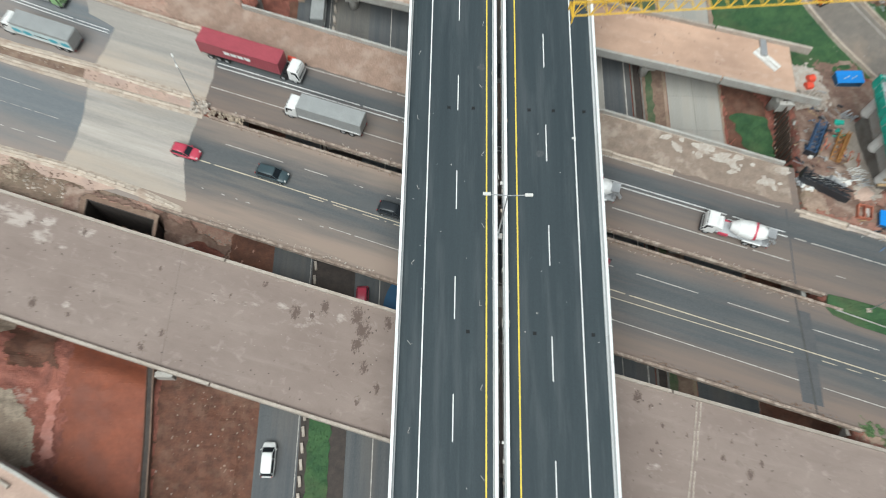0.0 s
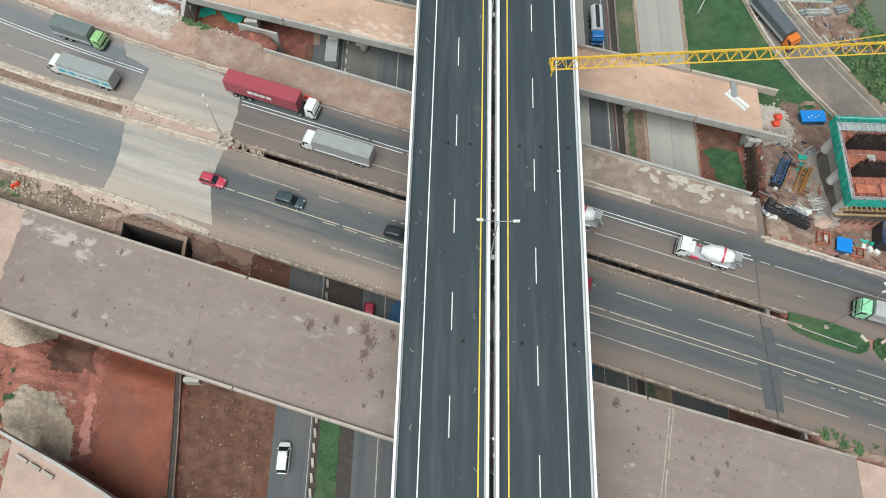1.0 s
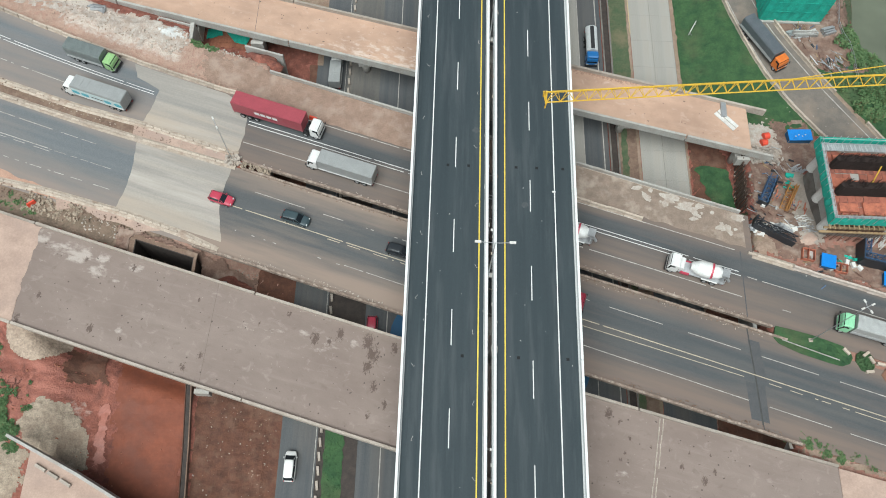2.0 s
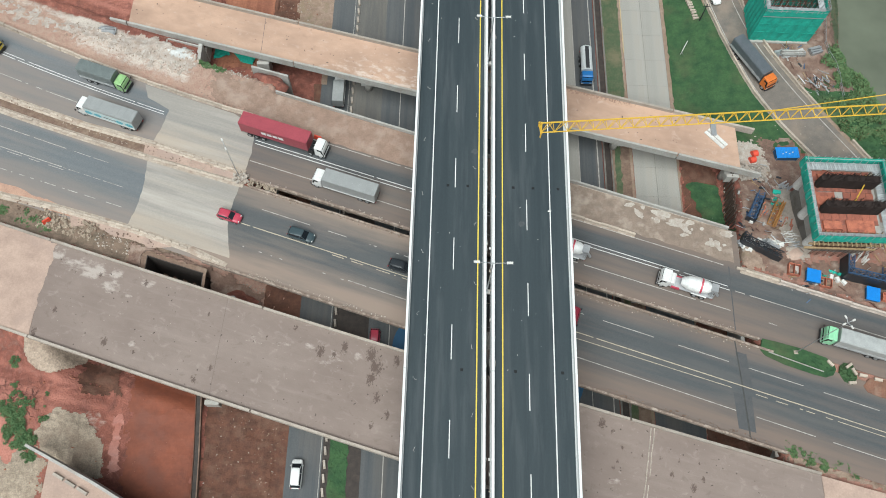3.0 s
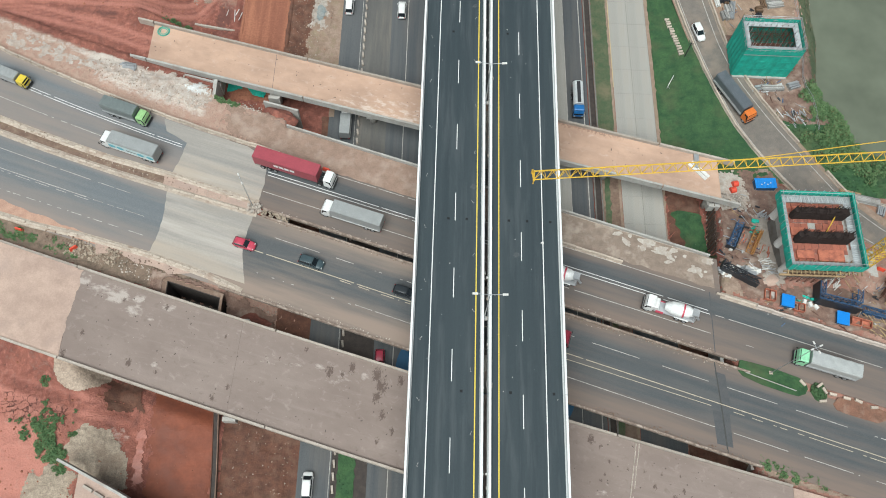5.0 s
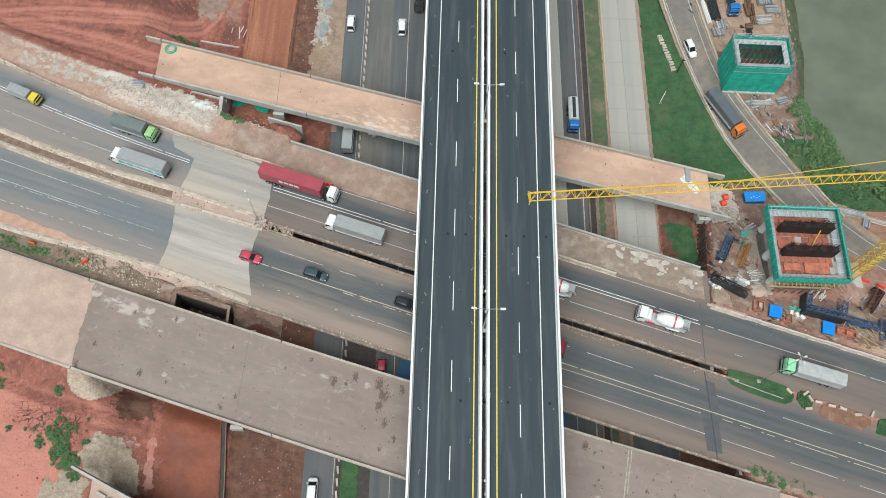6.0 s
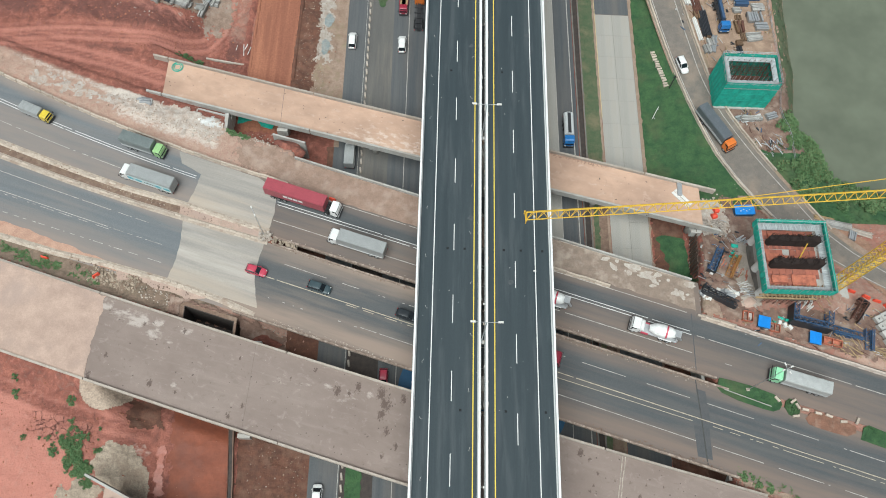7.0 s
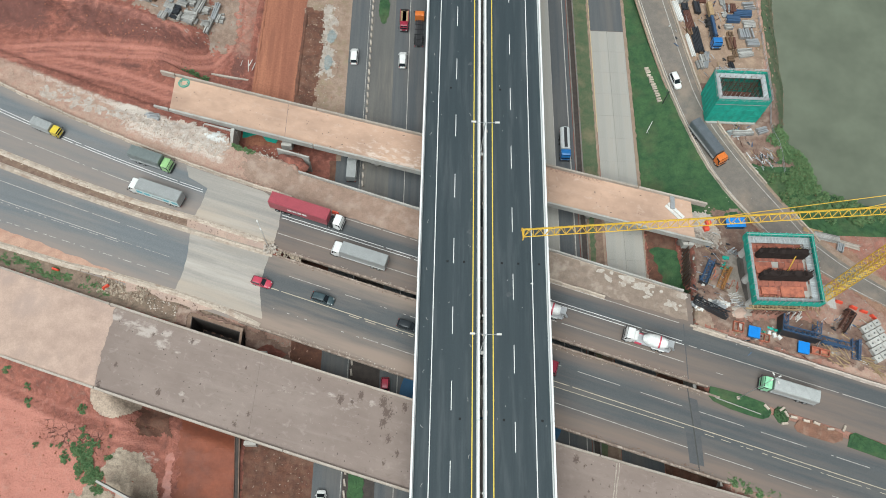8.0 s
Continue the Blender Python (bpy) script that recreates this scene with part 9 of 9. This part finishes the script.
drape("pitching_layer", "greyish worn soil under stored panels", "yard", [(-86, 84), (-64, 86), (-62, 73), (-72, 73), (-84, 78.5)], YARD_SOIL, 0.11, 0.28, 15.0, 0.8)
for k in range(9):
    x = -112 + 8.0 * k
    heap("kerb_rubble", "broken kerb pieces and clods on the western median", "rubble", x, float(toll(x, 0.25)), 8.4, 1.5, 26, 0.07, (KERB, BED_SOIL, KERB)[k % 3], 800 + k, 1.3, z=6.45,
         yaw=math.degrees(math.atan2(float(toll(x + 1, 0) - toll(x - 1, 0)), 2)), spread_h=0.2)
heap("litter", "pale stones and litter strewn on the dark soil", "litter", -37.2, -34, 9.0, 29, 260, 0.075, RUBBLE, 811, 1.3, spread_h=0.1)
heap("litter", "brown clods strewn beside the lower road", "litter", -33.2, -34, 3.2, 29, 160, 0.10, EDGE_SOIL, 812, 1.2, spread_h=0.1)
heap("litter", "pale stones strewn on the trodden floor of the pit", "litter", -44.5, 40.5, 12, 4.0, 110, 0.09, RUBBLE, 813, 1.3, spread_h=0.1)
# cone of pitched stone at the end of the wide ramp, soil heaps
def mound(name, label, category, x, y, rx, ry, h, material, seed, yaw=0.0, z=None, n=22, power=1.0):
    s = Shape()
    base = gz(x, y) if z is None else z
    vs, fs = [(x, y, base + h)], []
    rings = 6
    c, t = math.cos(radians(yaw)), math.sin(radians(yaw))
    for j in range(1, rings + 1):
        f = j / rings
        for i in range(n):
            a = 2 * math.pi * i / n
            d = f * (1 + 0.5 * noise.noise(Vector((math.cos(a) * 1.5 + seed, math.sin(a) * 1.5, f))))
            u, v = rx * d * math.cos(a), ry * d * math.sin(a)
            zz = base + h * (1 - f ** power) + 0.12 * noise.noise(Vector((u * 1.1, v * 1.1, seed))) - (0.35 if j == rings else 0)
            vs.append((x + u * c - v * t, y + u * t + v * c, zz))
    fs += [(0, 1 + i, 1 + (i + 1) % n) for i in range(n)]
    for j in range(rings - 1):
        for i in range(n):
            a, b = 1 + j * n + i, 1 + j * n + (i + 1) % n
            fs.append((a, a + n, b + n, b))
    s.add(vs, fs)
    return solid(name, s, material, label, category, smooth=True)


PITCH = mat("mortared_stone_pitching", (0.45, 0.355, 0.275), (0.33, 0.255, 0.195), 0.93, 0.6, 0.3, 1.0, dirt=(0.20, 0.145, 0.11), dirt_size=2.0, dirt_amount=0.5)
drape("stone_pitching", "beige pitched-stone quarter cone beside the wide ramp", "slope", [(-71.4, -12), (-71.5, -15.4), (-70.8, -17.2), (-69.2, -18.3), (-67.2, -18.7), (-66, -18.4), (-64.6, -17.6), (-63.6, -16.4), (-63.3, -13)], PITCH, 0.22, 0.2, 31.0, 0.06)
mound("soil_mound", "heap of red soil below the angled wall", "soil heap", -39.7, 35.9, 3.8, 1.7, 2.2, SOIL, 3, -15, 4.9)
mound("soil_mound", "low heap of sand near the pier", "soil heap", 52.0, 5.0, 2.4, 1.8, 0.6, RAMP_PINK, 4, 0)
mound("soil_mound", "slope of red soil at the bridge end", "soil heap", -41.5, -4.6, 4.6, 3.0, 3.6, SOIL, 5, -20, -0.6, power=0.8)


def berm(label, pts, w, h, material, seed):
    """A low uneven ridge of pushed-up soil."""
    s, n = Shape(), 0
    path = []
    for (ax, ay), (bx, by) in zip(pts, pts[1:]):
        m = max(2, int(math.hypot(bx - ax, by - ay) / 0.6))
        path += [(ax + (bx - ax) * i / m, ay + (by - ay) * i / m) for i in range(m)]
    vs = []
    for i, (x, y) in enumerate(path):
        a, b = path[max(i - 1, 0)], path[min(i + 1, len(path) - 1)]
        d = Vector((b[0] - a[0], b[1] - a[1], 0)).normalized()
        k = 0.75 + 0.9 * noise.noise(Vector((x * 0.5, y * 0.5, seed)))
        for u, v in ((-1, -0.25), (-0.45, 0.6), (0, 1), (0.5, 0.55), (1, -0.25)):
            px, py = x - d.y * u * w * (0.7 + 0.4 * k), y + d.x * u * w * (0.7 + 0.4 * k)
            vs.append((px, py, gz(px, py) + v * h * max(0.2, k) + 0.12 * noise.noise(Vector((px * 1.3, py * 1.3, seed)))))
    s.add(vs, [(5 * i + j, 5 * i + j + 1, 5 * i + 6 + j, 5 * i + 5 + j) for i in range(len(path) - 1) for j in range(4)])
    return solid("soil_berm", s, material, label, "soil heap", smooth=True)


berm("ridge of dark red soil beside the haul track", [(-52.6, 56), (-52.6, 70), (-52.2, 82), (-51.8, 98)], 0.9, 0.6, SOIL, 1.0)
berm("low ridge of pushed soil along the haul track", [(-51.3, 57), (-51.2, 72), (-50.8, 98)], 0.5, 0.45, SOIL_TRACK, 2.0)
berm("dark ridge of spoil along the trench", [(-41.4, 52), (-41.3, 66), (-41.0, 80)], 0.6, 0.7, SPOIL_AND_SHADE, 3.0)


# ---- plants ----
def tufts(s, rg, x, y, z, h, n=3):
    for _ in range(n):
        a = rg.uniform(0, 6.28)
        r = h * rg.uniform(0.25, 0.5)
        u, v = math.cos(a) * r, math.sin(a) * r
        k = h * rg.uniform(0.6, 1.2)
        b = len(s.v)
        s.v += [(x - u * 0.3, y - v * 0.3, z - 0.03), (x + u * 0.3, y + v * 0.3, z - 0.03), (x + u * 1.2 - v * 0.4, y + v * 1.2 + u * 0.4, z + k)]
        s.f.append((b, b + 1, b + 2))


def lawn(label, xl, xr, y0, y1, material, seed, density=5.0, h=0.22, lift=0.14, cell=0.9, ragged=0.35):
    """A turf sheet between the edges xl(y) and xr(y), laid on the ground, with tufts standing in it."""
    rg = random.Random(seed)
    s = Shape()
    ys = np.linspace(y0, y1, max(2, int((y1 - y0) / cell)))
    edges = []
    for y in ys:
        a = xl(y) + ragged * noise.noise(Vector((y * 0.9, seed, 1.0)))
        b = xr(y) + ragged * noise.noise(Vector((y * 0.9, seed, 7.0)))
        edges.append((a, max(b, a + 0.02)))
    w = max(3, int(max(b - a for a, b in edges) / cell))
    for y, (a, b) in zip(ys, edges):
        for i in range(w + 1):
            x = a + (b - a) * i / w
            s.v.append((x, y, gz(x, y) + lift + 0.06 * noise.noise(Vector((x * 0.7, y * 0.7, 9.0)))))
    for j in range(len(ys) - 1):
        for i in range(w):
            k = j * (w + 1) + i
            s.f.append((k, k + 1, k + w + 2, k + w + 1))
    for y, (a, b) in zip(ys[:-1], edges):
        for _ in range(int(density * (b - a) * (ys[1] - ys[0]))):
            x, yy = rg.uniform(a, b), y + rg.random() * (ys[1] - ys[0])
            tufts(s, rg, x, yy, gz(x, yy) + lift, h)
    me = bpy.data.meshes.new("grass")
    me.from_pydata(s.v, [], s.f)
    me.materials.append(material)
    return tagged(new("grass", me), label, "grass", kind="stuff")


def serv_w(y):
    return float(np.interp(y, [p[1] for p in SERV_TOP[0]], [p[0] for p in SERV_TOP[0]]))


def serv_e(y):
    return float(np.interp(y, [p[1] for p in SERV_TOP[1]], [p[0] for p in SERV_TOP[1]]))


def arc(y, yc, half, wide):
    return wide * math.sqrt(max(0.0, 1 - ((y - yc) / half) ** 2))


lawn("bright green grass between concrete road and service road", lambda y: 36.9 - 0.008 * (y - 40), lambda y: serv_w(y) - 0.1, 27.5, 112, GRASS, 1)
PATCH_Y, PATCH_W, PATCH_E = (9.5, 15.2, 21.0, 21.6), (41.4, 39.5, 37.4, 38.6), (43.6, 43.9, 43.4, 39.6)
lawn("patch of green grass below the ramp", lambda y: float(np.interp(y, PATCH_Y, PATCH_W)), lambda y: float(np.interp(y, PATCH_Y, PATCH_E)), PATCH_Y[0], PATCH_Y[-1], GRASS, 2, 8, lift=0.26, cell=0.5, ragged=0.5)
lawn("dusty grass strip beside the drainage channel", lambda y: 24.3 - 0.008 * (y - 40), lambda y: 27.5 - 0.008 * (y - 40), 34, 112, GRASS_DRY, 3, 5)
lawn("thin weeds beside the drainage channel under the bridges", lambda y: 24.8, lambda y: 25.9, -50, 30, GRASS_DRY, 8, 3)
lawn("green verge beside the lower road", lambda y: -24.2 - 0.008 * (y - 40), lambda y: -21.3 - 0.008 * (y - 40), -52, -22, GRASS, 4, 6, 0.3)
lawn("small green bed in the paved median", lambda y: -22.4 - arc(y, 83, 5.0, 1.3), lambda y: -22.4 + arc(y, 83, 5.0, 1.3), 78.05, 87.95, GRASS, 5, 7, 0.3, cell=0.5)
lawn("overgrown grass on the river bank", lambda y: serv_e(y) + 0.9, lambda y: float(shore(y)) + 4.2, 25, 44.5, GRASS, 6, 6, 0.35)
lawn("rough grass by the water's edge", lambda y: float(shore(y)) - 0.9, lambda y: float(shore(y)) + 3.4, 44.5, 104, GRASS_DRY, 7, 5, 0.3)


def island(label, pts, seed, material=GRASS):
    rg = random.Random(seed)
    cx, cy = sum(p[0] for p in pts) / len(pts), sum(p[1] for p in pts) / len(pts)
    s = Shape()
    s.prism(pts, 6.2, 6.52)
    for _ in range(420):
        i = rg.randrange(len(pts))
        a, b = Vector((*pts[i], 0)), Vector((*pts[(i + 1) % len(pts)], 0))
        p = a.lerp(b, rg.random()).lerp(Vector((cx, cy, 0)), 1 - math.sqrt(rg.random()) * 0.97)
        tufts(s, rg, p.x, p.y, 6.5, 0.25)
    me = bpy.data.meshes.new("grass")
    me.from_pydata(s.v, [], s.f)
    me.materials.append(material)
    return tagged(new("grass", me), label, "grass", kind="stuff")


island("green grass island on the toll road median", [(44.0, -11.8), (44.7, -12.7), (47.7, -14.1), (52.1, -15.5), (53.8, -15.9), (55.0, -15.5), (55.6, -14.6), (55.4, -13.6), (54.3, -12.7), (50, -11.2), (46.5, -10.3), (44.5, -9.9)], 1)
island("small round green grass island", [(56.0, -15.1), (56.6, -16.4), (57.8, -16.9), (58.7, -15.9), (58.8, -14.6), (58.3, -13.7), (57.0, -13.4), (56.3, -14.0)], 2)
island("green grass island farther along the median", [(69.0, -20.5), (80, -24.2), (80, -21.6), (71.0, -17.9), (70.0, -18.3)], 3)
soil_isl = Shape().prism([(59.5, -17.0), (60.0, -18.0), (61.5, -18.6), (64.0, -19.3), (66.6, -20.0), (68.4, -19.4), (68.6, -18.2), (66, -17.0), (62.5, -15.9), (60.6, -15.9)], 6.2, 6.48)
solid("soil_bed", soil_isl, mat("red_brown_bed_soil", (0.235, 0.118, 0.078), (0.165, 0.088, 0.06), 0.96, 1.2, 0.25, 0.6, dirt=(0.27, 0.185, 0.14), dirt_size=1.6, dirt_amount=0.5), "bare soil bed between the grass islands", "soil bed", kind="structure")
kb = Shape().sweep([(45.2, -12.1, 6.5), (53.5, -15.0, 6.5)], [(-0.055, -0.4), (-0.055, 0.2), (0.055, 0.2), (0.055, -0.4)])
solid("kerb_7", kb, CONCRETE, "worn concrete kerb along the grass island", "kerb", kind="structure")


def bush(label, spots, seed, leaf=0.16, per=170):
    """Low leafy growth: many small leaves round each spot (x, y, radius, height)."""
    rg = random.Random(seed)
    root = thing("bush", label, "bush")
    crown, stems = Shape(), Shape()
    cluster = []
    for x, y, r, h in spots:
        for _ in range(11):
            a, d = rg.uniform(0, 6.28), r * rg.uniform(0.1, 1.1)
            cluster.append((x + d * math.cos(a), y + d * math.sin(a), r * rg.uniform(0.25, 0.6), h * rg.uniform(0.4, 1.1)))
    for x, y, r, h in cluster:
        z0 = gz(x, y)
        for k in range(4):
            a = rg.uniform(0, 6.28)
            stems.tube((x, y, z0 - 0.1), (x + math.cos(a) * r * 0.5, y + math.sin(a) * r * 0.5, z0 + h * 0.6), 0.05, 4, 0.02)
        for _ in range(int(per * r * r)):
            a, d = rg.uniform(0, 6.28), math.sqrt(rg.random()) * r * (0.8 + 0.35 * noise.noise(Vector((x + math.cos(rg.random()), y, seed))))
            px, py = x + d * math.cos(a), y + d * math.sin(a)
            top = h * math.sqrt(max(0.05, 1 - (d / (r * 1.1)) ** 2)) * (0.75 + 0.4 * noise.noise(Vector((px * 1.4, py * 1.4, seed))))
            pz = z0 + max(0.05, top * rg.uniform(0.55, 1.0))
            m = pose(px, py, pz, rg.uniform(-50, 50), rg.uniform(-50, 50), rg.uniform(0, 360))
            k = leaf * rg.uniform(0.6, 1.5)
            b = len(crown.v)
            crown.v += [tuple(m @ Vector(v)) for v in ((-k, 0, 0), (0, -k * 0.55, 0.03), (k, 0, 0), (0, k * 0.55, 0.03))]
            crown.f.append((b, b + 1, b + 2, b + 3))
    me = bpy.data.meshes.new("leaves")
    me.from_pydata(crown.v, [], crown.f)
    me.materials.append(LEAF)
    part("leaves", me, None, root, kind="stuff")
    part("stem", stems, WOOD, root, kind="stuff")
    return root


rg = random.Random(11)
for k in range(9):
    spots = []
    for _ in range(7):
        y = rg.uniform(28, 51)
        lo, hi = max(serv_e(y) + 2.2, 66 if y > 40 else 0), min(float(shore(y)) + 2.0, 92)
        if y > 40:
            lo = float(shore(y)) - 1.5
        x = rg.uniform(lo, hi)
        spots.append((x, y, rg.uniform(0.9, 2.0), rg.uniform(0.9, 2.2)))
    bush("dense green bushes on the river bank", spots, 50 + k, 0.2, 90)
for k in range(3):
    bush("dark leafy thicket where the bank meets the river", [(rg.uniform(69.8, 74.6) - 0.3 * max(0.0, y - 43), y, rg.uniform(1.2, 2.0), rg.uniform(1.4, 2.6)) for y in [rg.uniform(36.0, 46.0) for _ in range(7)]], 90 + k, 0.2, 100)
bush("leafy weeds beside the gravel heap", [(-71.6, -27.8, 1.5, 0.9), (-70.0, -29.4, 1.4, 0.9), (-72.6, -24.4, 1.2, 0.8), (-71.0, -25.6, 1.4, 1.0), (-69.6, -27.0, 1.6, 1.0), (-68.4, -29.2, 1.3, 0.9), (-70.2, -23.4, 0.8, 0.6), (-74.4, -26.2, 0.9, 0.6), (-67.4, -31.2, 1.2, 0.8), (-66.8, -25.6, 0.7, 0.6)], 70, 0.13, 230)
bush("low green weeds in the western road median", [(x, float(toll(x, 0.2)) + rg.uniform(-0.5, 0.5), rg.uniform(0.3, 0.6), 0.25) for x in [rg.uniform(-108, -82) for _ in range(22)]], 76, 0.09, 360)
bush("sparse weeds among cracked soil slabs", [(rg.gauss(-73, 2.6), rg.gauss(-23.6, 1.8), rg.uniform(0.2, 0.6), 0.35) for _ in range(26)], 77, 0.08, 420)
bush("small leafy bush beside the orange ramp", [(-64.5, 60.0, 1.4, 1.1), (-62.4, 59.6, 1.2, 1.2), (-66.6, 60.4, 0.8, 0.7)], 71, 0.11, 360)
bush("weeds along the soil bank below the toll kerb", [(x, (float(toll(x, -16.2)) + float(sramp_n(x))) / 2 + rg.uniform(-1.1, 1.1), rg.uniform(0.4, 0.95), 0.4) for x in [rg.uniform(-112, -73) for _ in range(60)]], 72, 0.12, 220)
bush("weeds on the bank below the pink slab", [(-84, -13.2, 0.7, 0.4), (-88, -10.5, 0.8, 0.4), (-83.5, -16.0, 0.8, 0.4), (-72.8, -17.2, 0.9, 0.6)], 73, 0.09, 400)
bush("green weeds at the end of the bridge gap", [(47.5, -27.6, 0.9, 0.6), (49.5, -28.4, 1.0, 0.6), (51.8, -29.2, 0.9, 0.5), (46.0, -26.9, 0.8, 0.5)] + [(45 + 1.1 * k + 0.4 * math.sin(k * 3.1), -26.6 - 0.36 * k + 0.5 * math.sin(k * 1.7), 0.55, 0.4) for k in range(11)], 74, 0.10, 380)
bush("green weeds beside the abutment", [(-51.9 + 0.5 * k, 39.2 - 0.22 * k + 0.25 * math.sin(k * 2.0), 0.7, 0.35) for k in range(9)], 75, 0.10, 620)


# ---- scattered stones and clods over the bare soil ----
def scatter(label, inside, box_, n, size, material, seed):
    rg = random.Random(seed)
    s = Shape()
    x0, x1, y0, y1 = box_
    while n > 0:
        x, y = rg.uniform(x0, x1), rg.uniform(y0, y1)
        n -= 1
        if not inside(x, y):
            continue
        k = size * rg.uniform(0.4, 1.5) ** 2
        z = gz(x, y)
        a = rg.uniform(0, 6.28)
        c, t = math.cos(a) * k, math.sin(a) * k
        s.add([(x + c, y + t, z - 0.05), (x - t, y + c, z - 0.05), (x - c, y - t, z - 0.05), (x + t, y - c, z - 0.05), (x + 0.2 * c, y + 0.2 * t, z + k * 0.8)],
              [(0, 1, 4), (1, 2, 4), (2, 3, 4), (3, 0, 4)])
    me = bpy.data.meshes.new("stones")
    me.from_pydata(s.v, [], s.f)
    me.materials.append(material)
    return tagged(new("stones", me), label, "stones", kind="stuff")


scatter("pale litter on the soil at the bridge end", lambda x, y: True, (-44.8, -37, -6.5, -1.2), 380, 0.11, RUBBLE, 8)
scatter("scattered pale stones on the southern soil", lambda x, y: y < sramp_s(x) - 0.5, (-43, -31, -50, -18), 420, 0.12, RUBBLE, 1)
scatter("scattered pale stones on the site soil", lambda x, y: toll(x, 13) < y < 36 and x < serv_e(y) + 14, (44, 84, -10, 34), 1500, 0.14, RUBBLE, 2)
scatter("soil clods and stones along the soil strip", lambda x, y: toll(x, 13.5) < y < nramp_s(x) - 0.3, (-110, -38, 20, 60), 1500, 0.07, EDGE_SOIL, 3)
scatter("soil clods over the north-western yard", lambda x, y: y > nramp_n(x) + 1.0 and not (-52 < x < -41), (-110, -32, 40, 100), 1800, 0.15, SOIL_TRACK, 4)
scatter("pale litter and stones beside the soil track", lambda x, y: True, (-40.8, -34.5, 50, 82), 1500, 0.13, RUBBLE, 5)
scatter("soil clods on the south-western yard", lambda x, y: y < sramp_s(x) - 2, (-100, -46, -50, 0), 900, 0.14, SOIL_TRACK, 6)
scatter("stones on the river yard soil", lambda x, y: serv_e(y) + 1 < x < shore(y) - 2, (50, 72, 38, 100), 900, 0.16, RUBBLE, 7)
